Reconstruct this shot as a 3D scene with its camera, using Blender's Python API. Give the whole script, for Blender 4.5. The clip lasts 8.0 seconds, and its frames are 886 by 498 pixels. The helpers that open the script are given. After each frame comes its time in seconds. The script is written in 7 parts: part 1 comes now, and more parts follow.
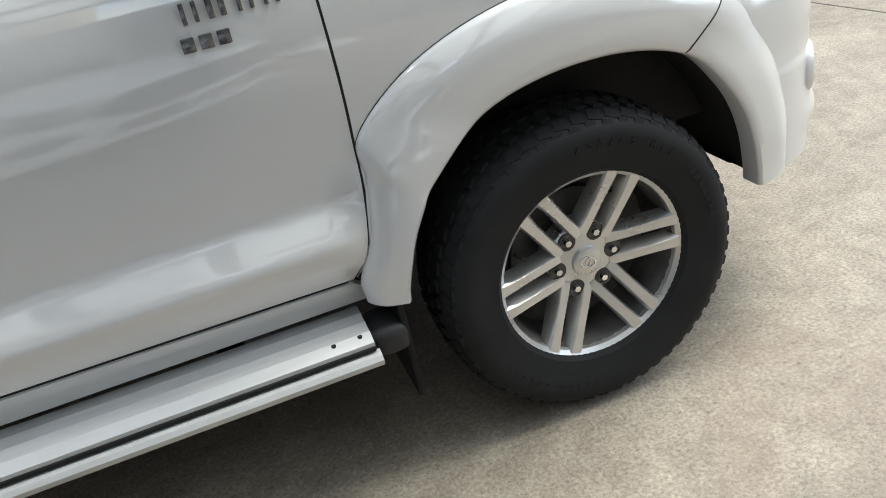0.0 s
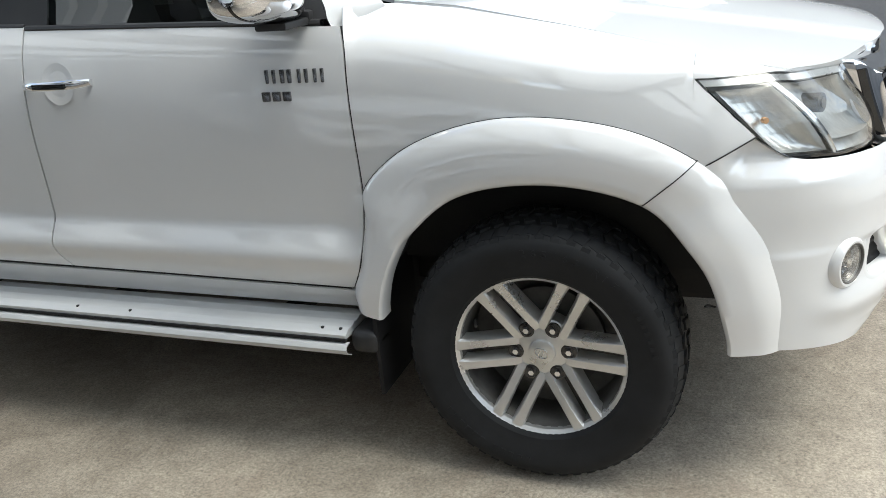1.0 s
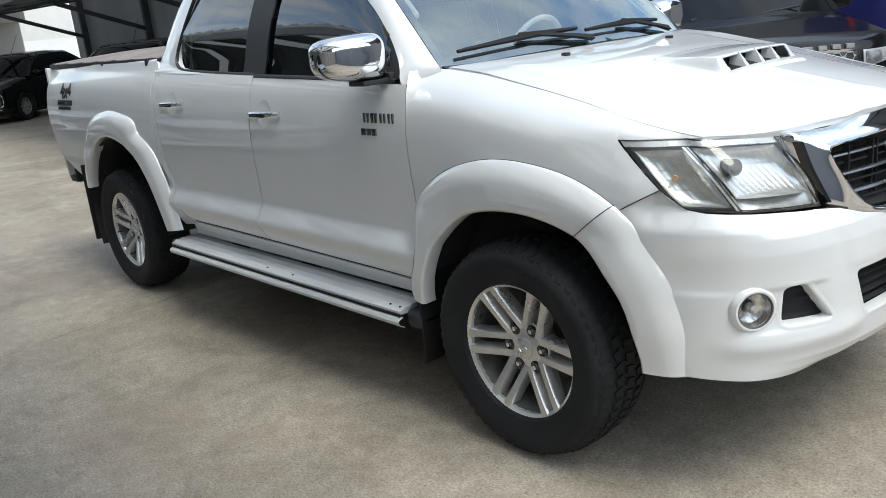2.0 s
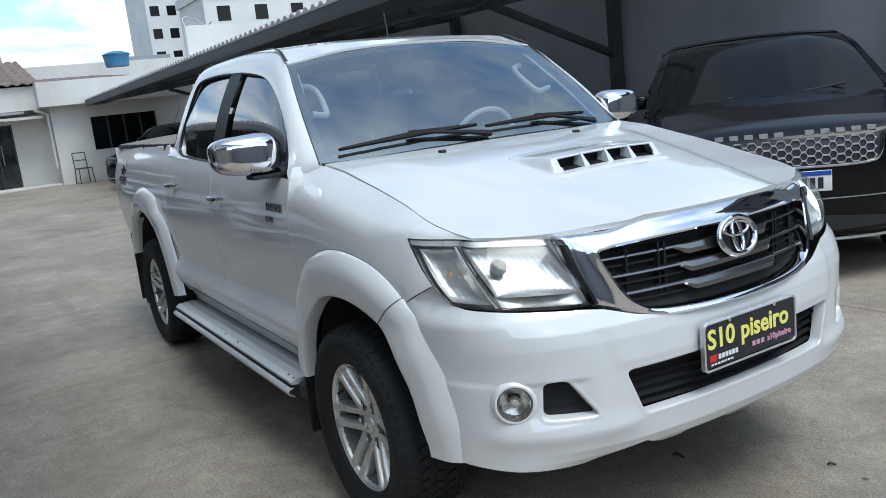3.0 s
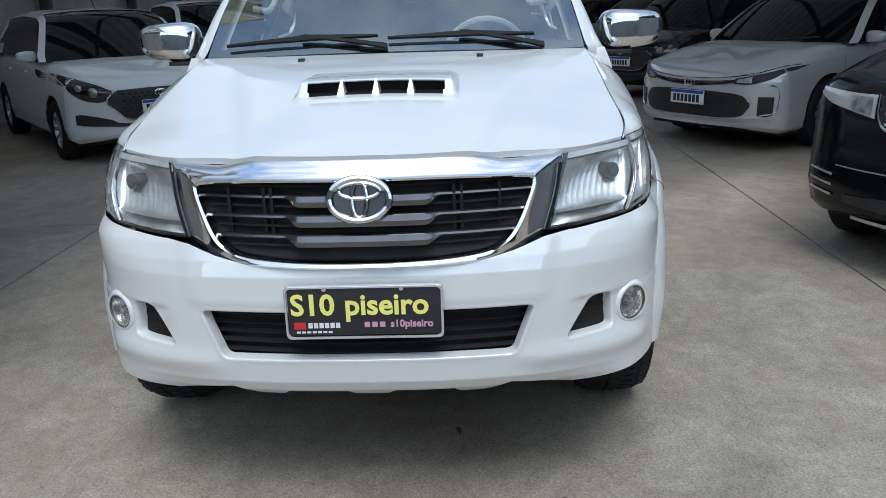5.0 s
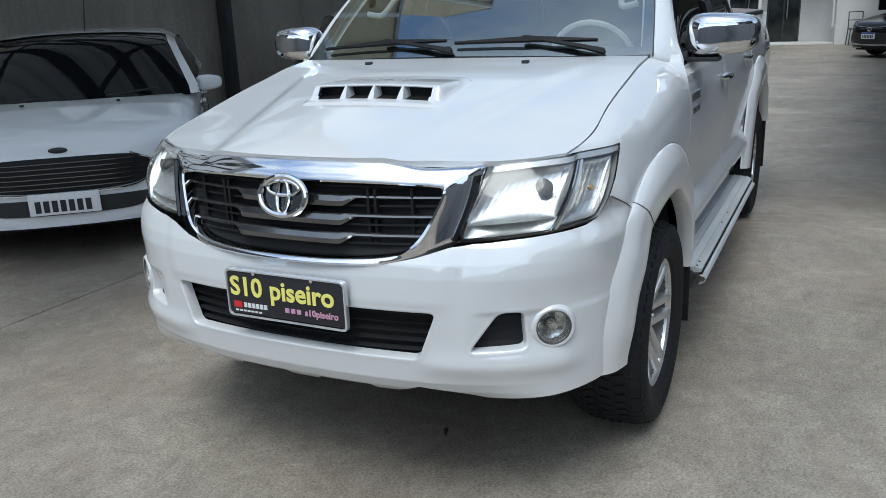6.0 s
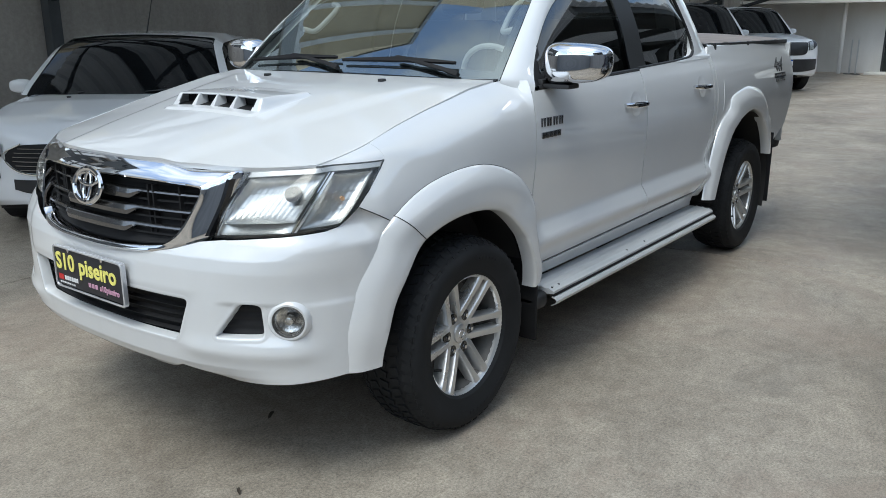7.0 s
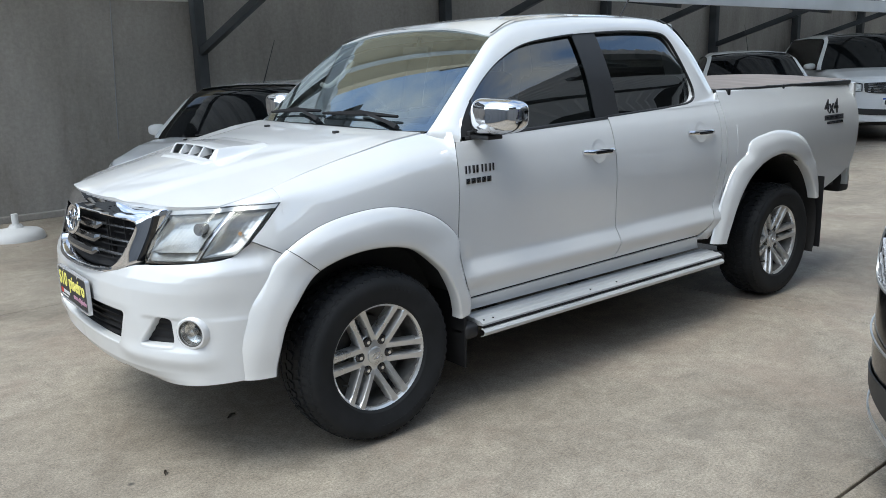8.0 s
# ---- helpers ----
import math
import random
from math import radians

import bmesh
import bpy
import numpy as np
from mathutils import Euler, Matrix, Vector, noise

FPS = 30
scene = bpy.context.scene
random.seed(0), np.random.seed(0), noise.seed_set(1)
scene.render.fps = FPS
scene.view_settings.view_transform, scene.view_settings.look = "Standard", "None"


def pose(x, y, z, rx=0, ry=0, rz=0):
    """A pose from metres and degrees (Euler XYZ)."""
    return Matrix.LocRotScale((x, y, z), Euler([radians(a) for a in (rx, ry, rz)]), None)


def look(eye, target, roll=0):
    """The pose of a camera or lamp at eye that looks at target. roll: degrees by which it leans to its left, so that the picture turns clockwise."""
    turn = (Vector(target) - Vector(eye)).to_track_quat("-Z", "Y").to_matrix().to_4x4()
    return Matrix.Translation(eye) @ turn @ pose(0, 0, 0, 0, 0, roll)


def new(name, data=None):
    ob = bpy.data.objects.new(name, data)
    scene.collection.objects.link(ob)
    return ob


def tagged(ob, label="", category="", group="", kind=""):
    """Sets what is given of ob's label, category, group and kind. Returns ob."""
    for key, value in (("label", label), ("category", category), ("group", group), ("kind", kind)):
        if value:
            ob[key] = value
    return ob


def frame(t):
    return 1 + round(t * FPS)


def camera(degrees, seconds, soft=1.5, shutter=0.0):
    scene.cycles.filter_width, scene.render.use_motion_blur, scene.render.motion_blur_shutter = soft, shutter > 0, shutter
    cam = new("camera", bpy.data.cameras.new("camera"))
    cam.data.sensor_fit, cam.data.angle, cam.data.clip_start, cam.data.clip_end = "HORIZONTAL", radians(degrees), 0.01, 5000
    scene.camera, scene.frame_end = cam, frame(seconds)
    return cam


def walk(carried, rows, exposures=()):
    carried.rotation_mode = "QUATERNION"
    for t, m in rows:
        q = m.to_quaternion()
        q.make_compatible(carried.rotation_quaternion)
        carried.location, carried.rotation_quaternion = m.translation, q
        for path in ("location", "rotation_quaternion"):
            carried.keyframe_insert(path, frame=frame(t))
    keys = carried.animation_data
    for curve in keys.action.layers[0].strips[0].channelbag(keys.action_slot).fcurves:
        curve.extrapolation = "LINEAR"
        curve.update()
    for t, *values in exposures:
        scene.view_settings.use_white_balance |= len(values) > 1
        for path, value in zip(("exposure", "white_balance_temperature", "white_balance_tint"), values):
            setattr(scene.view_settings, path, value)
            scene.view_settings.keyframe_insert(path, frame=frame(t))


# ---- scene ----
cam = camera(57.3, 8.0, soft=0.4)
PATH = [
    (0, (-0.687, -2.294, 1.293), (-0.254, -0.58, 0.357), -12.2),
    (0.2, (-0.42, -2.331, 1.277), (-0.11, -0.592, 0.338), -11.8),
    (0.5, (-0.105, -2.398, 1.28), (-0.219, -0.593, 0.426), -9.9),
    (0.8, (0.229, -2.553, 1.337), (-0.224, -0.748, 0.605), -4.1),
    (1, (0.453, -2.65, 1.375), (-0.229, -0.912, 0.657), -5.3),
    (1.2, (0.689, -2.684, 1.385), (-0.263, -1.072, 0.683), -6.6),
    (2.3, (1.91, -2.527, 1.425), (0.421, -1.29, 0.92), -5.4),
    (2.5, (2.06, -2.379, 1.431), (0.543, -1.148, 1.004), -5),
    (2.7, (2.207, -2.225, 1.433), (0.641, -1.041, 1.057), -5.24),
    (3, (2.422, -1.927, 1.445), (0.732, -0.925, 1.071), -6.3),
    (3.2, (2.521, -1.714, 1.433), (0.764, -0.867, 0.987), -6.34),
    (3.5, (2.645, -1.399, 1.439), (0.832, -0.718, 0.941), -5.6),
    (3.7, (2.702, -1.17, 1.441), (0.869, -0.547, 0.94), -3.644),
    (4, (2.799, -0.852, 1.475), (0.923, -0.387, 0.962), -3.51),
    (4.2, (2.855, -0.623, 1.448), (0.952, -0.286, 0.934), -3.458),
    (4.5, (2.911, -0.297, 1.463), (0.997, -0.175, 0.898), -3.53),
    (4.7, (2.892, -0.064, 1.418), (0.976, -0.028, 0.846), -2.86),
    (5.8, (2.729, 1.15, 1.426), (0.918, 0.534, 0.843), -1.8),
    (6, (2.645, 1.378, 1.427), (0.928, 0.524, 0.861), -2.4),
    (6.2, (2.553, 1.634, 1.465), (0.91, 0.644, 0.896), -2.2),
    (6.5, (2.456, 1.965, 1.442), (0.816, 0.951, 0.911), -0.8),
    (6.7, (2.375, 2.167, 1.471), (0.796, 1.065, 0.93), -0.56),
    (7, (2.213, 2.456, 1.441), (0.678, 1.29, 0.907), -0.2),
    (7.2, (2.096, 2.644, 1.469), (0.682, 1.337, 0.926), -1.42),
    (7.5, (1.949, 2.944, 1.491), (0.612, 1.551, 0.97), -1.9),
    (7.7, (1.86, 3.196, 1.476), (0.541, 1.758, 1.036), -1.74),
    (8, (1.72, 3.478, 1.523), (0.504, 1.955, 1.075), -1.6),
]
walk(cam, [(t, look(eye, target, roll)) for t, eye, target, roll in PATH], [(0, 1.58, 6650, 3), (0.5, 1.58, 6600, 3), (1.2, 1.48, 6550, 3), (2.3, 1.10, 6280, 3), (3.2, 0.76, 5850, 2), (4.7, 0.72, 5850, 2), (6.2, 0.64, 5920, 2), (7, 0.83, 6060, 2), (8, 1.12, 6150, 3)])

# ---- world and light ----
SUN_ELEV, SUN_AZ = 64.0, 8.0
world = bpy.data.worlds.new("sky")
scene.world = world
world.use_nodes = True
wn = world.node_tree.nodes
sky = wn.new("ShaderNodeTexSky")
sky.sky_type, sky.sun_disc = "NISHITA", False
sky.sun_elevation, sky.sun_rotation = radians(SUN_ELEV), radians(90.0 - SUN_AZ)
sky.dust_density, sky.air_density = 1.5, 1.0
wl = world.node_tree.links.new
# broken cloud over the whole sky
wco, wsep, wadd, wdx, wdy = wn.new("ShaderNodeTexCoord"), wn.new("ShaderNodeSeparateXYZ"), wn.new("ShaderNodeMath"), wn.new("ShaderNodeMath"), wn.new("ShaderNodeMath")
wl(wco.outputs["Generated"], wsep.inputs[0])
wadd.inputs[1].default_value = 0.25
wl(wsep.outputs[2], wadd.inputs[0])
wxy = wn.new("ShaderNodeCombineXYZ")
for k, n in enumerate((wdx, wdy)):
    n.operation = "DIVIDE"
    wl(wsep.outputs[k], n.inputs[0])
    wl(wadd.outputs[0], n.inputs[1])
    wl(n.outputs[0], wxy.inputs[k])
cloud = wn.new("ShaderNodeTexNoise")
cloud.inputs["Scale"].default_value, cloud.inputs["Detail"].default_value, cloud.inputs["Roughness"].default_value = 2.6, 8.0, 0.6
cloud.inputs["Distortion"].default_value = 0.4
wl(wxy.outputs[0], cloud.inputs["Vector"])
cramp = wn.new("ShaderNodeMapRange")
cramp.inputs[1].default_value, cramp.inputs[2].default_value, cramp.inputs[4].default_value = 0.40, 0.64, 0.9
wl(cloud.outputs[0], cramp.inputs[0])
cgrey, cgain, cmix = wn.new("ShaderNodeRGBToBW"), wn.new("ShaderNodeMath"), wn.new("ShaderNodeMix")
cgain.operation, cgain.inputs[1].default_value, cmix.data_type = "MULTIPLY", 2.0, "RGBA"
wl(sky.outputs[0], cgrey.inputs[0])
wl(cgrey.outputs[0], cgain.inputs[0])
wl(cramp.outputs[0], cmix.inputs[0])
wl(sky.outputs[0], cmix.inputs[6])
wl(cgain.outputs[0], cmix.inputs[7])
wl(cmix.outputs[2], wn["Background"].inputs[0])
wn["Background"].inputs[1].default_value = 0.13
sun_data = bpy.data.lights.new("sun", "SUN")
sun_data.energy, sun_data.angle, sun_data.color = 0.8, radians(30), (1.0, 0.95, 0.88)
sun = new("sun", sun_data)
sun.matrix_world = look((20 * math.cos(radians(SUN_AZ)), 20 * math.sin(radians(SUN_AZ)), 20 * math.tan(radians(SUN_ELEV))), (0, 0, 0))


# ---- materials ----
def shader(name, col, rough=0.5, metal=0.0, coat=0.0, spec=0.5):
    m = bpy.data.materials.new(name)
    m.use_nodes = True
    b = m.node_tree.nodes["Principled BSDF"]
    b.inputs["Base Color"].default_value = (*col, 1)
    b.inputs["Roughness"].default_value = rough
    b.inputs["Metallic"].default_value = metal
    b.inputs["Coat Weight"].default_value = coat
    b.inputs["Coat Roughness"].default_value = 0.03
    b.inputs["Specular IOR Level"].default_value = spec
    return m


def node(m, kind, **values):
    n = m.node_tree.nodes.new(kind)
    for key, value in values.items():
        n.inputs[key].default_value = value
    return n


def mottle(m, cols, scale, detail=6.0, rough_at=0.6, spread=(0.3, 0.7), stretch=(1, 1, 1), fine=0.0, bump=0.0, bump_scale=80.0, rough=None, depth=0.01):
    """Colour varied by noise at two scales, roughness with it, and fine relief."""
    t, link = m.node_tree, m.node_tree.links.new
    b = t.nodes["Principled BSDF"]
    co = node(m, "ShaderNodeTexCoord")
    mp = node(m, "ShaderNodeMapping", Scale=stretch)
    link(co.outputs["Object"], mp.inputs[0])
    big = node(m, "ShaderNodeTexNoise", Scale=scale, Detail=detail, Roughness=rough_at)
    link(mp.outputs[0], big.inputs["Vector"])
    ramp = t.nodes.new("ShaderNodeValToRGB")
    ramp.color_ramp.elements[0].position, ramp.color_ramp.elements[1].position = spread
    ramp.color_ramp.elements[0].color, ramp.color_ramp.elements[-1].color = (*cols[0], 1), (*cols[-1], 1)
    for i, c in enumerate(cols[1:-1]):
        e = ramp.color_ramp.elements.new(spread[0] + (spread[1] - spread[0]) * (i + 1) / (len(cols) - 1))
        e.color = (*c, 1)
    link(big.outputs[0], ramp.inputs[0])
    out = ramp.outputs[0]
    small = node(m, "ShaderNodeTexNoise", Scale=bump_scale, Detail=4.0, Roughness=0.7)
    link(co.outputs["Object"], small.inputs["Vector"])
    if fine:
        mix = t.nodes.new("ShaderNodeMix")
        mix.data_type, mix.blend_type = "RGBA", "OVERLAY"
        mix.inputs[0].default_value = fine
        link(out, mix.inputs[6])
        link(small.outputs[0], mix.inputs[7])
        out = mix.outputs[2]
    link(out, b.inputs["Base Color"])
    if rough:
        mr = node(m, "ShaderNodeMapRange", **{"To Min": rough[0], "To Max": rough[1]})
        link(big.outputs[0], mr.inputs[0])
        link(mr.outputs[0], b.inputs["Roughness"])
    if bump:
        bp = node(m, "ShaderNodeBump", Strength=bump, Distance=depth)
        link(small.outputs[0], bp.inputs["Height"])
        link(bp.outputs[0], b.inputs["Normal"])
    return m


def glass(name, tint, rough=0.0, f0=0.11, sheen=(1, 1, 1)):
    """A thin pane: clear by its tint, with a mirror's gloss that grows at a slant."""
    m = bpy.data.materials.new(name)
    m.use_nodes = True
    t = m.node_tree
    t.nodes.remove(t.nodes["Principled BSDF"])
    clear, gloss, mix = t.nodes.new("ShaderNodeBsdfTransparent"), t.nodes.new("ShaderNodeBsdfGlossy"), t.nodes.new("ShaderNodeMixShader")
    clear.inputs[0].default_value = (*tint, 1)
    gloss.inputs["Roughness"].default_value = rough
    gloss.inputs["Color"].default_value = (*sheen, 1)
    lw = t.nodes.new("ShaderNodeLayerWeight")
    lw.inputs[0].default_value = 0.5
    power, scale = t.nodes.new("ShaderNodeMath"), t.nodes.new("ShaderNodeMath")
    power.operation, scale.operation = "POWER", "MULTIPLY_ADD"
    power.inputs[1].default_value = 4.0
    scale.inputs[1].default_value, scale.inputs[2].default_value = 1.0 - f0, f0
    t.links.new(lw.outputs["Facing"], power.inputs[0])
    t.links.new(power.outputs[0], scale.inputs[0])
    t.links.new(scale.outputs[0], mix.inputs[0])
    t.links.new(clear.outputs[0], mix.inputs[1])
    t.links.new(gloss.outputs[0], mix.inputs[2])
    t.links.new(mix.outputs[0], t.nodes["Material Output"].inputs[0])
    return m


PAINT = mottle(shader("white_paint", (0.8, 0.8, 0.8), 0.5, 0.0, 1.0, 0.15), [(0.69, 0.70, 0.705), (0.73, 0.735, 0.735)], 1.2, rough=(0.42, 0.5), spread=(0.35, 0.65), bump=0.012, bump_scale=900, depth=0.0006)
PAINT.node_tree.nodes["Principled BSDF"].inputs["Coat IOR"].default_value = 2.2
PAINT_B = mottle(shader("white_paint_other", (0.75, 0.76, 0.78), 0.35, 0.0, 1.0), [(0.74, 0.755, 0.77), (0.80, 0.81, 0.82)], 1.0, rough=(0.4, 0.5))
PAINT_BLACK = mottle(shader("black_paint", (0.005, 0.005, 0.006), 0.12, 0.0, 0.15, 0.2), [(0.004, 0.004, 0.005), (0.007, 0.007, 0.007)], 1.5, rough=(0.08, 0.2))
PAINT_SILVER = mottle(shader("silver_paint", (0.5, 0.5, 0.5), 0.35, 0.3, 1.0), [(0.56, 0.57, 0.58), (0.66, 0.66, 0.66)], 1.5, rough=(0.25, 0.4))
CHROME = mottle(shader("chrome", (0.8, 0.8, 0.82), 0.04, 1.0), [(0.74, 0.75, 0.77), (0.84, 0.84, 0.85)], 4.0, rough=(0.02, 0.09))
ALLOY = mottle(shader("alloy", (0.6, 0.6, 0.6), 0.3, 0.75), [(0.60, 0.60, 0.59), (0.74, 0.74, 0.73)], 9.0, rough=(0.22, 0.36), bump=0.05, bump_scale=300)
# far darker than ALLOY: holds the shade behind wheel spokes; also dark lamp trim
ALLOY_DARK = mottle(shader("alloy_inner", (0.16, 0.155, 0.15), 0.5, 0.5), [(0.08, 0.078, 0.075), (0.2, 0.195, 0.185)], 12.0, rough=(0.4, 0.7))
ALU = mottle(shader("brushed_aluminium", (0.55, 0.56, 0.56), 0.35, 0.8), [(0.46, 0.47, 0.47), (0.62, 0.63, 0.63)], 3.0, stretch=(0.4, 6, 6), rough=(0.28, 0.5), bump=0.06, bump_scale=240)
RUBBER = mottle(shader("tyre_rubber", (0.02, 0.02, 0.02), 0.75, 0.0, 0.0, 0.22), [(0.012, 0.013, 0.014), (0.024, 0.025, 0.027)], 7.0, rough=(0.55, 0.85), bump=0.15, bump_scale=220, depth=0.002)
PLASTIC = mottle(shader("black_plastic", (0.018, 0.018, 0.019), 0.5), [(0.012, 0.012, 0.013), (0.026, 0.026, 0.027)], 5.0, rough=(0.4, 0.65), bump=0.08, bump_scale=400, depth=0.001)
GLOSS_BLACK = mottle(shader("gloss_black_trim", (0.01, 0.01, 0.011), 0.12, 0.0, 0.6), [(0.008, 0.008, 0.009), (0.014, 0.014, 0.015)], 3.0, rough=(0.08, 0.2))
GRILLE_GREY = mottle(shader("grille_grey", (0.12, 0.12, 0.125), 0.2, 0.9, 0.3), [(0.13, 0.13, 0.135), (0.20, 0.20, 0.205)], 6.0, rough=(0.14, 0.26))
UNDER = mottle(shader("underbody", (0.015, 0.015, 0.015), 0.8), [(0.014, 0.014, 0.015), (0.036, 0.034, 0.032)], 5.0, rough=(0.7, 0.9))
TRIM_GREY = mottle(shader("cabin_grey", (0.3, 0.3, 0.3), 0.6), [(0.40, 0.40, 0.385), (0.50, 0.50, 0.485)], 6.0, rough=(0.5, 0.7))
SEAT = mottle(shader("seat_leather", (0.05, 0.05, 0.05), 0.5), [(0.035, 0.035, 0.036), (0.07, 0.068, 0.066)], 8.0, rough=(0.4, 0.6), bump=0.1, bump_scale=260, depth=0.002)
VINYL = mottle(shader("tonneau_vinyl", (0.2, 0.17, 0.155), 0.65, 0.0, 0.0, 0.3), [(0.17, 0.145, 0.132), (0.26, 0.222, 0.20)], 3.0, rough=(0.55, 0.7), bump=0.1, bump_scale=500, depth=0.001)
YELLOW = shader("yellow_print", (0.92, 0.85, 0.22), 0.45)
PRINT_WHITE = shader("white_print", (0.8, 0.8, 0.8), 0.45)
PRINT_RED = shader("red_print", (0.6, 0.03, 0.03), 0.45)
PRINT_BLUE = shader("blue_print", (0.02, 0.08, 0.4), 0.45)
PRINT_DARK = shader("dark_print", (0.02, 0.02, 0.025), 0.5)
AMBER = shader("amber_lens", (0.6, 0.36, 0.2), 0.15)
GLASS_FRONT = glass("windshield_glass", (0.76, 0.83, 0.82), 0.0, 0.27, (0.86, 0.96, 1.0))
GLASS_SIDE = glass("tinted_glass", (0.20, 0.22, 0.22), 0.0, 0.15)
GLASS_REAR = glass("rear_glass", (0.55, 0.58, 0.58), 0.0, 0.06)
GLASS_DARK = mottle(shader("dark_film_glass", (0.006, 0.007, 0.008), 0.04, 0.0, 0.0, 0.16), [(0.005, 0.006, 0.007), (0.009, 0.01, 0.011)], 2.0, rough=(0.02, 0.06))
LENS = glass("lamp_lens", (0.96, 0.97, 0.96), 0.0, 0.05)
MIRROR = mottle(shader("lamp_mirror", (0.75, 0.75, 0.74), 0.2, 0.85), [(0.58, 0.585, 0.58), (0.72, 0.72, 0.71)], 30.0, rough=(0.26, 0.4), bump=0.2, bump_scale=60, depth=0.003)
LAMP_SILVER = mottle(shader("lamp_silver", (0.5, 0.5, 0.5), 0.3, 0.4), [(0.42, 0.425, 0.43), (0.58, 0.58, 0.58)], 10.0, rough=(0.2, 0.4))
FOG_SILVER = mottle(shader("fog_reflector", (0.35, 0.35, 0.35), 0.2, 0.9), [(0.34, 0.335, 0.33), (0.6, 0.59, 0.58), (0.88, 0.87, 0.85)], 34.0, spread=(0.42, 0.6), rough=(0.08, 0.25), bump=0.3, bump_scale=90, depth=0.004)
REFLECTOR = mottle(shader("lamp_reflector", (0.8, 0.8, 0.79), 0.06, 1.0), [(0.26, 0.26, 0.255), (0.56, 0.56, 0.55)], 26.0, spread=(0.35, 0.6), rough=(0.26, 0.42), bump=0.25, bump_scale=30, depth=0.004)
MATT_BLACK = mottle(shader("matt_black_grille", (0.008, 0.008, 0.009), 0.7, 0.0, 0.0, 0.3), [(0.006, 0.006, 0.007), (0.013, 0.013, 0.014)], 8.0, rough=(0.55, 0.8))
BADGE = mottle(shader("dark_chrome", (0.25, 0.25, 0.26), 0.2, 1.0), [(0.16, 0.16, 0.17), (0.34, 0.34, 0.35)], 40.0, rough=(0.12, 0.3))
SATIN = mottle(shader("satin_silver", (0.7, 0.71, 0.73), 0.2, 0.6), [(0.6, 0.62, 0.66), (0.76, 0.77, 0.79)], 8.0, rough=(0.14, 0.26))
STEP_ALU = mottle(shader("step_aluminium", (0.62, 0.63, 0.63), 0.4, 0.25), [(0.52, 0.53, 0.53), (0.70, 0.71, 0.71)], 3.0, stretch=(0.4, 6, 6), rough=(0.3, 0.5), bump=0.06, bump_scale=240)


# ---- mesh helpers ----
def link_mesh(name, bm, m, parent=None, smooth=True, angle=36):
    me = bpy.data.meshes.new(name)
    bmesh.ops.recalc_face_normals(bm, faces=bm.faces[:])
    bm.to_mesh(me)
    bm.free()
    for one in m if isinstance(m, (list, tuple)) else [m]:
        me.materials.append(one)
    if smooth:
        me.polygons.foreach_set("use_smooth", [True] * len(me.polygons))
        me.set_sharp_from_angle(angle=radians(angle))
    ob = new(name, me)
    ob.parent = parent
    return ob


def part(name, bm, m, parent, label="", smooth=True, angle=36):
    return tagged(link_mesh(name, bm, m, parent, smooth, angle), label)


def thing(name, label, category, group="", m=None):
    ob = new(name)
    ob.empty_display_size = 0.2
    if m is not None:
        ob.matrix_world = m
    return tagged(ob, label, category, group)


def setting(name, bm, m, smooth=False):
    return tagged(link_mesh(name, bm, m, None, smooth), kind="structure")


def flip(bm):
    """The mirror image across the truck's middle."""
    two = bm.copy()
    for v in two.verts:
        v.co.y = -v.co.y
    bmesh.ops.reverse_faces(two, faces=two.faces[:])
    return two


def both(name, bm, m, parent, label="", angle=36):
    two = flip(bm)
    return part(name, bm, m, parent, label, True, angle), part(name, two, m, parent, label, True, angle)


def join(*bms):
    out = bmesh.new()
    for b in bms:
        me = bpy.data.meshes.new("tmp")
        b.to_mesh(me)
        b.free()
        out.from_mesh(me)
        bpy.data.meshes.remove(me)
    return out


def block(x0, x1, y0, y1, z0, z1, bevel=0.0, seg=2):
    bm = bmesh.new()
    bmesh.ops.create_cube(bm, size=1, matrix=Matrix.Translation(((x0 + x1) / 2, (y0 + y1) / 2, (z0 + z1) / 2)) @ Matrix.Diagonal((x1 - x0, y1 - y0, z1 - z0, 1)))
    if bevel:
        bmesh.ops.bevel(bm, geom=bm.edges[:], offset=bevel, segments=seg, affect="EDGES", profile=0.6)
    return bm


def moved(bm, m):
    bmesh.ops.transform(bm, matrix=m, verts=bm.verts[:])
    return bm


def rod(a, b, r, seg=12, r2=None):
    a, b = Vector(a), Vector(b)
    bm = bmesh.new()
    m = Matrix.Translation((a + b) / 2) @ (b - a).to_track_quat("Z", "Y").to_matrix().to_4x4()
    bmesh.ops.create_cone(bm, cap_ends=True, segments=seg, radius1=r, radius2=r if r2 is None else r2, depth=(b - a).length, matrix=m)
    return bm


def loft(rings, closed=False, caps=False):
    bm = bmesh.new()
    rows = [[bm.verts.new(p) for p in ring] for ring in rings]
    n = len(rows[0])
    for a, b in zip(rows, rows[1:]):
        for i in range(n if closed else n - 1):
            j = (i + 1) % n
            bm.faces.new((a[i], a[j], b[j], b[i]))
    if caps:
        bm.faces.new(rows[0])
        bm.faces.new(rows[-1])
    return bm


def grid(f, nu, nv):
    return loft([[f(i / nu, j / nv) for i in range(nu + 1)] for j in range(nv + 1)])


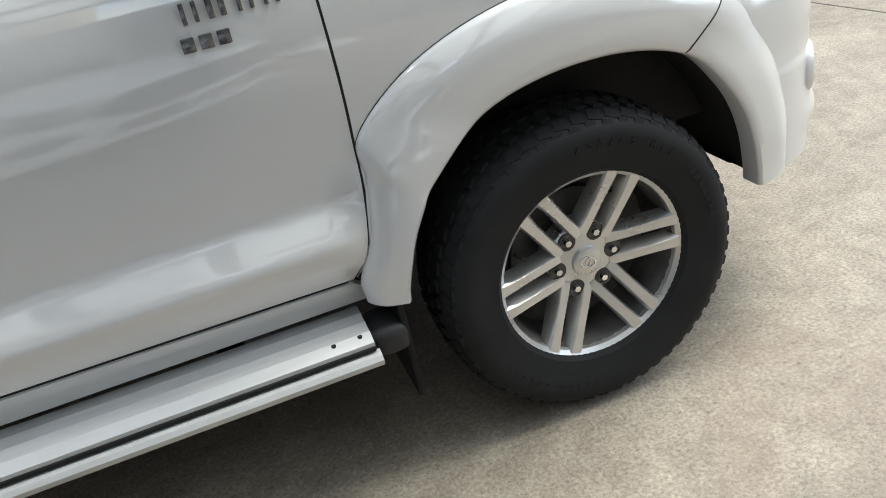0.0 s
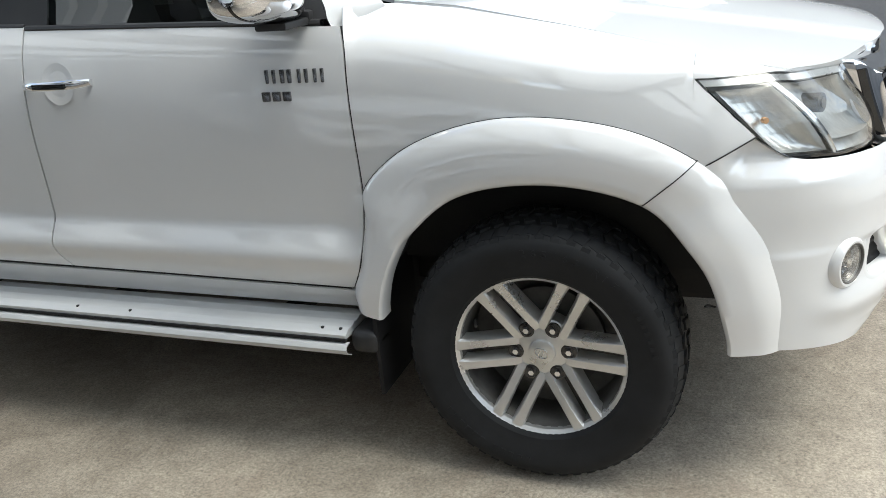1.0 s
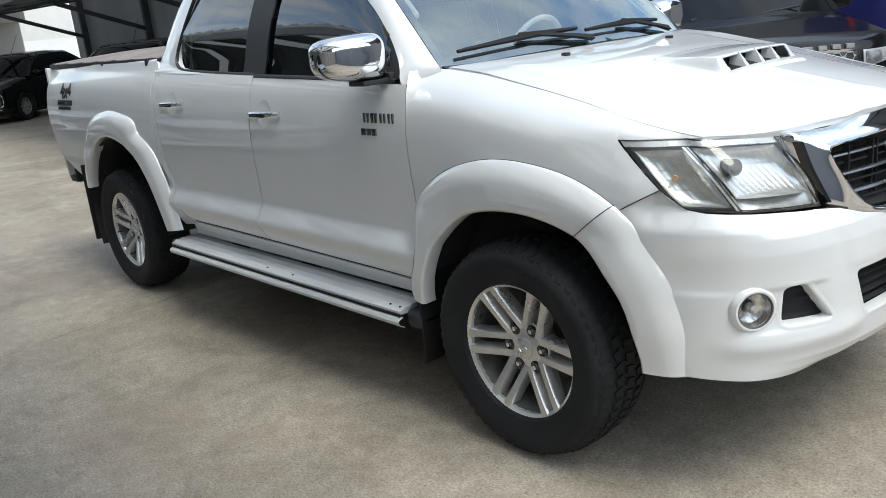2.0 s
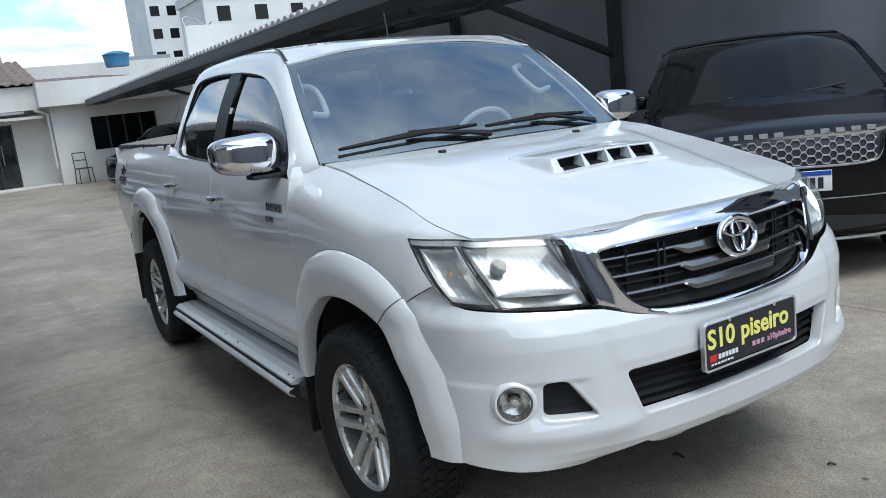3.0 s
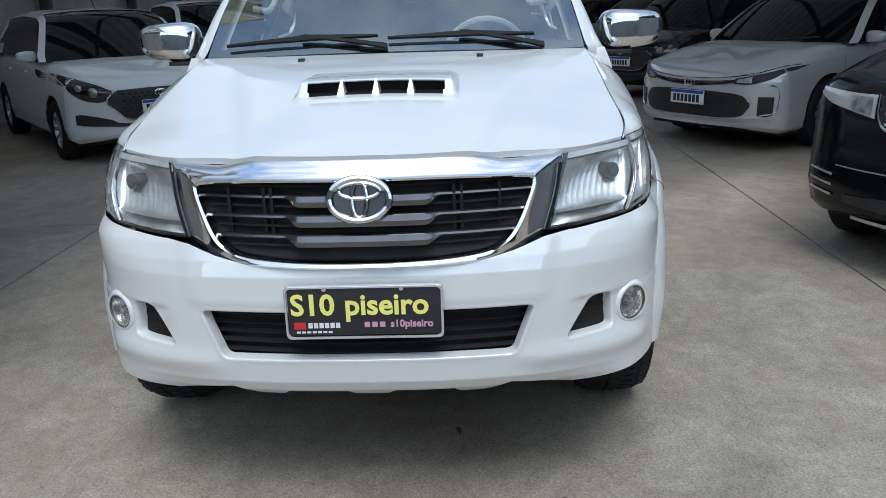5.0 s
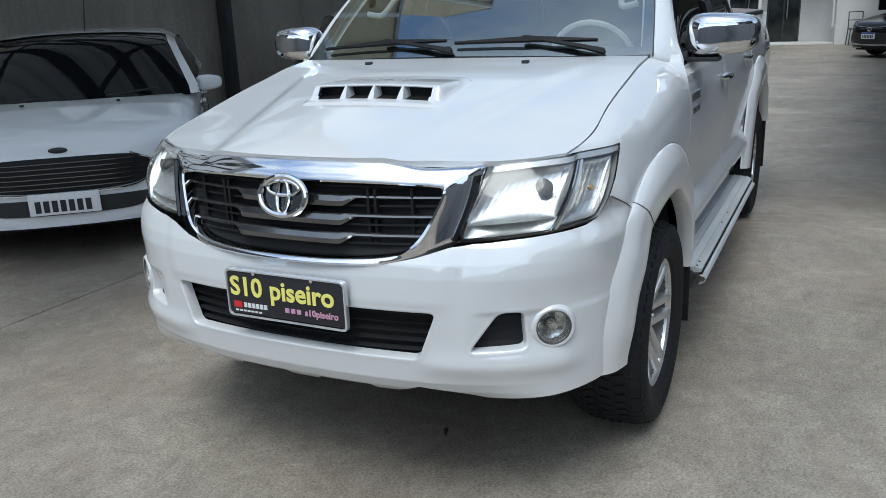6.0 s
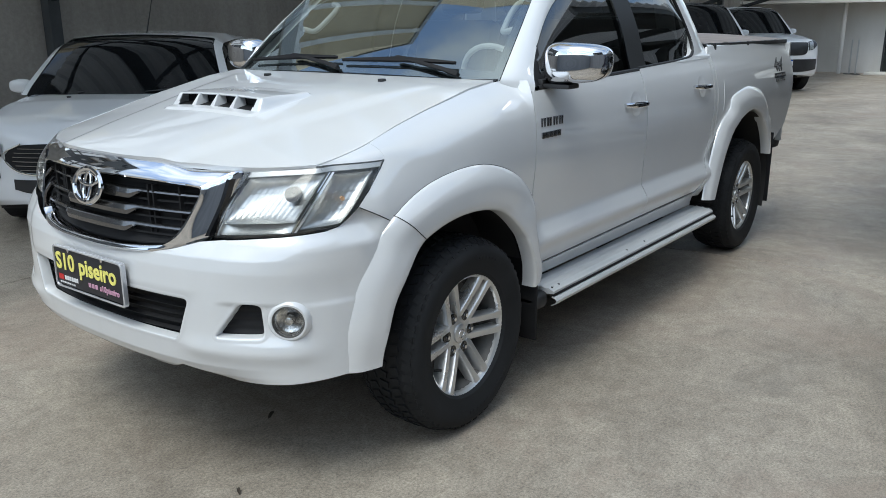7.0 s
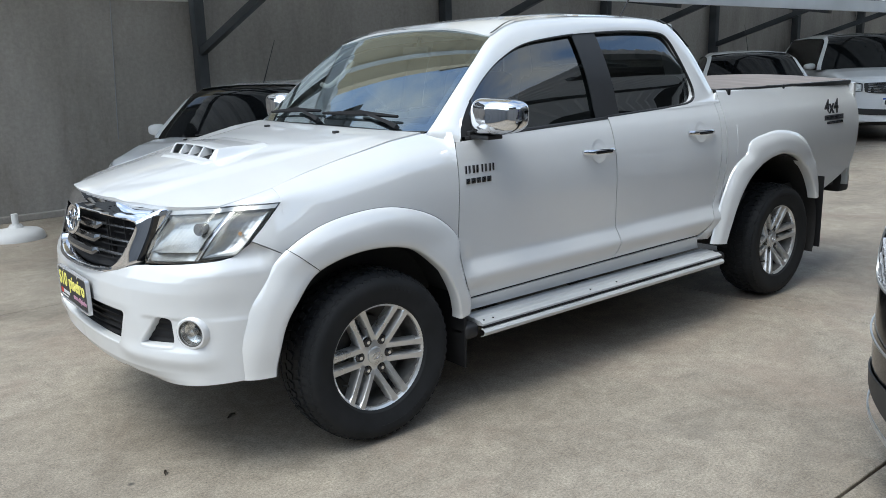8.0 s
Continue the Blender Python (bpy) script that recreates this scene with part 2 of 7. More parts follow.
def thick(bm, d, core=(-1.5, 0, 0.8)):
    """Gives a sheet a thickness, towards its inner side."""
    bmesh.ops.recalc_face_normals(bm, faces=bm.faces[:])
    bm.normal_update()
    away = sum(f.normal.dot(f.calc_center_median() - Vector(core)) * f.calc_area() for f in bm.faces)
    if away < 0:
        bmesh.ops.reverse_faces(bm, faces=bm.faces[:])
        bm.normal_update()
    old = bm.faces[:]
    rim = [e for e in bm.edges if e.is_boundary]
    twin = {v: bm.verts.new(v.co - v.normal * abs(d)) for v in bm.verts[:]}
    for f in old:
        bm.faces.new([twin[v] for v in reversed(f.verts)])
    for e in rim:
        a, b = e.verts
        bm.faces.new((a, b, twin[b], twin[a]))
    return bm


def curve(pts, n):
    """n + 1 points along a smooth line through the given ones, evenly by length."""
    p = np.array(pts, float)
    if len(p) == 2:
        return [Vector(q) for q in (p[0] + (p[1] - p[0]) * np.linspace(0, 1, n + 1)[:, None])]
    q = np.vstack([2 * p[0] - p[1], p, 2 * p[-1] - p[-2]])
    dense = []
    for i in range(1, len(q) - 2):
        for s in np.linspace(0, 1, 16, endpoint=False):
            a, b, c, d = q[i - 1 : i + 3]
            dense.append(0.5 * (2 * b + (c - a) * s + (2 * a - 5 * b + 4 * c - d) * s * s + (3 * b - a - 3 * c + d) * s**3))
    dense.append(p[-1])
    dense = np.array(dense)
    run = np.r_[0, np.cumsum(np.linalg.norm(np.diff(dense, axis=0), axis=1))]
    at = np.linspace(0, run[-1], n + 1)
    return [Vector(r) for r in np.stack([np.interp(at, run, dense[:, k]) for k in range(p.shape[1])], 1)]


def paired(pts, n):
    """Like curve, but evenly by point number, so that two lines with matching points stay matched."""
    p = np.array(pts, float)
    q = np.vstack([2 * p[0] - p[1], p, 2 * p[-1] - p[-2]])
    out = []
    for t in np.linspace(0, len(p) - 1, n + 1):
        i = min(int(t), len(p) - 2)
        s = t - i
        a, b, c, d = q[i : i + 4]
        out.append(Vector(0.5 * (2 * b + (c - a) * s + (2 * a - 5 * b + 4 * c - d) * s * s + (3 * b - a - 3 * c + d) * s**3)))
    return out


def coons(bottom, top, left, right, nu, nv, f=None):
    """A sheet between four lines that meet at their ends; f turns its points into places."""
    b, t, l, r = curve(bottom, nu), curve(top, nu), curve(left, nv), curve(right, nv)
    def at(i, j):
        u, v = i / nu, j / nv
        p = (1 - v) * b[i] + v * t[i] + (1 - u) * l[j] + u * r[j]
        p = p - ((1 - u) * (1 - v) * b[0] + u * (1 - v) * b[-1] + (1 - u) * v * t[0] + u * v * t[-1])
        return f(p) if f else p
    return loft([[at(i, j) for i in range(nu + 1)] for j in range(nv + 1)])


def step(a, b, x):
    s = min(1.0, max(0.0, (x - a) / (b - a)))
    return s * s * (3 - 2 * s)


def revolve(profile, seg=64, axis="y"):
    """profile: (radius, along) pairs turned round the y axis."""
    rings = []
    for k in range(seg):
        a = 2 * math.pi * k / seg
        rings.append([Vector((r * math.cos(a), y, r * math.sin(a))) for r, y in profile])
    return loft(rings + [rings[0]])


def weld(bm, d=1e-5):
    bmesh.ops.remove_doubles(bm, verts=bm.verts[:], dist=d)
    return bm


def lettering(name, body, size, m, parent, mat4, depth=0.001, label="", align="CENTER", bold=0.0):
    cu = bpy.data.curves.new(name, "FONT")
    cu.body, cu.size, cu.extrude, cu.align_x, cu.align_y = body, size, depth, align, "CENTER"
    cu.resolution_u, cu.offset = 3, bold
    tmp = bpy.data.objects.new("tmp", cu)
    scene.collection.objects.link(tmp)
    me = bpy.data.meshes.new_from_object(tmp.evaluated_get(bpy.context.evaluated_depsgraph_get()))
    bpy.data.objects.remove(tmp)
    me.name = name
    me.transform(mat4)
    me.materials.clear()
    me.materials.append(m)
    ob = new(name, me)
    ob.parent = parent
    return tagged(ob, label)

# ---- ground, walls, carports, building ----
def concrete():
    """Worn power-floated concrete: broad tone, blotches, pale scuffs, dark specks, fine grain."""
    m = shader("floor_concrete", (0.3, 0.27, 0.23), 0.65)
    t, link = m.node_tree, m.node_tree.links.new
    b = t.nodes["Principled BSDF"]
    co = node(m, "ShaderNodeTexCoord")
    def noise_at(scale, detail, rough, stretch=(1, 1, 1), warp=0.0):
        mp = node(m, "ShaderNodeMapping", Scale=stretch)
        link(co.outputs["Object"], mp.inputs[0])
        n = node(m, "ShaderNodeTexNoise", Scale=scale, Detail=detail, Roughness=rough, Distortion=warp)
        link(mp.outputs[0], n.inputs["Vector"])
        return n.outputs[0]
    def ramp(src, stops):
        r = t.nodes.new("ShaderNodeValToRGB")
        for i, (p, c) in enumerate(stops):
            e = r.color_ramp.elements[i] if i < 2 else r.color_ramp.elements.new(p)
            e.position, e.color = p, (*c, 1)
        link(src, r.inputs[0])
        return r.outputs[0]
    def mix(kind, a, c, f):
        x = t.nodes.new("ShaderNodeMix")
        x.data_type, x.blend_type = "RGBA", kind
        link(a, x.inputs[6])
        link(c, x.inputs[7])
        if isinstance(f, float):
            x.inputs[0].default_value = f
        else:
            link(f, x.inputs[0])
        return x.outputs[2]
    base = ramp(noise_at(0.7, 6, 0.6, warp=0.4), [(0.32, (0.225, 0.196, 0.158)), (0.68, (0.385, 0.345, 0.285)), (0.5, (0.305, 0.270, 0.220))])
    blot = ramp(noise_at(3.2, 12, 0.78, warp=0.9), [(0.36, (0.30, 0.28, 0.26)), (0.66, (0.72, 0.71, 0.69)), (0.5, (0.5, 0.49, 0.48))])
    col = mix("OVERLAY", base, blot, 0.5)
    grain = ramp(noise_at(100, 8, 0.9), [(0.38, (0.12, 0.12, 0.12)), (0.62, (0.88, 0.88, 0.88))])
    col = mix("OVERLAY", col, grain, 0.72)
    patch = ramp(noise_at(14, 8, 0.75, warp=0.6), [(0.38, (0.28, 0.27, 0.26)), (0.62, (0.7, 0.7, 0.7))])
    col = mix("OVERLAY", col, patch, 0.26)
    scuff = ramp(noise_at(2.6, 12, 0.8, (1.0, 2.2, 1.0), 1.6), [(0.60, (0, 0, 0)), (0.72, (1, 1, 1))])
    pale = node(m, "ShaderNodeRGB")
    pale.outputs[0].default_value = (0.44, 0.41, 0.36, 1)
    half = node(m, "ShaderNodeMath")
    half.operation = "MULTIPLY"
    half.inputs[1].default_value = 0.5
    link(scuff, half.inputs[0])
    col = mix("MIX", col, pale.outputs[0], half.outputs[0])
    def stain(tone, scale, stretch, lo, hi, share):
        mask = ramp(noise_at(scale, 9, 0.72, stretch, 1.2), [(lo, (0, 0, 0)), (hi, (1, 1, 1))])
        ink, part_of = node(m, "ShaderNodeRGB"), node(m, "ShaderNodeMath")
        ink.outputs[0].default_value = (*tone, 1)
        part_of.operation = "MULTIPLY"
        part_of.inputs[1].default_value = share
        link(mask, part_of.inputs[0])
        return mix("MIX", col, ink.outputs[0], part_of.outputs[0])
    col = stain((0.27, 0.20, 0.155), 0.55, (1.3, 1.0, 1.0), 0.50, 0.66, 0.5)
    col = stain((0.16, 0.142, 0.118), 1.1, (0.6, 1.7, 1.0), 0.55, 0.70, 0.5)
    pits = node(m, "ShaderNodeTexVoronoi", Scale=26.0, Randomness=1.0)
    link(co.outputs["Object"], pits.inputs["Vector"])
    pit = ramp(pits.outputs["Distance"], [(0.05, (0.55, 0.55, 0.55)), (0.16, (0, 0, 0))])
    soil = node(m, "ShaderNodeRGB")
    soil.outputs[0].default_value = (0.10, 0.088, 0.072, 1)
    col = mix("MIX", col, soil.outputs[0], pit)
    spots = node(m, "ShaderNodeTexVoronoi", Scale=2.1, Randomness=1.0)
    link(co.outputs["Object"], spots.inputs["Vector"])
    dot = ramp(spots.outputs["Distance"], [(0.018, (1, 1, 1)), (0.04, (0, 0, 0))])
    dark = node(m, "ShaderNodeRGB")
    dark.outputs[0].default_value = (0.06, 0.055, 0.05, 1)
    col = mix("MIX", col, dark.outputs[0], dot)
    link(col, b.inputs["Base Color"])
    mr = node(m, "ShaderNodeMapRange", **{"To Min": 0.42, "To Max": 0.75})
    link(noise_at(1.6, 6, 0.6), mr.inputs[0])
    link(mr.outputs[0], b.inputs["Roughness"])
    bp = node(m, "ShaderNodeBump", Strength=0.25, Distance=0.004)
    link(noise_at(120, 6, 0.75), bp.inputs["Height"])
    link(bp.outputs[0], b.inputs["Normal"])
    return m


CONCRETE = concrete()
WALL = mottle(shader("stained_plaster", (0.3, 0.29, 0.27), 0.85), [(0.17, 0.155, 0.138), (0.30, 0.28, 0.255), (0.37, 0.348, 0.318)], 0.8, detail=12, rough_at=0.72, spread=(0.26, 0.6), stretch=(1.5, 1.5, 0.4), fine=0.3, bump=0.2, bump_scale=22, rough=(0.8, 0.95))
WALL_GREY = mottle(shader("grey_painted_wall", (0.33, 0.34, 0.36), 0.8), [(0.27, 0.28, 0.30), (0.36, 0.37, 0.39)], 0.7, detail=7, stretch=(1.4, 1.4, 0.4), fine=0.15, bump=0.1, bump_scale=40, rough=(0.75, 0.9))
WHITE_WALL = mottle(shader("white_plaster", (0.7, 0.69, 0.66), 0.85), [(0.56, 0.54, 0.5), (0.7, 0.69, 0.67)], 0.7, detail=7, stretch=(1, 1, 0.4), fine=0.1, bump=0.1, bump_scale=30, rough=(0.8, 0.92))
STEEL = mottle(shader("dark_steel", (0.035, 0.04, 0.045), 0.5, 0.0), [(0.025, 0.03, 0.034), (0.06, 0.065, 0.07)], 3.0, rough=(0.4, 0.65))
SHEET = mottle(shader("roof_sheet", (0.55, 0.56, 0.57), 0.5, 0.0), [(0.46, 0.465, 0.47), (0.64, 0.645, 0.65)], 1.2, rough=(0.35, 0.6))
def let_light_through(m, share, tint):
    """A thin sheet that passes some daylight."""
    t = m.node_tree
    thin, mix = t.nodes.new("ShaderNodeBsdfTranslucent"), t.nodes.new("ShaderNodeMixShader")
    thin.inputs[0].default_value, mix.inputs[0].default_value = (*tint, 1), share
    t.links.new(t.nodes["Principled BSDF"].outputs[0], mix.inputs[1])
    t.links.new(thin.outputs[0], mix.inputs[2])
    t.links.new(mix.outputs[0], t.nodes["Material Output"].inputs[0])
    return m


PALE_SHEET = let_light_through(mottle(shader("pale_roof_sheet", (0.6, 0.6, 0.6), 0.6), [(0.52, 0.525, 0.53), (0.68, 0.685, 0.69)], 1.2, rough=(0.5, 0.7)), 0.40, (0.72, 0.74, 0.75))
# the translucent share here is added to brighten the cars under this roof
GREY_SHEET = let_light_through(mottle(shader("grey_roof_sheet", (0.6, 0.6, 0.6), 0.6), [(0.42, 0.425, 0.43), (0.6, 0.605, 0.61)], 1.2, rough=(0.5, 0.7)), 0.22, (0.62, 0.64, 0.66))
CLAY = mottle(shader("old_roof_tile", (0.22, 0.16, 0.13), 0.9), [(0.1, 0.085, 0.075), (0.26, 0.2, 0.165)], 3.0, fine=0.3, rough=(0.8, 0.95))
JOINT = shader("joint_filler", (0.1, 0.09, 0.08), 0.9)
FAR_WALL = mottle(shader("far_wall", (0.72, 0.72, 0.72), 0.9), [(0.6, 0.6, 0.6), (0.76, 0.76, 0.75)], 0.2, rough=(0.85, 0.95))
YELLOW_BRIGHT = mottle(shader("yellow_wall", (0.75, 0.55, 0.1), 0.85), [(0.66, 0.47, 0.07), (0.8, 0.6, 0.14)], 0.4, rough=(0.8, 0.92))
YELLOW_WALL = mottle(shader("ochre_wall", (0.5, 0.42, 0.28), 0.9), [(0.44, 0.36, 0.24), (0.56, 0.47, 0.32)], 0.3, rough=(0.85, 0.95))
SLAB_X = [60.0, 8.2, 2.7, -2.8, -8.3, -13.8, -19.3, -24.8, -60.0]
SLAB_Y = [-40.0, -7.6, -2.28, 2.32, 7.6, 40.0]


def floor():
    base = setting("ground", block(-400, 400, -400, 400, -0.35, -0.02), JOINT)
    base["label"] = "concrete yard floor in large slabs with sawn joints"
    g = 0.006
    for i in range(len(SLAB_X) - 1):
        for j in range(len(SLAB_Y) - 1):
            a, b, c, d = SLAB_X[i + 1] + g, SLAB_X[i] - g, SLAB_Y[j] + g, SLAB_Y[j + 1] - g
            bm = block(a, b, c, d, -0.018, 0.0)
            bmesh.ops.bevel(bm, geom=[e for e in bm.edges if all(v.co.z > -0.005 for v in e.verts)], offset=0.003, segments=1, affect="EDGES")
            for v in bm.verts:
                v.co.x -= 0.088 * v.co.y if abs(v.co.x) < 50 else 0.0
            link_mesh("floor_slab", bm, CONCRETE, base, False)
    return base


floor()
WALL_Y = 6.0
for name, x0, x1, s, top, m in (("wall_1", -2.35, 9.0, -1, 2.29, WALL), ("wall_2", -22.5, 9.0, 1, 2.86, WALL_GREY), ("wall_4", -26, -2.35, -1, 2.86, WALL)):
    setting(name, block(x0, x1, s * WALL_Y, s * (WALL_Y + 0.2), 0, top), m)
    setting(name.replace("wall", "wall_coping"), block(x0, x1, s * (WALL_Y - 0.012), s * (WALL_Y + 0.22), top, top + 0.03), WHITE_WALL if s < 0 else WALL)
    setting(name.replace("wall", "baseboard"), block(max(x0, -23.9), x1, s * (WALL_Y - 0.09), s * (WALL_Y - 0.003), 0.0, 0.07, 0.01), WALL)
# dark tone for unseen blocks added to darken what chrome and glass reflect
DARK_BACKDROP = mottle(shader("dark_backdrop", (0.07, 0.072, 0.075), 0.8), [(0.05, 0.052, 0.055), (0.10, 0.10, 0.10)], 0.3, rough=(0.7, 0.9))
# unseen wall, added to close the yard; its height is set for the chrome reflections
setting("wall_3", block(9.0, 9.25, -6.2, 6.2, 0, 2.86), WALL_GREY)


def bar(a, b, w, h, bevel=0.004):
    """A square-cut bar from a to b, w across and h high."""
    a, b = Vector(a), Vector(b)
    d = (b - a).normalized()
    side = d.cross(Vector((0, 0, 1))).normalized()
    up = side.cross(d)
    m = Matrix((side, d, up)).transposed().to_4x4()
    m.translation = (a + b) / 2
    return moved(block(-w / 2, w / 2, -(b - a).length / 2, (b - a).length / 2, -h / 2, h / 2, bevel), m)


def carport(s, x_end, x_far, e_far, skew, z_edge, posts, pitch, under, roof, label):
    """Posts along the wall, beams and braces, rafters, purlins, a ribbed sheet and a boxed eave; the eave may run askew to the wall."""
    port = thing("carport", label, "carport", "carports")
    z_wall = 2.85
    def edge(x):
        return e_far - skew * (x - x_far)
    def top(x, y):
        return z_wall + (z_edge - z_wall) * (WALL_Y - abs(y)) / (WALL_Y - edge(x))
    for x in posts:
        y = s * (WALL_Y - 0.14)
        part("post", block(x - 0.06, x + 0.06, y - 0.075, y + 0.075, 0, top(x, WALL_Y) - 0.12, 0.006), STEEL, port)
        foot = block(x - 0.11, x + 0.11, y - 0.12, y + 0.12, 0, 0.012)
        part("base_plate", foot, STEEL, port)
        part("beam", bar((x, s * (WALL_Y - 0.2), top(x, WALL_Y) - 0.16), (x, s * (edge(x) + 0.12), z_edge - 0.12), 0.09, 0.14), STEEL, port)
        part("brace", bar((x, s * (WALL_Y - 0.2), 1.72), (x, s * 3.85, top(x, 3.85) - 0.2), 0.07, 0.09), STEEL, port)
    boxed = under is not None
    for k in range(int((x_end - x_far) / pitch)):
        x = x_far + pitch * (k + 0.5)
        y0, y1 = WALL_Y - 0.1, edge(x) + (0.3 if boxed else 0.04)
        part("rafter", bar((x, s * y0, top(x, y0) - 0.055), (x, s * y1, top(x, y1) - 0.055), 0.16, 0.09, 0), STEEL, port)
    for i in range(5 if boxed else 2):
        f = (i + 0.5) / 5 if boxed else (0.45, 0.82)[i]
        a, b = (x_end - 0.05, edge(x_end) + (WALL_Y - edge(x_end)) * f), (x_far + 0.05, edge(x_far) + (WALL_Y - edge(x_far)) * f)
        part("purlin", bar((a[0], s * a[1], top(*a) - 0.14), (b[0], s * b[1], top(*b) - 0.14), 0.06, 0.06, 0), STEEL, port)
    # ribbed sheet, with the ribs running from wall to eave
    n = int((x_end - x_far) / 0.05)
    def wave(i):
        return (0.0, 0.0, 0.036, 0.036)[i % 4]
    rows = []
    for f in (-0.018, 0.5, 0.998):
        row = []
        for i in range(n + 1):
            x = x_far + (x_end - x_far) * i / n
            y = edge(x) + (WALL_Y - edge(x)) * f
            row.append(Vector((x, s * y, top(x, y) + wave(i))))
        rows.append(row)
    part("roof_sheet", loft(rows), roof, port, "corrugated roof sheet that lets some daylight through", False)
    a, b = (x_end, s * edge(x_end), z_edge - 0.085), (x_far, s * edge(x_far), z_edge - 0.085)
    part("fascia", bar(a, b, 0.04, 0.15), STEEL if boxed else GREY_SHEET, port)
    if boxed:
        c, d = (x_end, s * (edge(x_end) + 0.24), z_edge - 0.15), (x_far, s * (edge(x_far) + 0.24), z_edge - 0.15)
        part("soffit", bar(c, d, 0.42, 0.012, 0), under, port, "boxed eave")
    return port


carport(-1, 1.4, -23.8, 2.28, 0.027, 2.21, [-2.2, -5.9, -9.4, -12.6, -15.7, -18.7, -21.9], 0.9, None, PALE_SHEET, "dark steel carport with corrugated roof and braces over white cars")
carport(1, -2.7, -23.5, 1.94, 0.029, 2.38, [-5.7, -9.5, -13.7, -17.4, -21.4], 2.7, STEEL, GREY_SHEET, "dark steel carport with corrugated roof over dark cars")


DOOR_GLASS = mottle(shader("green_dark_glass", (0.03, 0.035, 0.033), 0.05), [(0.012, 0.015, 0.015), (0.05, 0.06, 0.055)], 1.6, spread=(0.4, 0.62), rough=(0.02, 0.08))


def house():
    base = thing("house", "low white rendered building with glass doors and tiled roof", "building", m=pose(-25, 0, 0))
    def wall(name, *b):
        return part(name, block(*b), WHITE_WALL, base, "", False)
    # the recessed front with the doors: two openings
    z = 1.92
    wall("wall", -0.25, 0, -9, -2.05, 0, 2.75)
    wall("wall", -0.25, 0, -1.13, -0.95, 0, z)
    wall("wall", -0.25, 0, 0.0, 1.0, 0, 2.75)
    wall("wall", -0.25, 0, -2.05, 0.0, z, 2.75)
    wall("soffit", 0, 0.75, -9, 0.98, 2.27, 2.33)
    wall("parapet", 0.55, 0.75, -9, 0.98, 2.33, 2.95)
    wall("canopy", 0, 0.92, -9, 0.80, 2.01, 2.09)
    wall("canopy_patch", 0.921, 0.93, -1.5, -0.2, 2.03, 2.085)
    part("column", block(0.74, 0.83, -1.13, -1.04, 0, 2.01, 0.008), WHITE_WALL, base)
    part("conduit", block(0.6, 0.75, -0.35, 0.35, 2.18, 2.26, 0.01), WALL_GREY, base)
    part("column", rod((0.6, -3.05, 0), (0.6, -3.05, 2.12), 0.06), WHITE_WALL, base)
    part("step", block(0, 0.95, -2.3, 0.98, 0, 0.06, 0.01), WHITE_WALL, base)
    for y0, y1 in ((-2.05, -1.13), (-0.95, 0.0)):
        d = part("door", block(-0.16, -0.12, y0 + 0.04, y1 - 0.04, 0.02, z - 0.03), DOOR_GLASS, base, "dark glass door")
        fr = join(block(-0.2, -0.05, y0, y0 + 0.04, 0, z), block(-0.2, -0.05, y1 - 0.04, y1, 0, z), block(-0.2, -0.05, y0, y1, z - 0.04, z), block(-0.18, -0.1, (y0 + y1) / 2 - 0.02, (y0 + y1) / 2 + 0.02, 0, z))
        part("frame", fr, STEEL, d)
        part("handle", rod((-0.06, (y0 + y1) / 2 + 0.1, 0.75), (-0.06, (y0 + y1) / 2 + 0.1, 1.35), 0.016), ALU, d)
    # the wing that stands forward, with a wide dark window
    wall("wall", -0.2, 1.0, 1.0, 1.05, 0, 2.3)
    wall("wall", 0.8, 1.0, 1.05, 2.05, 0, 2.3)
    wall("wall", 0.8, 1.0, 3.95, 5.05, 0, 2.3)
    wall("wall", -6.0, 0.8, 4.85, 5.05, 0, 2.3)
    wall("wall", 0.8, 1.0, 2.05, 3.95, 0, 0.92)
    wall("wall", 0.8, 1.0, 2.05, 3.95, 1.9, 2.3)
    wall("parapet", 0.7, 1.45, 0.7, 5.1, 2.3, 3.0)
    w = part("window", block(0.88, 0.9, 2.05, 3.95, 0.92, 1.9), GLASS_DARK, base, "wide dark sliding window")
    for i in range(5):
        y = 2.05 + 1.9 * i / 4
        part("mullion", block(0.86, 0.95, y - 0.025, y + 0.025, 0.92, 1.9), STEEL, w)
    # tiled roof: rows of half-round tiles
    n = 150
    rows = []
    for x, h in ((0.4, 2.92), (-6, 4.2)):
        rows.append([Vector((x, -9 + 9.98 * i / n, h + 0.05 * abs(math.sin(i * math.pi / 4)))) for i in range(n + 1)])
    part("roof", thick(loft(rows), 0.03), CLAY, base, "weathered clay tile roof", False)
    rows = []
    for x, h in ((0.9, 3.0), (-6, 3.5)):
        rows.append([Vector((x, -0.5 + 4.0 * i / 60, h + 0.05 * abs(math.sin(i * math.pi / 4)))) for i in range(61)])
    part("roof", thick(loft(rows), 0.03), CLAY, base, "weathered clay tile roof", False)
    part("downpipe", join(rod((0.85, 0.6, 2.25), (0.85, 0.93, 2.1), 0.04), rod((0.85, 0.93, 2.1), (0.85, 0.93, 0.5), 0.04)), WHITE_WALL, base)
    wall("wall", -8, -6, -9, 9, 0, 4.0)


house()


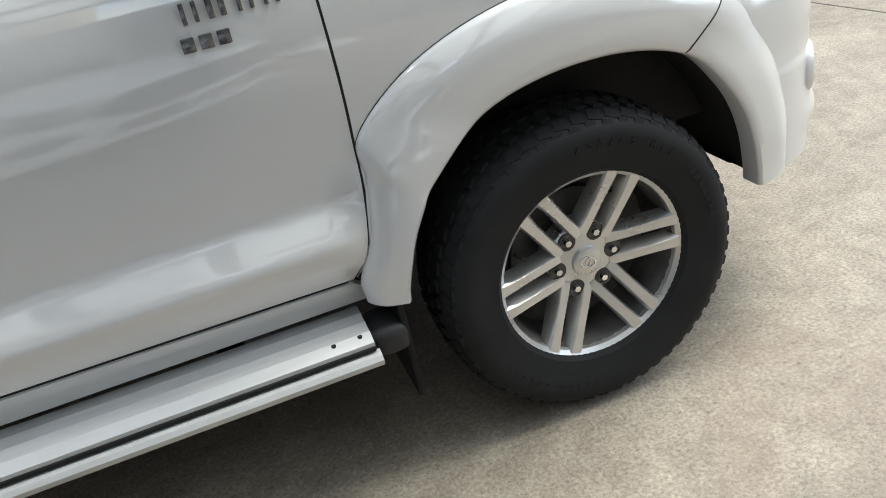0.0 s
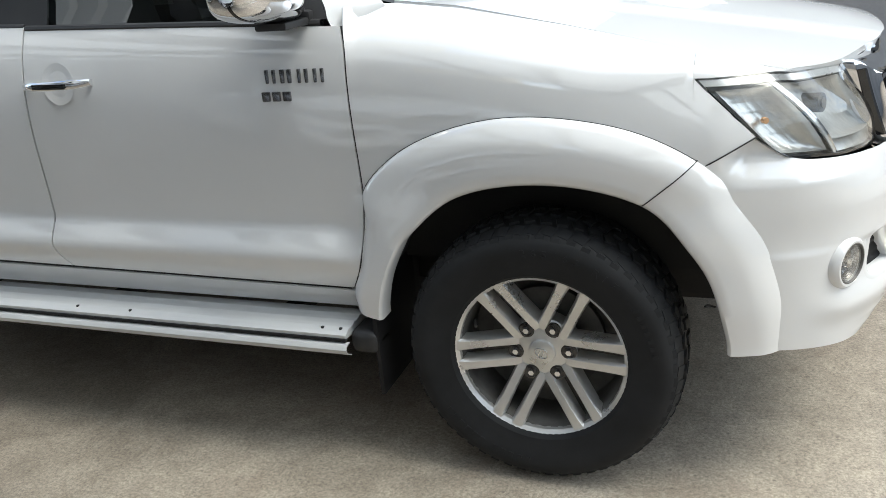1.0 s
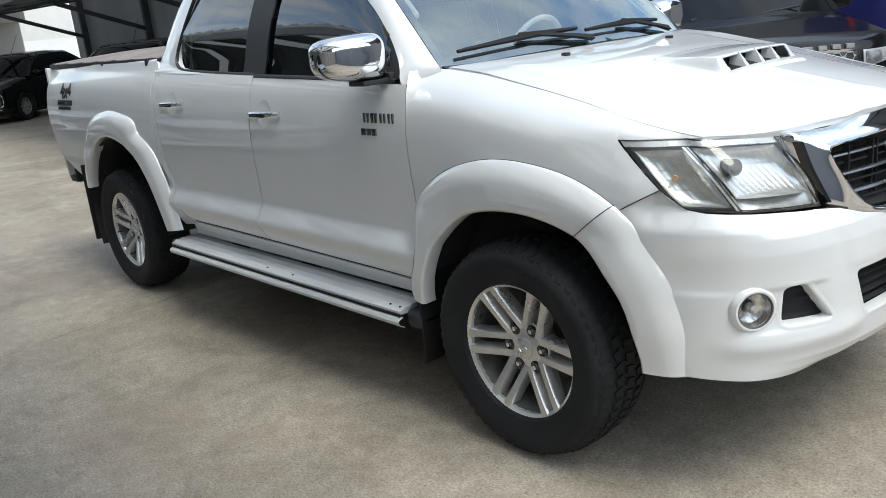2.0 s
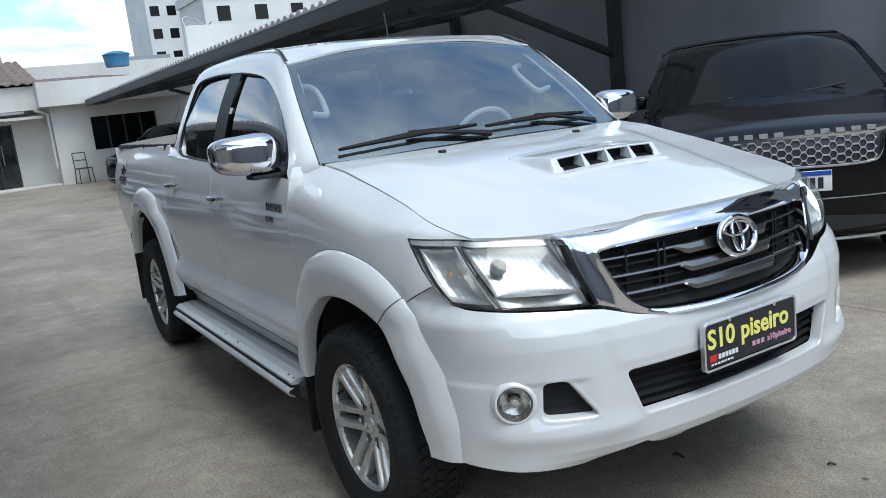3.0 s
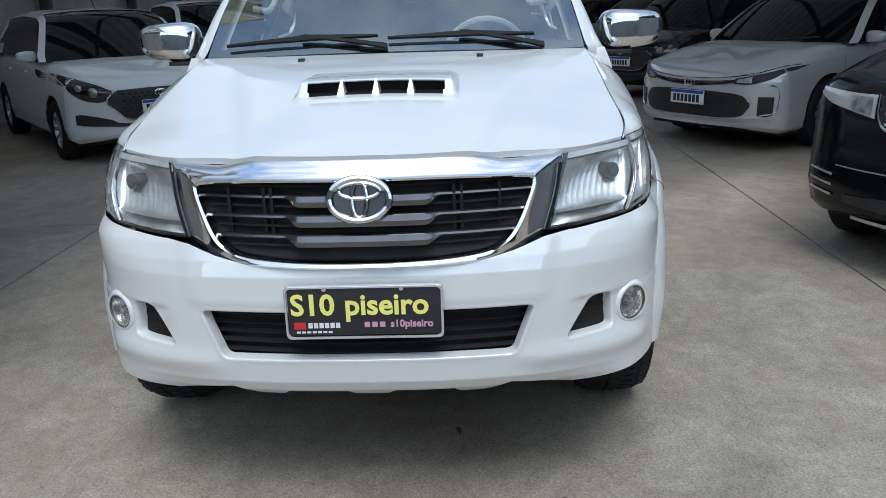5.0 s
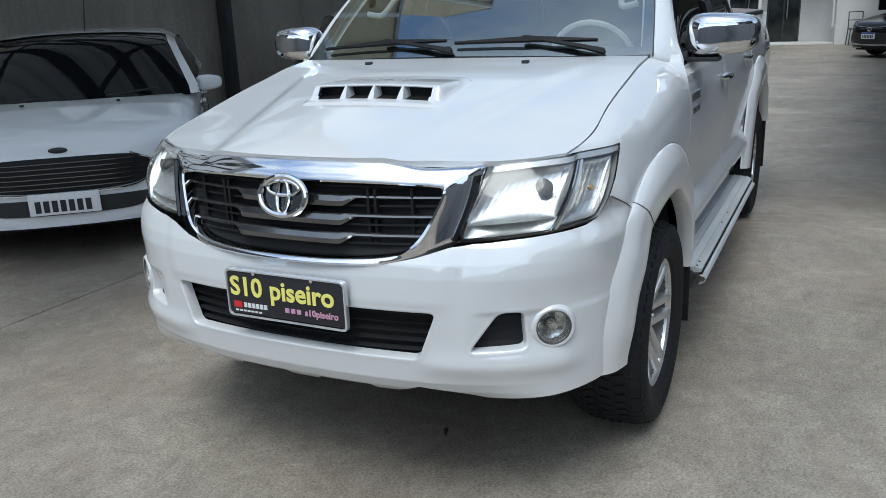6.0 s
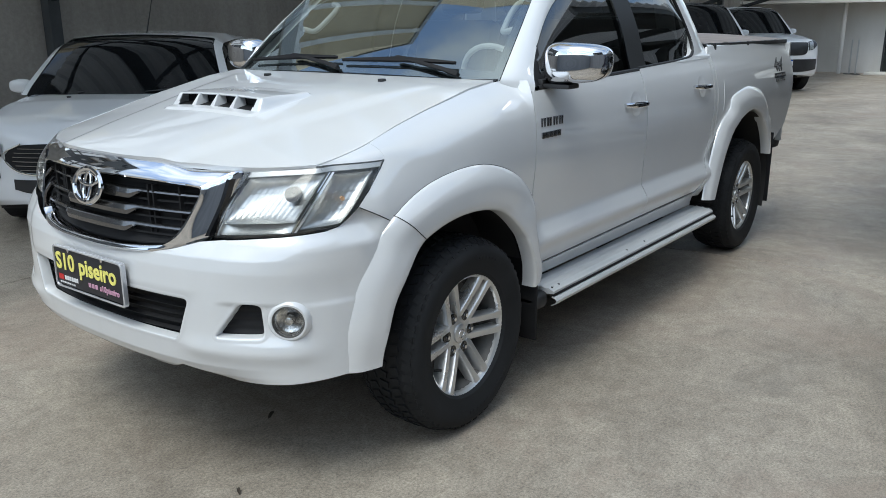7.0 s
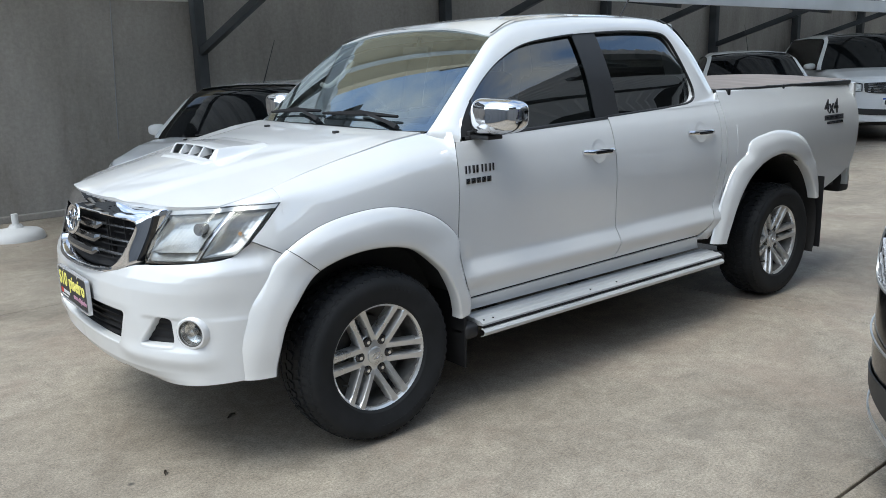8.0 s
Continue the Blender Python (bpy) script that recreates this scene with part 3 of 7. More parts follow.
def neighbour():
    """The lit white yard behind: a low wall, a taller wall with a slit window, an outside stair."""
    base = thing("house", "sunlit white walls and outside stair behind the yard", "building", m=pose(-30, 0, 0))
    part("low_wall", block(0, 0.2, 5.3, 13, 0, 1.84), FAR_WALL, base, "", False)
    for y0, y1, z0, z1 in ((7.25, 7.55, 1.8, 5.2), (8.3, 13, 1.8, 5.2), (7.55, 8.3, 1.8, 1.86), (7.55, 8.3, 2.12, 5.2)):
        part("wall", block(-1.5, -1.2, y0, y1, z0 - 1.8, z1), FAR_WALL, base, "", False)
    w = part("window", block(-1.42, -1.40, 7.55, 8.3, 1.86, 2.12), GLASS_DARK, base)
    for k in range(4):
        part("louvre", block(-1.40, -1.34, 7.55, 8.3, 1.88 + 0.06 * k, 1.90 + 0.06 * k), SHEET, w)
    part("wall", block(-4.5, -4.2, 4.9, 7.25, 0, 4.4), WALL_GREY, base, "", False)
    for k in range(9):
        part("stair_tread", block(-2.2, -1.3, 6.1 + 0.14 * k, 6.3 + 0.14 * k, 1.75 + 0.16 * k, 1.79 + 0.16 * k), STEEL, base)
    for x in (-2.2, -1.3):
        part("stringer", bar((x, 6.05, 1.72), (x, 7.3, 3.12), 0.05, 0.16), STEEL, base)
        part("handrail", bar((x, 6.05, 2.5), (x, 7.3, 3.9), 0.04, 0.04), STEEL, base)


neighbour()


def tank(x, y, z, r, m, label):
    t = thing("water_tank", label, "water tank", "water tanks", pose(x, y, z))
    part("tank_body", weld(revolve_z([(0.0, 0), (r * 0.86, 0), (r, 0.55 * r * 1.6)], 28)), m, t)
    part("lid", weld(revolve_z([(r * 1.05, 0.55 * r * 1.6), (r * 1.05, 0.6 * r * 1.6), (r * 0.5, 0.72 * r * 1.6), (0, 0.75 * r * 1.6)], 28)), m, t)


def revolve_z(profile, seg=48):
    rings = []
    for k in range(seg + 1):
        a = 2 * math.pi * k / seg
        rings.append([Vector((r * math.cos(a), r * math.sin(a), h)) for r, h in profile])
    return loft(rings)


BLUE = mottle(shader("tank_blue", (0.05, 0.22, 0.42), 0.5), [(0.04, 0.17, 0.33), (0.08, 0.27, 0.47)], 3.0, rough=(0.4, 0.6))
NAVY = mottle(shader("tank_navy", (0.015, 0.04, 0.1), 0.5), [(0.012, 0.03, 0.08), (0.03, 0.06, 0.14)], 3.0, rough=(0.4, 0.6))
tank(-28.5, 3.95, 3.62, 0.45, BLUE, "blue plastic water tank on the tiled roof")
tank(-29.5, -0.66, 3.72, 0.62, NAVY, "blue plastic water tank with dark lid on the roof")


def tower(x, y, w, d, floors, label, m, step_h=3.0, cols=4):
    t = thing("apartment_tower", label, "building", "", pose(x, y, 0))
    h = floors * step_h
    part("wall", block(-d / 2, d / 2, -w / 2, w / 2, 0, h), m, t, "", False)
    part("roof", block(-d / 2 - 0.2, d / 2 + 0.2, -w / 2 - 0.2, w / 2 + 0.2, h, h + 0.8), m, t, "", False)
    win = block(d / 2 - 0.1, d / 2 + 0.03, -0.6, 0.6, 0, 1.3)
    me = link_mesh("window", win, GLASS_DARK, t, False)
    balc = link_mesh("balcony", block(d / 2 + 0.02, d / 2 + 1.2, -1.6, 1.6, -0.1, 1.0), WALL, t, False)
    first = True
    for f in range(1, floors):
        for c in range(cols):
            o = me if first else bpy.data.objects.new("window", me.data)
            if not first:
                scene.collection.objects.link(o)
                o.parent = t
            first = False
            o.location = (0, -w / 2 + w * (c + 0.5) / cols, f * step_h + 0.9)
    first = True
    for f in range(1, floors):
        o = balc if first else bpy.data.objects.new("balcony", balc.data)
        if not first:
            scene.collection.objects.link(o)
            o.parent = t
        first = False
        o.location = (0, w * 0.18, f * step_h)
    return t


tower(-62, 0.45, 2.6, 6, 4, "narrow yellow apartment block behind the tiled roof", YELLOW_BRIGHT, 2.9, 1)
tower(-120, 29.5, 9, 12, 13, "tall white apartment tower with balconies far behind", FAR_WALL)
tower(-75, 27, 14, 8, 4, "pale block of flats behind the white building", FAR_WALL)
tower(-90, 39.5, 10, 10, 9, "tall pale apartment tower far behind the carport", FAR_WALL)

# ---- the white pickup ----
_prof = curve([(0.38, 0.79), (0.46, 0.820), (0.52, 0.853), (0.57, 0.879), (0.615, 0.8955), (0.632, 0.8955), (0.645, 0.890), (0.690, 0.8645), (0.698, 0.8605), (0.710, 0.8590), (0.76, 0.8625), (0.85, 0.8710), (0.95, 0.8800), (1.05, 0.8800), (1.13, 0.870), (1.20, 0.852), (1.26, 0.826), (1.31, 0.803), (1.45, 0.752), (1.60, 0.692), (1.68, 0.655), (1.75, 0.60)], 240)
_pz, _py = [p[0] for p in _prof], [p[1] for p in _prof]
_sx = [-0.5, -0.36, -0.2, 0.06, 0.2, 0.363, 0.46, 0.55, 0.7]
_sz = [1.262, 1.256, 1.236, 1.183, 1.15, 1.106, 1.083, 1.061, 1.01]


def shoulder(x):
    """Height of the seam between bonnet and wing."""
    return float(np.interp(x, _sx, _sz))


def side_y(x, z):
    """Half width of the body at a length and height."""
    ze = z
    low = max(step(-0.46, -0.36, x), step(2.42, 2.52, -x))
    if low and z < 0.78:
        ze = z + (max(0.70 + 0.1 * z, z) - z) * low if z > 0.5 else z + 0.25 * low
    if x > -0.45 and z > 0.72:
        ze = z + (1.262 - shoulder(x)) * step(0.72, shoulder(x), z)
    y = float(np.interp(ze, _pz, _py))
    if -0.85 < x and 0.56 < z < 0.80:
        y += (float(np.interp(z, [0.56, 0.66, 0.80], [0.887, 0.882, 0.866])) - y) * step(-0.53, -0.45, x)
    if x > -0.25:
        y -= 0.105 * ((x + 0.25) / 0.8) ** 2 * (0.3 + 0.24 * step(0.38, 0.5, x) * (1 - step(0.98, 1.05, z)) + 0.28 * step(0.86, 1.04, z) + 0.42 * step(0.37, 0.52, x) * step(1.0, 1.06, z))
    span = float(np.interp(x, [-0.3, 0.15, 0.34, 0.5], [0.15, 0.13, 0.042, 0.02]))
    if -0.45 < x < 0.56 and z > shoulder(x) - span:
        t = min(1.0, (z - shoulder(x) + span) / span)
        y += (min(y, 0.735) - y) * t**3 * step(-0.52, -0.41, x)
    if x < -2.5:
        y -= 0.03 * min(1.0, max(0.0, (-2.5 - x) / 1.6)) ** 2
    return y


def on_side(p):
    return Vector((p[0], side_y(p[0], p[1]), p[1]))


truck = thing("pickup_truck", "white double-cab pickup with chrome trim, clean, parked on concrete", "pickup truck")
truck.location.z = -0.02


def panel(name, bottom, top, left, right, nu, nv, label="", d=-0.012):
    return both(name, thick(coons(bottom, top, left, right, nu, nv, on_side), d), PAINT, truck, label)


# wings
wing_seam = [(-0.512, 0.53), (-0.474, 0.60), (-0.452, 0.72), (-0.447, 0.85), (-0.447, 0.95), (-0.452, 1.15), (-0.462, 1.255)]
wing = []
for x in [float(q) for q in np.r_[np.linspace(-0.452, 0.347, 46), np.linspace(0.349, 0.479, 16)]]:
    lo = float(np.interp(x, [-0.452, -0.40, -0.24, -0.05, 0.13, 0.27, 0.38, 0.43, 0.479], [0.53, 0.72, 0.87, 0.915, 0.90, 0.83, 0.880, 0.908, 0.934]))
    hi = shoulder(x) - 0.004 if x < 0.348 else float(np.interp(x, [0.349, 0.376, 0.43, 0.479], [1.062, 1.035, 0.984, 0.936]))
    col = []
    for k in range(29):
        z = lo + (hi - lo) * k / 28
        back = float(np.interp(z, [q[1] for q in wing_seam], [q[0] for q in wing_seam])) + 0.452
        col.append(on_side((x + back * max(0.0, 1 - (x + 0.452) / 0.08), z)))
    wing.append(col)
both("front_wing", thick(loft(wing), -0.004), PAINT, truck)
# the wing's tongue between bonnet and headlamp
tongue = []
for k in range(17):
    x = 0.348 + 0.2 * k / 16
    lo = (x, 1.062 - 0.004 * k / 16)
    hi = (x, shoulder(x) - 0.004)
    tongue.append([on_side((lo[0], lo[1] + (hi[1] - lo[1]) * f)) for f in np.linspace(0, 1, 6)])
both("wing_tip", thick(loft(tongue), 0.004), PAINT, truck)
# doors
door_mid = [(-1.475, 0.545), (-1.50, 0.60), (-1.505, 0.68), (-1.495, 0.80), (-1.48, 0.97), (-1.468, 1.15), (-1.463, 1.262)]
shift = lambda pts, d: [(x + d, z) for x, z in pts]
panel("front_door", [(-1.472, 0.545), (-1.0, 0.538), (-0.518, 0.53)], [(-1.460, 1.255), (-1.0, 1.235), (-0.468, 1.215)], shift(door_mid, 0.003)[:-1] + [(-1.460, 1.255)], shift(wing_seam[:-1], -0.006) + [(-0.468, 1.215)], 40, 60)
rear_seam = [(-2.215, 0.55), (-2.30, 0.60), (-2.355, 0.69), (-2.385, 0.81), (-2.395, 0.97), (-2.398, 1.13), (-2.395, 1.285)]
panel("rear_door", [(-2.215, 0.55), (-1.85, 0.55), (-1.478, 0.545)], [(-2.395, 1.285), (-1.9, 1.275), (-1.466, 1.257)], rear_seam, shift(door_mid[:-1], -0.003) + [(-1.466, 1.257)], 36, 60)
def shut_line(pts):
    q = curve(pts, 40)
    both("shut_line", loft([[on_side((p[0] + d, p[1])) + Vector((0, -0.005, 0)) for d in (-0.008, 0.008)] for p in q]), PLASTIC, truck)


shut_line(shift(wing_seam[:-1], -0.003) + [(-0.465, 1.215)])
shut_line(door_mid)
shut_line(shift(rear_seam, -0.003))
# the narrow panel behind the rear door, up to the bed
panel("rear_corner", [(-2.36, 0.50), (-2.225, 0.52)], [(-2.447, 1.335), (-2.401, 1.285)], [(-2.36, 0.50), (-2.44, 0.75), (-2.447, 1.335)], [(-2.225, 0.52), (-2.31, 0.60), (-2.362, 0.69), (-2.391, 0.81), (-2.401, 0.97), (-2.404, 1.13), (-2.401, 1.285)], 5, 26)
panel("sill", [(-2.3, 0.455), (-1.4, 0.455), (-0.45, 0.455)], [(-2.215, 0.538), (-1.4, 0.530), (-0.52, 0.517)], [(-2.3, 0.455), (-2.215, 0.538)], [(-0.45, 0.455), (-0.52, 0.517)], 30, 5)
both("shut_line", loft([[on_side((p[0], p[1] + d)) + Vector((0, -0.006, 0)) for d in (-0.012, 0.012)] for p in curve([(-2.20, 0.544), (-1.4, 0.536), (-0.53, 0.524)], 40)]), MATT_BLACK, truck)
# bed
panel("bed_side", [(-4.07, 0.76), (-3.80, 0.67), (-3.55, 0.63), (-3.45, 0.80), (-3.32, 0.95), (-3.05, 1.02), (-2.75, 0.96), (-2.55, 0.80), (-2.452, 0.62)], [(-4.12, 1.335), (-3.3, 1.335), (-2.455, 1.335)], [(-4.07, 0.76), (-4.11, 0.86), (-4.125, 1.05), (-4.12, 1.335)], [(-2.452, 0.62), (-2.457, 0.95), (-2.455, 1.335)], 44, 24)
rim = [Vector((x, side_y(x, 1.335) - d, 1.335 + h)) for x in (-2.455, -4.12) for d, h in ((0, 0), (0.008, 0.01), (0.06, 0.01), (0.06, -0.05))]
both("bed_rail", loft([rim[:4], rim[4:]]), PAINT, truck)
tail = grid(lambda u, v: Vector((-4.12 - 0.02 * math.sin(math.pi * v), (u - 0.5) * 1.62, 0.62 + 0.71 * v)), 10, 8)
part("tailgate", thick(tail, 0.03), PAINT, truck)
part("tonneau_cover", grid(lambda u, v: Vector((-2.47 - 1.62 * u, (v - 0.5) * 1.56, 1.350 + 0.040 * math.sin(math.pi * v) + 0.003 * math.sin(u * 40))), 60, 16), VINYL, truck, "dark vinyl cover stretched over the bed")
both("cover_rail", block(-4.10, -2.46, 0.762, 0.786, 1.322, 1.350, 0.008), PLASTIC, truck)
both("cover_clip", block(-2.585, -2.555, 0.780, 0.802, 1.310, 1.352, 0.006), PLASTIC, truck)
both("cover_clip", block(-3.2, -3.18, 0.780, 0.796, 1.325, 1.352, 0.006), PLASTIC, truck)
part("rear_bumper", join(block(-4.22, -4.08, -0.78, 0.78, 0.56, 0.70, 0.03), block(-4.16, -4.05, -0.3, 0.3, 0.50, 0.57, 0.01)), PLASTIC, truck)
both("tail_lamp", block(-4.135, -4.10, 0.69, 0.78, 0.90, 1.22, 0.015), PRINT_RED, truck)

# ---- wheel flares ----
def flare(outer, inner, n, bulge=0.05, lip=0.05, skip=None, base=None):
    o, i = paired(outer, n), paired(inner, n)
    if skip:
        o, i = o[skip[0]:skip[1]], i[skip[0]:skip[1]]
    rings = []
    for k, (a, b) in enumerate(zip(o, i)):
        rows = []
        for f, h in ((0.0, 0.0), (0.012, 0.007), (0.04, 0.012), (0.12, 0.021), (0.25, 0.032), (0.38, 0.039), (0.5, 0.042), (0.8, 0.045), (0.95, 0.046), (1.0, 0.042)):
            p = a.lerp(b, f)
            y = (base(p, k) if base else side_y(*p)) + h
            y = min(y, 0.932 if f < 1 else 0.929)
            rows.append(Vector((p[0], y, p[1])))
        c = b + (b - a).normalized() * 0.004
        rows.append(Vector((c[0], rows[-1].y - 0.006, c[1])))
        rows.append(Vector((c[0], rows[-1].y - lip, c[1])))
        rings.append(rows)
    bm = loft(rings)
    return thick(bm, -0.003)


f_out = [(-0.505, 0.475), (-0.507, 0.53), (-0.470, 0.62), (-0.448, 0.73), (-0.438, 0.825), (-0.290, 0.937), (-0.065, 0.995), (0.190, 0.968), (0.380, 0.878), (0.487, 0.754), (0.548, 0.599), (0.566, 0.48), (0.57, 0.425)]
f_in = [(-0.425, 0.462), (-0.420, 0.50), (-0.395, 0.585), (-0.360, 0.655), (-0.325, 0.705), (-0.205, 0.803), (-0.055, 0.843), (0.115, 0.838), (0.264, 0.788), (0.352, 0.694), (0.405, 0.602), (0.438, 0.48), (0.445, 0.425)]
N = 96
CUT = int(N * 8 / 12)


def heel_y(p, k):
    """The arch's rear foot runs smooth over the sill's crease."""
    y = side_y(*p)
    low = float(np.interp(p[1], [0.46, 0.55, 0.65, 0.82], [0.862, 0.874, 0.876, 0.8687]))
    return y + (low - y) * step(-0.22, -0.34, p[0]) * step(0.85, 0.78, p[1])


both("front_flare", flare(f_out, f_in, N, skip=(0, CUT), base=heel_y), PAINT, truck)
plan = curve([(0.872, 0.0), (0.868, 0.18), (0.852, 0.35), (0.822, 0.50), (0.768, 0.64), (0.69, 0.745), (0.60, 0.81), (0.50, 0.845), (0.36, 0.868)], 200)


def tip_y(p, k):
    """The arch's forward end runs flush into the bumper."""
    x = p[0]
    y = float(np.interp(-x, [-q[0] for q in plan], [q[1] for q in plan])) if x > 0.36 else 0.868 + 0.06 * (0.36 - x)
    t = step(0, 16, k)
    return (side_y(*p)) * (1 - t) + (y - 0.012 - 0.012 * step(0.56, 0.42, p[1])) * t if k < 16 else y - 0.012 - 0.012 * (1 - step(0.42, 0.56, p[1]))


both("bumper_flare", flare(f_out, f_in, N, skip=(CUT - 1, N + 1), base=tip_y), PAINT, truck)
_o, _i = paired(f_out, N), paired(f_in, N)
_d = (_o[CUT] - _o[CUT - 1]).normalized() * 0.0013
seam_rows = []
for f, h in ((-0.02, 0.002), (0.0, 0.002), (0.012, 0.0085), (0.04, 0.0135), (0.12, 0.0225), (0.25, 0.0335), (0.38, 0.0405), (0.5, 0.0435), (0.8, 0.0465), (0.95, 0.0475), (1.0, 0.0435), (1.03, 0.03)):
    q = _o[CUT - 1].lerp(_i[CUT - 1], f)
    seam_rows.append([Vector((w[0], min(side_y(*q) + h, 0.9335 if f < 1 else 0.9305), w[1])) for w in (q - _d, q + _d)])
both("flare_seam", thick(loft(seam_rows), 0.002), PLASTIC, truck)
gap_rows = []
for k in range(int(N * 3.6 / 12), CUT):
    t = (_o[k + 1] - _o[k - 1]).normalized()
    out = Vector((-t[1], t[0])) if t[0] > 0 else Vector((t[1], -t[0]))
    gap_rows.append([on_side(_o[k] + out * d) + Vector((0, 0.0016, 0)) for d in (-0.0015, 0.0012)])
both("flare_gap", loft(gap_rows), PLASTIC, truck)
wing_gap = [[on_side((p[0], p[1] + d)) + Vector((0, 0.0018, 0)) for d in (-0.0018, 0.0018)] for p in curve([(0.380, 0.880), (0.43, 0.908), (0.480, 0.935)], 12)]
both("wing_gap", loft(wing_gap), PLASTIC, truck)
r_out = [(-2.335, 0.48), (-2.375, 0.60), (-2.445, 0.76), (-2.545, 0.905), (-2.650, 0.968), (-2.695, 1.042), (-2.84, 1.072), (-3.03, 1.085), (-3.27, 1.04), (-3.44, 0.92), (-3.51, 0.76), (-3.53, 0.62)]
r_in = [(-2.44, 0.47), (-2.49, 0.58), (-2.56, 0.71), (-2.655, 0.82), (-2.77, 0.895), (-2.80, 0.908), (-2.90, 0.935), (-3.04, 0.945), (-3.22, 0.90), (-3.36, 0.79), (-3.44, 0.68), (-3.47, 0.61)]
both("rear_flare", flare(r_out, r_in, 96, base=lambda p, k: side_y(*p) if p[1] > 0.85 else 0.872), PAINT, truck)


def liner(cx, r, y_out):
    rings = []
    for k in range(25):
        a = math.pi * (0.02 + 1.08 * k / 24)
        rings.append([Vector((cx + r * math.cos(a), y, 0.40 + r * math.sin(a))) for y in (0.42, 0.60, 0.78, y_out)])
    return loft(rings)


both("wheel_liner", liner(0.0, 0.47, 0.825), UNDER, truck, "black wheel arch liner")
both("wheel_liner", liner(-3.02, 0.53, 0.885), UNDER, truck, "black wheel arch liner")
both("mud_flap", block(-0.455, -0.440, 0.62, 0.905, 0.23, 0.62, 0.006), MATT_BLACK, truck)
both("mud_flap", block(-3.60, -3.585, 0.60, 0.898, 0.26, 0.74, 0.006), MATT_BLACK, truck)

# ---- bonnet ----
def seam_y(x):
    return side_y(x, shoulder(x) - 0.004) - 0.006


def bonnet_z(x, y):
    zc = float(np.interp(x, [-0.45, -0.30, 0.0, 0.3, 0.55, 0.70, 0.78, 0.83], [1.272, 1.262, 1.226, 1.178, 1.128, 1.096, 1.073, 1.05]))
    t = min(1.15, abs(y) / 0.735)
    zs = float(np.interp(x, _sx, _sz)) + 0.002
    z = zc + (zs - zc) * t**1.9
    ridge = float(np.interp(x, [-0.35, 0.30, 0.80], [0.62, 0.43, 0.30]))
    z += 0.012 * step(-0.33, 0.1, x) * (1 - step(ridge - 0.035, ridge + 0.035, abs(y))) - 0.006 * step(-0.33, 0.2, x)
    return z


edge = [(x, seam_y(x)) for x in (-0.365, -0.25, -0.1, 0.05, 0.2, 0.35, 0.46, 0.545)]
nose_l = [(0.545, seam_y(0.545)), (0.612, 0.63), (0.668, 0.535), (0.735, 0.37), (0.765, 0.305), (0.786, 0.22), (0.798, 0.10), (0.80, 0.0)]
nose = nose_l + [(x, -y) for x, y in nose_l[-2::-1]]
back_l = [(-0.365, seam_y(-0.365)), (-0.335, 0.5), (-0.315, 0.25), (-0.31, 0.0)]
back = back_l + [(x, -y) for x, y in back_l[-2::-1]]
hood = coons(nose, back, edge[::-1], [(x, -y) for x, y in edge[::-1]], 72, 48, lambda p: Vector((p[0], p[1], bonnet_z(p[0], p[1]))))
part("bonnet", thick(hood, -0.018), PAINT, truck)

seam = []
for x in np.linspace(-0.36, 0.54, 40):
    x = float(x)
    seam.append([Vector((x, seam_y(x) + d, shoulder(x) - 0.004 - h)) for d, h in ((-0.008, 0.010), (0.002, 0.009), (0.010, 0.010))])
both("shut_line", loft(seam), PLASTIC, truck)
# air scoop: a low raised panel that swells towards its forward mouth
def scoop_p(u, v):
    x = 0.085 + 0.315 * u
    w = float(np.interp(u, [0, 0.06, 0.15, 0.85, 0.94, 1.0], [0.235, 0.252, 0.258, 0.262, 0.256, 0.238]))
    y = (2 * v - 1) * w
    lid = 1 - step(0.232 if u > 0.3 else 0.20 + 0.1 * u, 0.256, abs(y))
    edge = min(1.0, u / 0.05, (1 - u) / 0.05)
    rise = 0.006 * edge + float(np.interp(u, [0, 0.2, 0.55, 0.745, 0.76, 0.85, 1.0], [0.004, 0.010, 0.030, 0.0365, 0.035, 0.0, 0.0])) * lid
    return Vector((x, y, bonnet_z(x, y) + rise * step(0, 0.04, min(v, 1 - v))))


lid = grid(scoop_p, 80, 96)
bmesh.ops.delete(lid, geom=[q for q in lid.faces if 0.3235 < q.calc_center_median().x < 0.3535 and abs(q.calc_center_median().y) < 0.212 - 0.4 * max(0.0, q.calc_center_median().x - 0.340)], context="FACES")
part("air_scoop", thick(lid, -0.004), PAINT, truck, "raised white bonnet scoop")
throat = grid(lambda u, v: Vector((0.290 + 0.066 * v, (2 * u - 1) * 0.225, bonnet_z(0.290 + 0.066 * v, (2 * u - 1) * 0.225) + 0.003)), 12, 4)
back_plate = grid(lambda u, v: Vector((0.291, (2 * u - 1) * 0.225, bonnet_z(0.291, (2 * u - 1) * 0.225) + 0.002 + 0.030 * v)), 12, 2)
part("scoop_opening", join(throat, back_plate), MATT_BLACK, truck, "black scoop opening", False)
for k in range(1, 4):
    y = -0.214 + 0.107 * k
    fin = [[Vector((x, y + d * (0.013 - 0.24 * h), bonnet_z(x, y) + h)) for x, h in ((0.298, 0.002), (0.358, 0.002), (0.356, 0.008), (0.326, 0.044), (0.298, 0.036))] for d in (-1, 1)]
    part("scoop_fin", loft(fin, closed=True, caps=True), PAINT, truck, smooth=False)
for y in (-0.33, 0.33):
    part("washer_nozzle", block(-0.21, -0.185, y - 0.012, y + 0.012, bonnet_z(-0.2, y) - 0.004, bonnet_z(-0.2, y) + 0.01, 0.004), PLASTIC, truck)

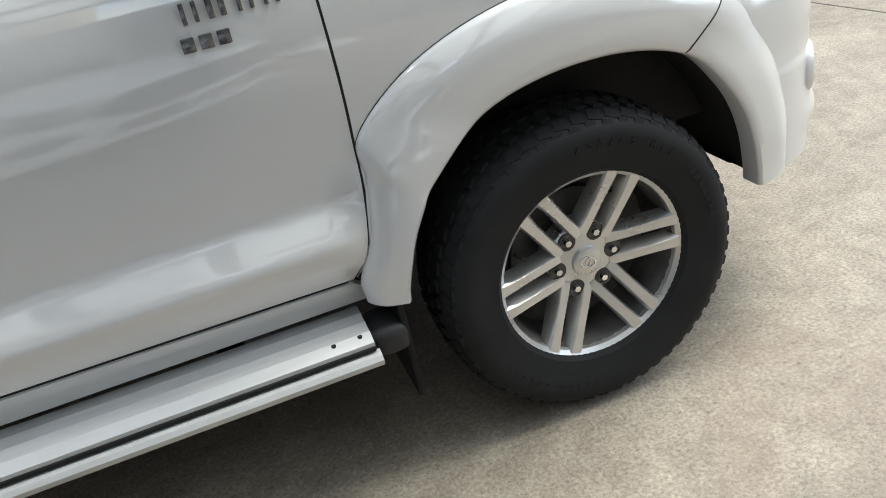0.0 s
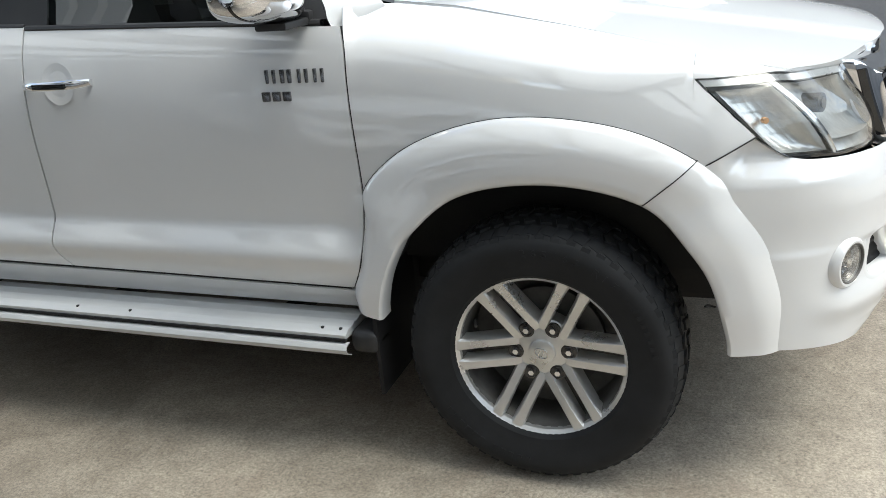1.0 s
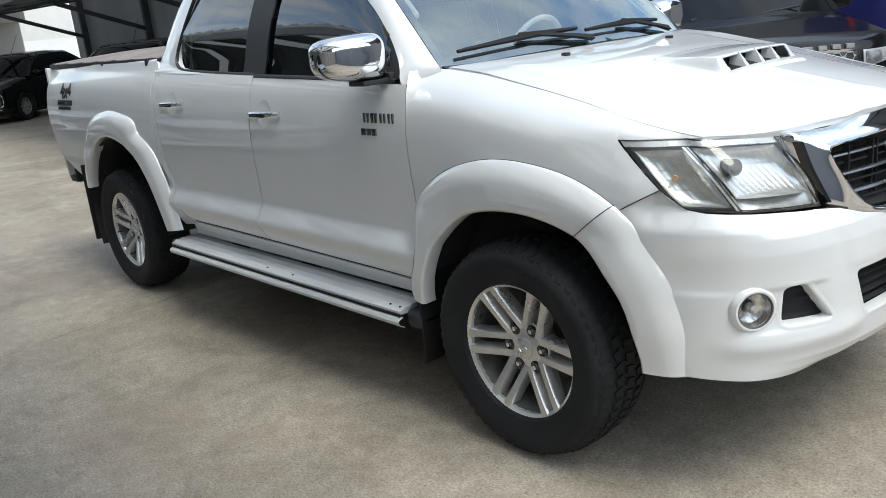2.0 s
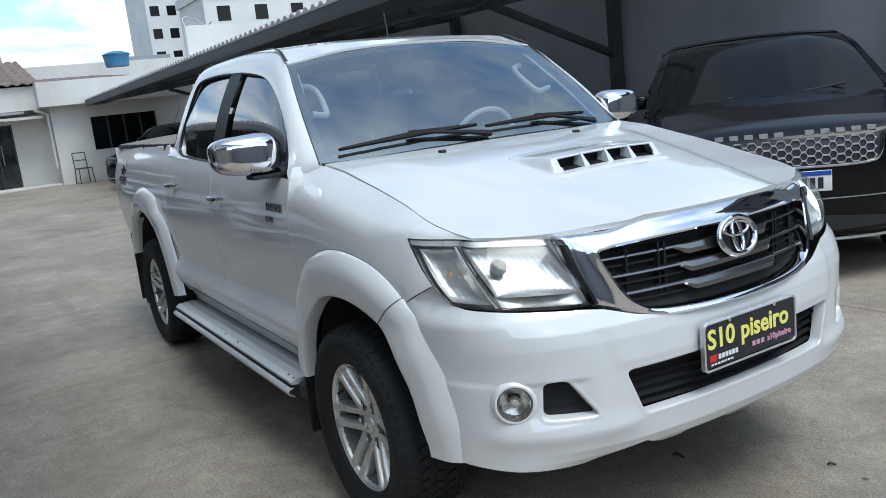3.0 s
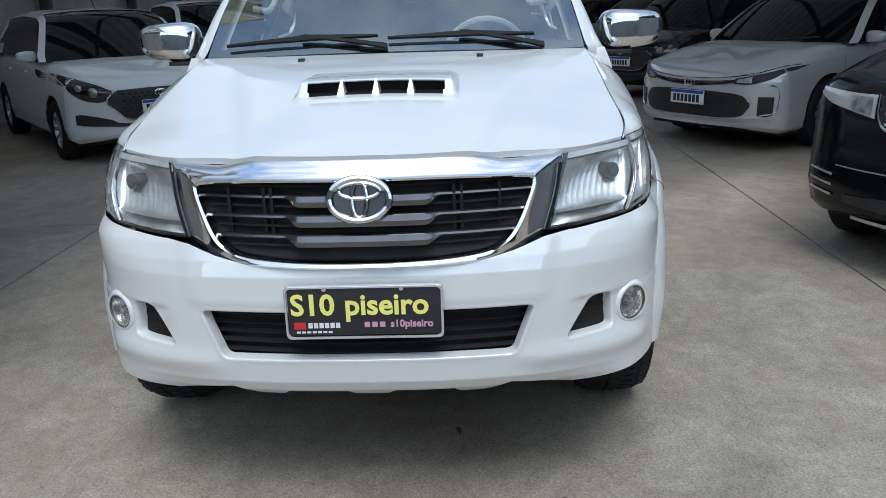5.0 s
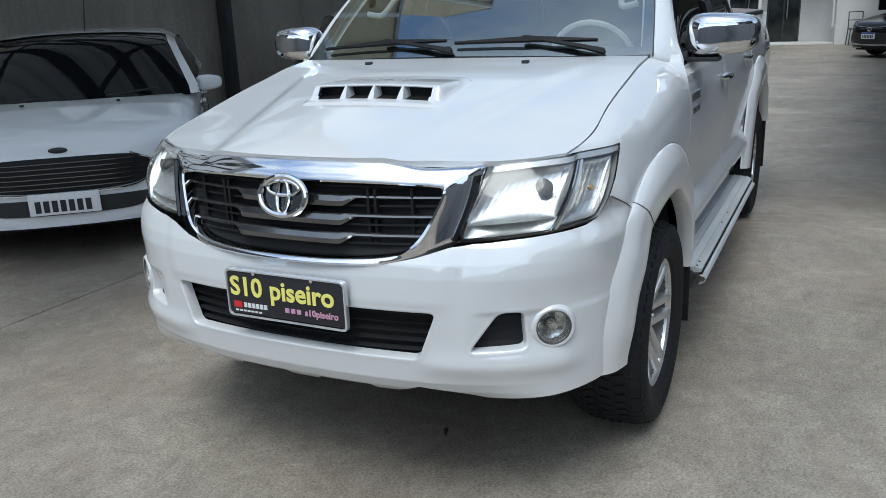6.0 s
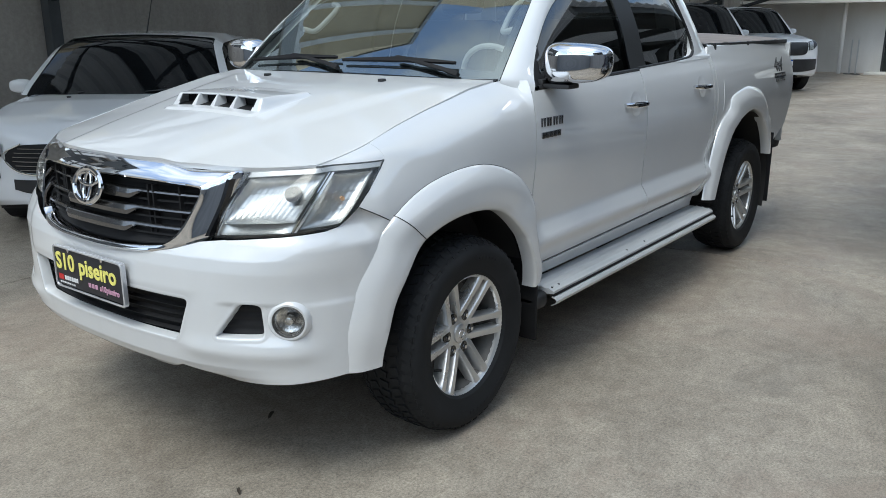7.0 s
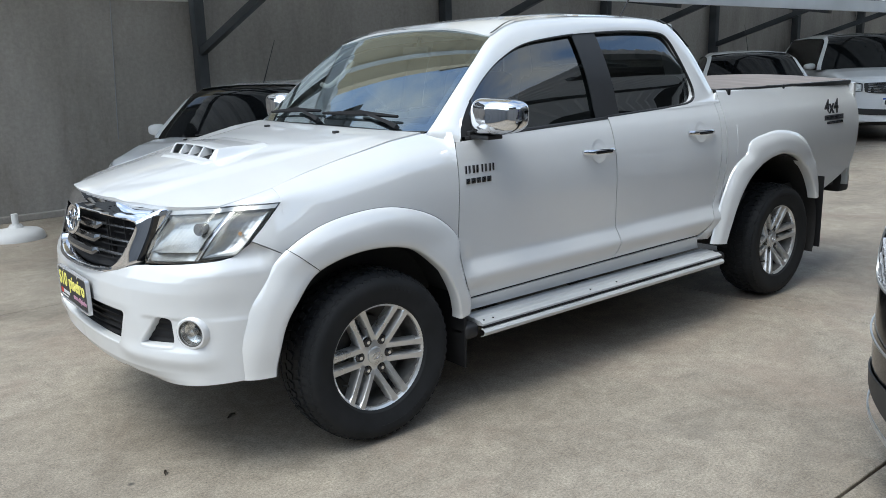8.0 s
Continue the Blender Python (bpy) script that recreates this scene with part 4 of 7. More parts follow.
# ---- front bumper ----
_plan_run = np.r_[0, np.cumsum([(b - a).length for a, b in zip(plan, plan[1:])])]
_dz = [0.40, 0.43, 0.46, 0.52, 0.58, 0.64, 0.70, 0.76, 0.80, 0.84, 0.87, 0.90]
_dx = [-0.05, -0.018, -0.002, 0.004, 0.006, 0.006, 0.004, 0.0, -0.012, -0.034, -0.055, -0.075]


def bumper_end(z):
    return float(np.interp(z, [0.42, 0.48, 0.599, 0.754, 0.878], [0.535, 0.53, 0.51, 0.445, 0.345]))


def bumper_at(s, z):
    """A place on the bumper: s along its plan from the middle (0) to the wheel arch (1)."""
    xe = bumper_end(z)
    run_end = float(np.interp(-xe, [-p[0] for p in plan], _plan_run))
    run = abs(s) * run_end
    k = min(len(plan) - 2, max(0, int(np.searchsorted(_plan_run, run)) - 1))
    f = (run - _plan_run[k]) / max(1e-9, _plan_run[k + 1] - _plan_run[k])
    p, d = plan[k].lerp(plan[k + 1], f), (plan[k + 1] - plan[k]).normalized()
    n = Vector((d[1], -d[0]))
    end = step(0.52, 0.82, abs(s))
    off = float(np.interp(z, _dz, _dx)) * (1 - 0.95 * end) - 0.03 * step(0.82, 0.90, z) * end * step(0.40, 0.47, p[0])
    q = p + n * off
    return Vector((q[0], math.copysign(q[1], s) if s else q[1], z)), Vector((n[0], math.copysign(n[1], s), 0))


def bumper_top(s):
    """The upper edge: under the grille and the lamp, then up the lamp's outer edge to the wing."""
    run = abs(s) * float(np.interp(-0.345, [-p[0] for p in plan], _plan_run))
    x = float(np.interp(run, _plan_run, [p[0] for p in plan]))
    if x > 0.8:
        return float(np.interp(abs(s), [0, 0.27, 0.36, 0.43, 0.50], [0.790, 0.793, 0.816, 0.842, 0.851]))
    return float(np.interp(x, [0.345, 0.387, 0.43, 0.478, 0.51, 0.55, 0.60, 0.68, 0.76, 0.80], [0.866, 0.882, 0.908, 0.934, 0.912, 0.886, 0.876, 0.868, 0.858, 0.850]))


def bumper_bottom(s):
    y = abs(s)
    z = float(np.interp(y, [0, 0.05, 0.065, 0.24, 0.255, 0.33, 0.40, 0.50, 0.60, 0.8, 1.0], [0.410, 0.410, 0.424, 0.425, 0.410, 0.412, 0.44, 0.43, 0.407, 0.415, 0.428]))
    return z


def bumper_p(u, v):
    s = 2 * u - 1
    z = bumper_bottom(s) + (bumper_top(s) - bumper_bottom(s)) * v
    p, n = bumper_at(s, z)
    y = abs(p.y)
    return p - n * dent(y, z)


def dent(y, z):
    """Soft hollows round the fog lamps and below them."""
    d = 0.0
    d += 0.011 * step(0.535, 0.60, z) * (1 - step(0.655, 0.675, z)) * step(0.52, 0.60, y) * (1 - step(0.67, 0.82, y))
    # the middle stands a little proud, with a slanting edge
    e = 0.47 + 0.2 * (z - 0.67)
    d -= 0.005 * (1 - step(e - 0.03, e + 0.03, y)) * step(0.655, 0.70, z)
    # a soft ledge above the pocket and a shoulder below the lamp
    d += 0.005 * step(0.50, 0.62, y) * step(0.655, 0.675, z) * (1 - step(0.69, 0.78, z)) * (1 - step(0.82, 0.86, y))
    d -= 0.012 * math.exp(-((z - 0.515) / 0.035) ** 2) * step(0.35, 0.5, y) * (1 - step(0.74, 0.82, y))
    return d


def s_of(y, z):
    lo, hi = 0.0, 0.97
    for _ in range(24):
        m = (lo + hi) / 2
        lo, hi = (m, hi) if bumper_at(m, z)[0].y < y else (lo, m)
    return lo


def skin(y, z, d=0.0):
    """A place on the bumper's skin by its y and z, d outwards."""
    b = bumper_at(s_of(abs(y), z), z)
    q = b[0] - b[1] * (dent(abs(y), z) - d)
    return Vector((q.x, math.copysign(q.y, y), q.z))


def rounded(corners, r, n=6):
    """A closed outline with rounded corners."""
    out = []
    c = [Vector(p) for p in corners]
    for a, b, d in zip(c[-1:] + c[:-1], c, c[1:] + c[:1]):
        p, q = b + (a - b).normalized() * r, b + (d - b).normalized() * r
        for k in range(n + 1):
            f = k / n
            out.append((1 - f) ** 2 * p + 2 * f * (1 - f) * b + f * f * q)
    dense = []
    for a, b in zip(out, out[1:] + out[:1]):
        m = max(1, int((b - a).length / 0.012))
        dense += [a.lerp(b, k / m) for k in range(m)]
    return dense


def within(y, z, line):
    hit = False
    for a, b in zip(line, line[1:] + line[:1]):
        if (a[1] > z) != (b[1] > z) and y < (b[0] - a[0]) * (z - a[1]) / (b[1] - a[1]) + a[0]:
            hit = not hit
    return hit


HOLE_LOW = rounded([(-0.397, 0.53), (0.397, 0.53), (0.450, 0.668), (-0.450, 0.668)], 0.022)
HOLE_FOG = rounded([(0.532, 0.558), (0.678, 0.564), (0.672, 0.668), (0.612, 0.669)], 0.020)


def wider(line, d):
    n = len(line)
    out = []
    for k in range(n):
        t = (line[(k + 1) % n] - line[k - 1]).normalized()
        out.append(line[k] + Vector((t[1], -t[0])) * d)
    return out


WIDE_LOW, WIDE_FOG = wider(HOLE_LOW, 0.005), wider(HOLE_FOG, 0.005)


def bead(line):
    """The rolled edge of an opening in the bumper."""
    rows = []
    n = len(line)
    for k in range(n):
        t = (line[(k + 1) % n] - line[k - 1]).normalized()
        m = Vector((t[1], -t[0]))
        row = []
        for o, d in ((0.013, 0.0003), (0.006, 0.0012), (0.002, 0.0012), (0.0, 0.0), (-0.0015, -0.004), (-0.004, -0.034)):
            q = line[k] + m * o
            row.append(skin(q[0], q[1], d))
        rows.append(row)
    return loft(rows + [rows[0]])


FOG_C = skin(0.735, 0.616)
_fb = bumper_at(s_of(0.735, 0.616), 0.616)[1]
FOG_N = (_fb + Vector((1, 0, 0)) * 0.25).normalized()
FOG_M = Matrix.Translation(FOG_C + FOG_N * 0.005) @ FOG_N.to_track_quat("Y", "Z").to_matrix().to_4x4()
shell = grid(bumper_p, 380, 110)
gone = []
for face in shell.faces:
    c = face.calc_center_median()
    y = abs(c.y)
    off = Vector((c.x, y, c.z)) - FOG_C
    if (y > 0.6 and off.length < 0.1 and (off - FOG_N * off.dot(FOG_N)).length < 0.049) or (y < 0.47 and 0.52 < c.z < 0.68 and within(c.y, c.z, WIDE_LOW)) or (0.51 < y < 0.69 and 0.545 < c.z < 0.68 and within(y, c.z, WIDE_FOG)):
        gone.append(face)
bmesh.ops.delete(shell, geom=gone, context="FACES")
bumper = part("front_bumper", shell, PAINT, truck, "white front bumper with pockets for fog lamps", angle=60)
part("opening_edge", bead(HOLE_LOW), PAINT, bumper, angle=60)
for o in both("opening_edge", bead(HOLE_FOG), PAINT, bumper, angle=60):
    pass
under = grid(lambda u, v: (lambda s: Vector(bumper_p(u, 0.0)).lerp(Vector((0.45, bumper_p(u, 0.0).y * 0.9, 0.44)), v))(0), 60, 3)
part("bumper_tray", under, UNDER, truck)

# black lower grille: frame plate and slats
low = grid(lambda u, v: Vector((0.828 - 0.26 * ((2 * u - 1) * 0.47) ** 2, (2 * u - 1) * 0.47, 0.517 + 0.165 * v)), 30, 6)
lower = part("lower_grille", low, MATT_BLACK, truck, "black lower grille")
for k in range(5):
    z = 0.543 + 0.027 * k
    w = 0.394 + 0.053 * (z - 0.53) / 0.14
    part("slat", thick(grid(lambda u, v: Vector((0.852 - 0.24 * ((2 * u - 1) * w) ** 2 - 0.012 * v, (2 * u - 1) * w, z + 0.007 * v)), 24, 1), 0.004), MATT_BLACK, lower)

# fog lamps
def fog(s):
    m = FOG_M
    ring = moved(weld(revolve([(0.0465, -0.02), (0.047, 0.0), (0.050, 0.004), (0.055, 0.004), (0.062, -0.002), (0.067, -0.014), (0.070, -0.045)], 40)), m)
    bowl = moved(weld(revolve([(0.047, -0.007), (0.041, -0.024), (0.018, -0.036), (0.0, -0.038)], 32)), m)
    face = moved(weld(revolve([(0.0, 0.006), (0.025, 0.004), (0.0465, -0.003)], 32)), m)
    bulb = moved(weld(revolve([(0.0, 0.0), (0.012, -0.004), (0.014, -0.03)], 16)), m)
    if s < 0:
        ring, bowl, face, bulb = flip(ring), flip(bowl), flip(face), flip(bulb)
    lamp = part("fog_lamp", ring, PAINT, truck, "round fog lamp in a white bezel")
    part("reflector", bowl, FOG_SILVER, lamp)
    trim = moved(weld(revolve([(0.0445, -0.002), (0.0465, 0.0035), (0.0485, 0.004), (0.050, 0.002)], 40)), m)
    part("trim_ring", flip(trim) if s < 0 else trim, ALLOY_DARK, lamp)
    part("bulb", bulb, FOG_SILVER, lamp)
    part("lens", face, LENS, lamp).visible_shadow = False
    def ins_p(u, v):
        z, y = 0.546 + 0.134 * v, 0.515 + 0.175 * u
        return skin(y, z, -0.030 - 0.002 * math.sin(v * 10 * math.pi) * math.sin(math.pi * u))
    ins = grid(ins_p, 8, 50)
    if s < 0:
        ins = flip(ins)
    part("fog_pocket", ins, MATT_BLACK, truck, "black ribbed insert beside the fog lamp")


fog(1)
fog(-1)

# ---- grille and chrome ----
def nose_x(y, z):
    return 0.866 - 0.40 * y * y - 0.27 * max(0.0, z - 0.80)


def on_nose(p, d=0.0):
    return Vector((nose_x(p[0], p[1]) + d, p[0], p[1]))


g_out = [(0.0, 1.064), (0.15, 1.063), (0.27, 1.060), (0.325, 1.052), (0.39, 1.040), (0.50, 1.041), (0.535, 1.037), (0.52, 0.95), (0.487, 0.846), (0.42, 0.812), (0.33, 0.788), (0.17, 0.783), (0.0, 0.783)]
g_in = [(0.0, 1.008), (0.15, 1.008), (0.26, 1.006), (0.31, 1.004), (0.36, 1.001), (0.42, 0.997), (0.448, 0.985), (0.428, 0.925), (0.398, 0.868), (0.365, 0.835), (0.315, 0.817), (0.17, 0.808), (0.0, 0.807)]
go, gi = paired(g_out, 96), paired(g_in, 96)
go, gi = go + [Vector((-p[0], p[1])) for p in go[-2:0:-1]], gi + [Vector((-p[0], p[1])) for p in gi[-2:0:-1]]
ring_rows = []
for a, b in zip(go, gi):
    row = [on_nose(a, -0.03), on_nose(a, 0.0)]
    low = 1 - step(0.80, 0.85, b[1])
    for f, d, e in ((0.12, 0.010, 0.022), (0.5, 0.016, 0.030), (0.8, 0.022, 0.027), (0.9, 0.030, 0.022), (1.0, 0.026, 0.014)):
        row.append(on_nose(a.lerp(b, f), d + (e - d) * low))
    row.append(on_nose(b, -0.03))
    ring_rows.append(row)
surround = part("grille_surround", loft(ring_rows + [ring_rows[0]]), CHROME, truck, "chrome grille surround", angle=50)
gap = [[on_nose((y + 0.002, z), 0.004), on_nose((y - 0.003, z), 0.019), on_nose((y - 0.012, z), 0.021), on_nose((y - 0.015, z), 0.012)] for y, z in (q for q in curve([(0.532, 1.022), (0.52, 0.95), (0.490, 0.856)], 20))]
both("lamp_gap", loft(gap), GLOSS_BLACK, surround)
back_g = [on_nose(p, -0.022) for p in gi]
bm = bmesh.new()
mid = bm.verts.new(on_nose((0, 0.9), -0.03))
vs = [bm.verts.new(p) for p in back_g]
for a, b in zip(vs, vs[1:] + vs[:1]):
    bm.faces.new((mid, a, b))
grille = part("grille", bm, MATT_BLACK, truck, "black radiator grille with grey bars")


def g_half(z):
    return float(np.interp(z, [0.80, 0.811, 0.835, 0.868, 0.925, 0.985, 1.0], [0.25, 0.315, 0.365, 0.398, 0.428, 0.448, 0.40]))


for z0 in (0.962, 0.912, 0.862):
    rings = []
    for i in range(101):
        f = 2 * i / 100 - 1
        y = f * (g_half(z0) + 0.006)
        c = 1 - step(0.165, 0.205, abs(y))
        zz = z0 - 0.004 * abs(f) + 0.004
        top, low, o = zz + 0.0075, zz - 0.006 - 0.019 * c, 0.004 + 0.009 * c
        rings.append([on_nose((y, top), -0.016), on_nose((y, top), o - 0.002), on_nose((y, top - 0.002), o + 0.001), on_nose((y, (top + low) / 2), o + 0.002), on_nose((y, low + 0.002), o - 0.004), on_nose((y, low), -0.016)])
    part("grille_bar", loft(rings, closed=True, caps=True), GRILLE_GREY, grille, angle=25)
for z0 in (0.987, 0.937, 0.887, 0.838):
    w = g_half(z0) - 0.01
    part("mesh_bar", thick(grid(lambda u, v: on_nose(((2 * u - 1) * w, z0 + 0.006 * v), -0.012), 20, 1), 0.005), MATT_BLACK, grille)
for y in (-0.36, -0.26, -0.24, 0.24, 0.26, 0.36):
    part("mesh_bar", block(nose_x(y, 0.9) - 0.03, nose_x(y, 0.9) - 0.012, y - 0.004, y + 0.004, 0.83, 0.99), MATT_BLACK, grille)
# oval emblem
def oval(ry, rz, r, x, n=48, cz=0.0):
    rings = []
    for k in range(n + 1):
        a = 2 * math.pi * k / n
        c, out = Vector((0, ry * math.cos(a), rz * math.sin(a) + cz)), Vector((0, math.cos(a), math.sin(a)))
        rings.append([c + out * r * math.cos(b) + Vector((r * 0.8 * math.sin(b) + x, 0, 0)) for b in np.linspace(0, 2 * math.pi, 9)])
    return loft(rings)
em = join(oval(0.077, 0.054, 0.0095, 0), oval(0.052, 0.020, 0.0065, 0, cz=0.022), oval(0.019, 0.047, 0.0065, 0))
emblem_pose = Matrix.Translation((0.862, 0, 0.968)) @ pose(0, 0, 0, 0, -14, 0)
part("emblem", moved(em, emblem_pose), CHROME, grille, "chrome oval emblem")
disc = bmesh.new()
bmesh.ops.create_circle(disc, cap_ends=True, segments=40, radius=1.0, matrix=Matrix.Translation((-0.006, 0, 0)) @ pose(0, 0, 0, 90, 0, 90) @ Matrix.Diagonal((0.076, 0.053, 1, 1)))
part("emblem_back", moved(disc, emblem_pose), GLOSS_BLACK, grille)

# plate carrier with a printed sign
plate = part("sign_plate", moved(block(-0.008, 0.006, -0.2, 0.2, -0.066, 0.066, 0.005), pose(0.893, 0, 0.678)), PRINT_DARK, truck, "black printed sign plate in a clear grey frame")
fr = loft([[Vector((x, p[0] * k, p[1] * k2)) for x, k, k2 in ((-0.006, 1.0, 1.0), (0.008, 1.0, 1.0), (0.0095, 0.993, 0.985), (0.0095, 0.972, 0.925), (0.006, 0.967, 0.91))] for p in rounded([(-0.207, -0.073), (0.207, -0.073), (0.207, 0.073), (-0.207, 0.073)], 0.016) + rounded([(-0.207, -0.073), (0.207, -0.073), (0.207, 0.073), (-0.207, 0.073)], 0.016)[:1]])
part("plate_frame", moved(fr, pose(0.893, 0, 0.676)), SATIN, plate)
facing = Matrix.Translation((0.9005, 0, 0.695)) @ pose(0, 0, 0, 90, 0, 90)
lettering("sign_text", "S10", 0.080, YELLOW, plate, facing @ Matrix.Translation((-0.134, 0, 0)), bold=0.0019)
lettering("sign_text", "piseiro", 0.080, YELLOW, plate, facing @ Matrix.Translation((0.060, 0, 0)), bold=0.0019)
bars = join(block(0.899, 0.9006, -0.185, -0.155, 0.631, 0.650, 0.0))
part("sign_mark", bars, PRINT_RED, plate)
part("sign_bars", join(*[block(0.899, 0.9006, y, y + 0.011, 0.634, 0.648) for y in np.arange(-0.148, -0.070, 0.0145)], *[block(0.899, 0.9006, y, y + 0.010, 0.620, 0.625) for y in np.arange(-0.18, -0.09, 0.014)]), PRINT_WHITE, plate)
PINK = shader("pink_print", (0.6, 0.33, 0.45), 0.45)
part("sign_bars", join(*[block(0.899, 0.9006, y, y + 0.014, 0.635, 0.649) for y in (0.000, 0.020, 0.040)]), PINK, plate)
lettering("sign_text", "s10piseiro", 0.027, PINK, plate, Matrix.Translation((0.9005, 0.124, 0.643)) @ pose(0, 0, 0, 90, 0, 90), bold=0.0008)
for y in (-0.1, 0.1):
    part("plate_bolt", rod((0.897, y, 0.742), (0.905, y, 0.742), 0.006), CHROME, plate)

# ---- headlamps ----
def flush(x, z):
    return Vector((x, side_y(x, z) + 0.001, z))


T, A, B, C = flush(0.349, 1.062), Vector((0.664, 0.541, 1.040)), Vector((0.758, 0.480, 0.845)), Vector((0.532, 0.810, 0.896))
h_top = [T, flush(0.40, 1.061), flush(0.45, 1.060), flush(0.50, 1.059), (0.548, 0.731, 1.057), (0.612, 0.637, 1.049), A]
h_bot = [C, (0.555, 0.799, 0.883), (0.60, 0.768, 0.876), (0.665, 0.712, 0.868), (0.728, 0.60, 0.857), B]
h_left = [C, (0.481, 0.823, 0.934), flush(0.43, 0.983), flush(0.376, 1.035), T]
h_right = [B, (0.742, 0.50, 0.92), A]


def lamp_p(u, v, d=0.0):
    b, t, l, r = lamp_p.lines
    i, j = min(1, max(0, u)), min(1, max(0, v))
    def at(c, s):
        k = min(len(c) - 2, int(s * (len(c) - 1)))
        return c[k].lerp(c[k + 1], s * (len(c) - 1) - k)
    p = (1 - j) * at(b, i) + j * at(t, i) + (1 - i) * at(l, j) + i * at(r, j)
    p = p - ((1 - i) * (1 - j) * b[0] + i * (1 - j) * b[-1] + (1 - i) * j * t[0] + i * j * t[-1])
    out = Vector((0.75, 0.62, 0.22)).normalized()
    return p + out * (0.024 * math.sin(math.pi * i) * math.sin(math.pi * j) + d)


lamp_p.lines = (curve(h_bot, 40), curve(h_top, 40), curve(h_left, 30), curve(h_right, 30))


def headlamp(s):
    f = (lambda b: flip(b)) if s < 0 else (lambda b: b)
    lamp = part("headlamp", f(grid(lambda u, v: lamp_p(u, v, -0.096 + 0.090 * max(abs(2 * u - 1), abs(2 * v - 1)) ** 8), 30, 24)), LAMP_SILVER, truck, "clear headlamp with chrome reflector and side indicator")

    def fluted(name, u0, u1, v0, v1, nu, nv, depth, ribs, rows, lean=0.0):
        """A bowl with upright flutes, stepped in rows."""
        def p(u, v):
            r = max(0.0, 1 - (2 * u - 1) ** 2) * max(0.0, 1 - (2 * v - 1) ** 2)
            return lamp_p(u0 + (u1 - u0) * u + lean * (v - 0.5), v0 + (v1 - v0) * v, -0.018 - depth * r**0.5 - 0.0005 * abs(math.sin(math.pi * ribs * u)) - 0.0006 * ((v * rows) % 1.0))
        return part(name, f(grid(p, nu, nv)), MIRROR, lamp, "fluted chrome reflector", angle=28)

    fluted("reflector", 0.405, 0.945, 0.20, 0.88, 108, 40, 0.058, 13, 3, -0.02)
    part("reflector_dish", f(grid(lambda u, v: lamp_p(0.40 + 0.55 * u, 0.045 + 0.17 * v + 0.05 * math.sin(math.pi * u) * v, -0.016 - 0.046 * math.sin(math.pi * u) ** 0.7 * v**0.8), 30, 12)), MIRROR, lamp)
    fluted("indicator_reflector", 0.07, 0.35, 0.08, 0.86, 60, 60, 0.040, 6, 6)
    c = lamp_p(0.56, 0.62, -0.055)
    out = Vector((0.86, 0.45, 0.1)).normalized()
    part("bulb", f(join(rod(c - out * 0.03, c + out * 0.020, 0.022, 20), rod(c + out * 0.020, c + out * 0.024, 0.012, 16))), ALLOY_DARK, lamp)
    c2 = lamp_p(0.2, 0.50, -0.045)
    part("indicator_bulb", f(rod(c2, c2 + Vector((0.5, 0.8, 0)) * 0.012, 0.007, 12)), AMBER, lamp)
    part("divider", f(thick(grid(lambda u, v: lamp_p(0.355 + 0.018 * u - 0.015 * v, 0.03 + 0.86 * v, -0.006), 3, 20), 0.006)), SATIN, lamp)
    part("divider", f(thick(grid(lambda u, v: lamp_p(0.385 + 0.010 * u - 0.015 * v, 0.03 + 0.86 * v, -0.010), 3, 20), 0.006)), CHROME, lamp)
    part("top_trim", f(thick(grid(lambda u, v: lamp_p(u * 0.97 + 0.015, 0.905 + 0.075 * v, -0.006), 30, 3), 0.004)), LAMP_SILVER, lamp)
    edge_u = lambda a, b, k: lamp_p(*((0.004 + 0.992 * k, a) if b == 0 else (a, 0.01 + 0.98 * k)), -0.001)
    part("seal", f(thick(loft([[edge_u(0.0, 0, k / 40), edge_u(0.03, 0, k / 40)] for k in range(41)]), 0.003)), GLOSS_BLACK, lamp)
    part("seal", f(thick(loft([[edge_u(0.0, 1, k / 20), edge_u(0.014, 1, k / 20)] for k in range(21)]), 0.003)), GLOSS_BLACK, lamp)
    part("seal", f(thick(loft([[edge_u(1.0, 1, k / 20), edge_u(0.965, 1, k / 20)] for k in range(21)]), 0.003)), GLOSS_BLACK, lamp)
    part("lens", f(grid(lambda u, v: lamp_p(u, v, 0.0), 30, 24)), LENS, lamp).visible_shadow = False


headlamp(1)
headlamp(-1)

# ---- cab top ----
c_in = [(-0.470, 1.17), (-0.500, 1.228), (-0.52, 1.275), (-0.60, 1.372), (-0.72, 1.472), (-0.86, 1.555), (-1.05, 1.622), (-1.40, 1.664), (-1.80, 1.676), (-2.06, 1.668), (-2.135, 1.635), (-2.185, 1.54), (-2.225, 1.43), (-2.24, 1.345), (-2.20, 1.300), (-2.165, 1.291), (-2.13, 1.287), (-2.08, 1.2825), (-2.03, 1.279), (-1.96, 1.2755)]
c_out3 = [(-0.380, 0.735, 1.19), (-0.385, 0.752, 1.250), (-0.43, 0.742, 1.29), (-0.58, 0.712, 1.428), (-0.71, 0.68, 1.538), (-0.86, 0.640, 1.655), (-1.05, 0.608, 1.722), (-1.40, 0.598, 1.748), (-1.80, 0.598, 1.750), (-2.10, 0.60, 1.738), (-2.24, 0.625, 1.69), (-2.345, 0.67, 1.58), (-2.41, 0.715, 1.46), (-2.445, 0.75, 1.37), (-2.449, 0.783, 1.322)] + [(x, side_y(x, z) + 0.0015, z) for x, z in ((-2.449, 1.29), (-2.40, 1.276), (-2.28, 1.272), (-2.12, 1.268), (-1.96, 1.266))]
ci, co3 = paired(c_in, 175), paired(c_out3, 175)
rows = []
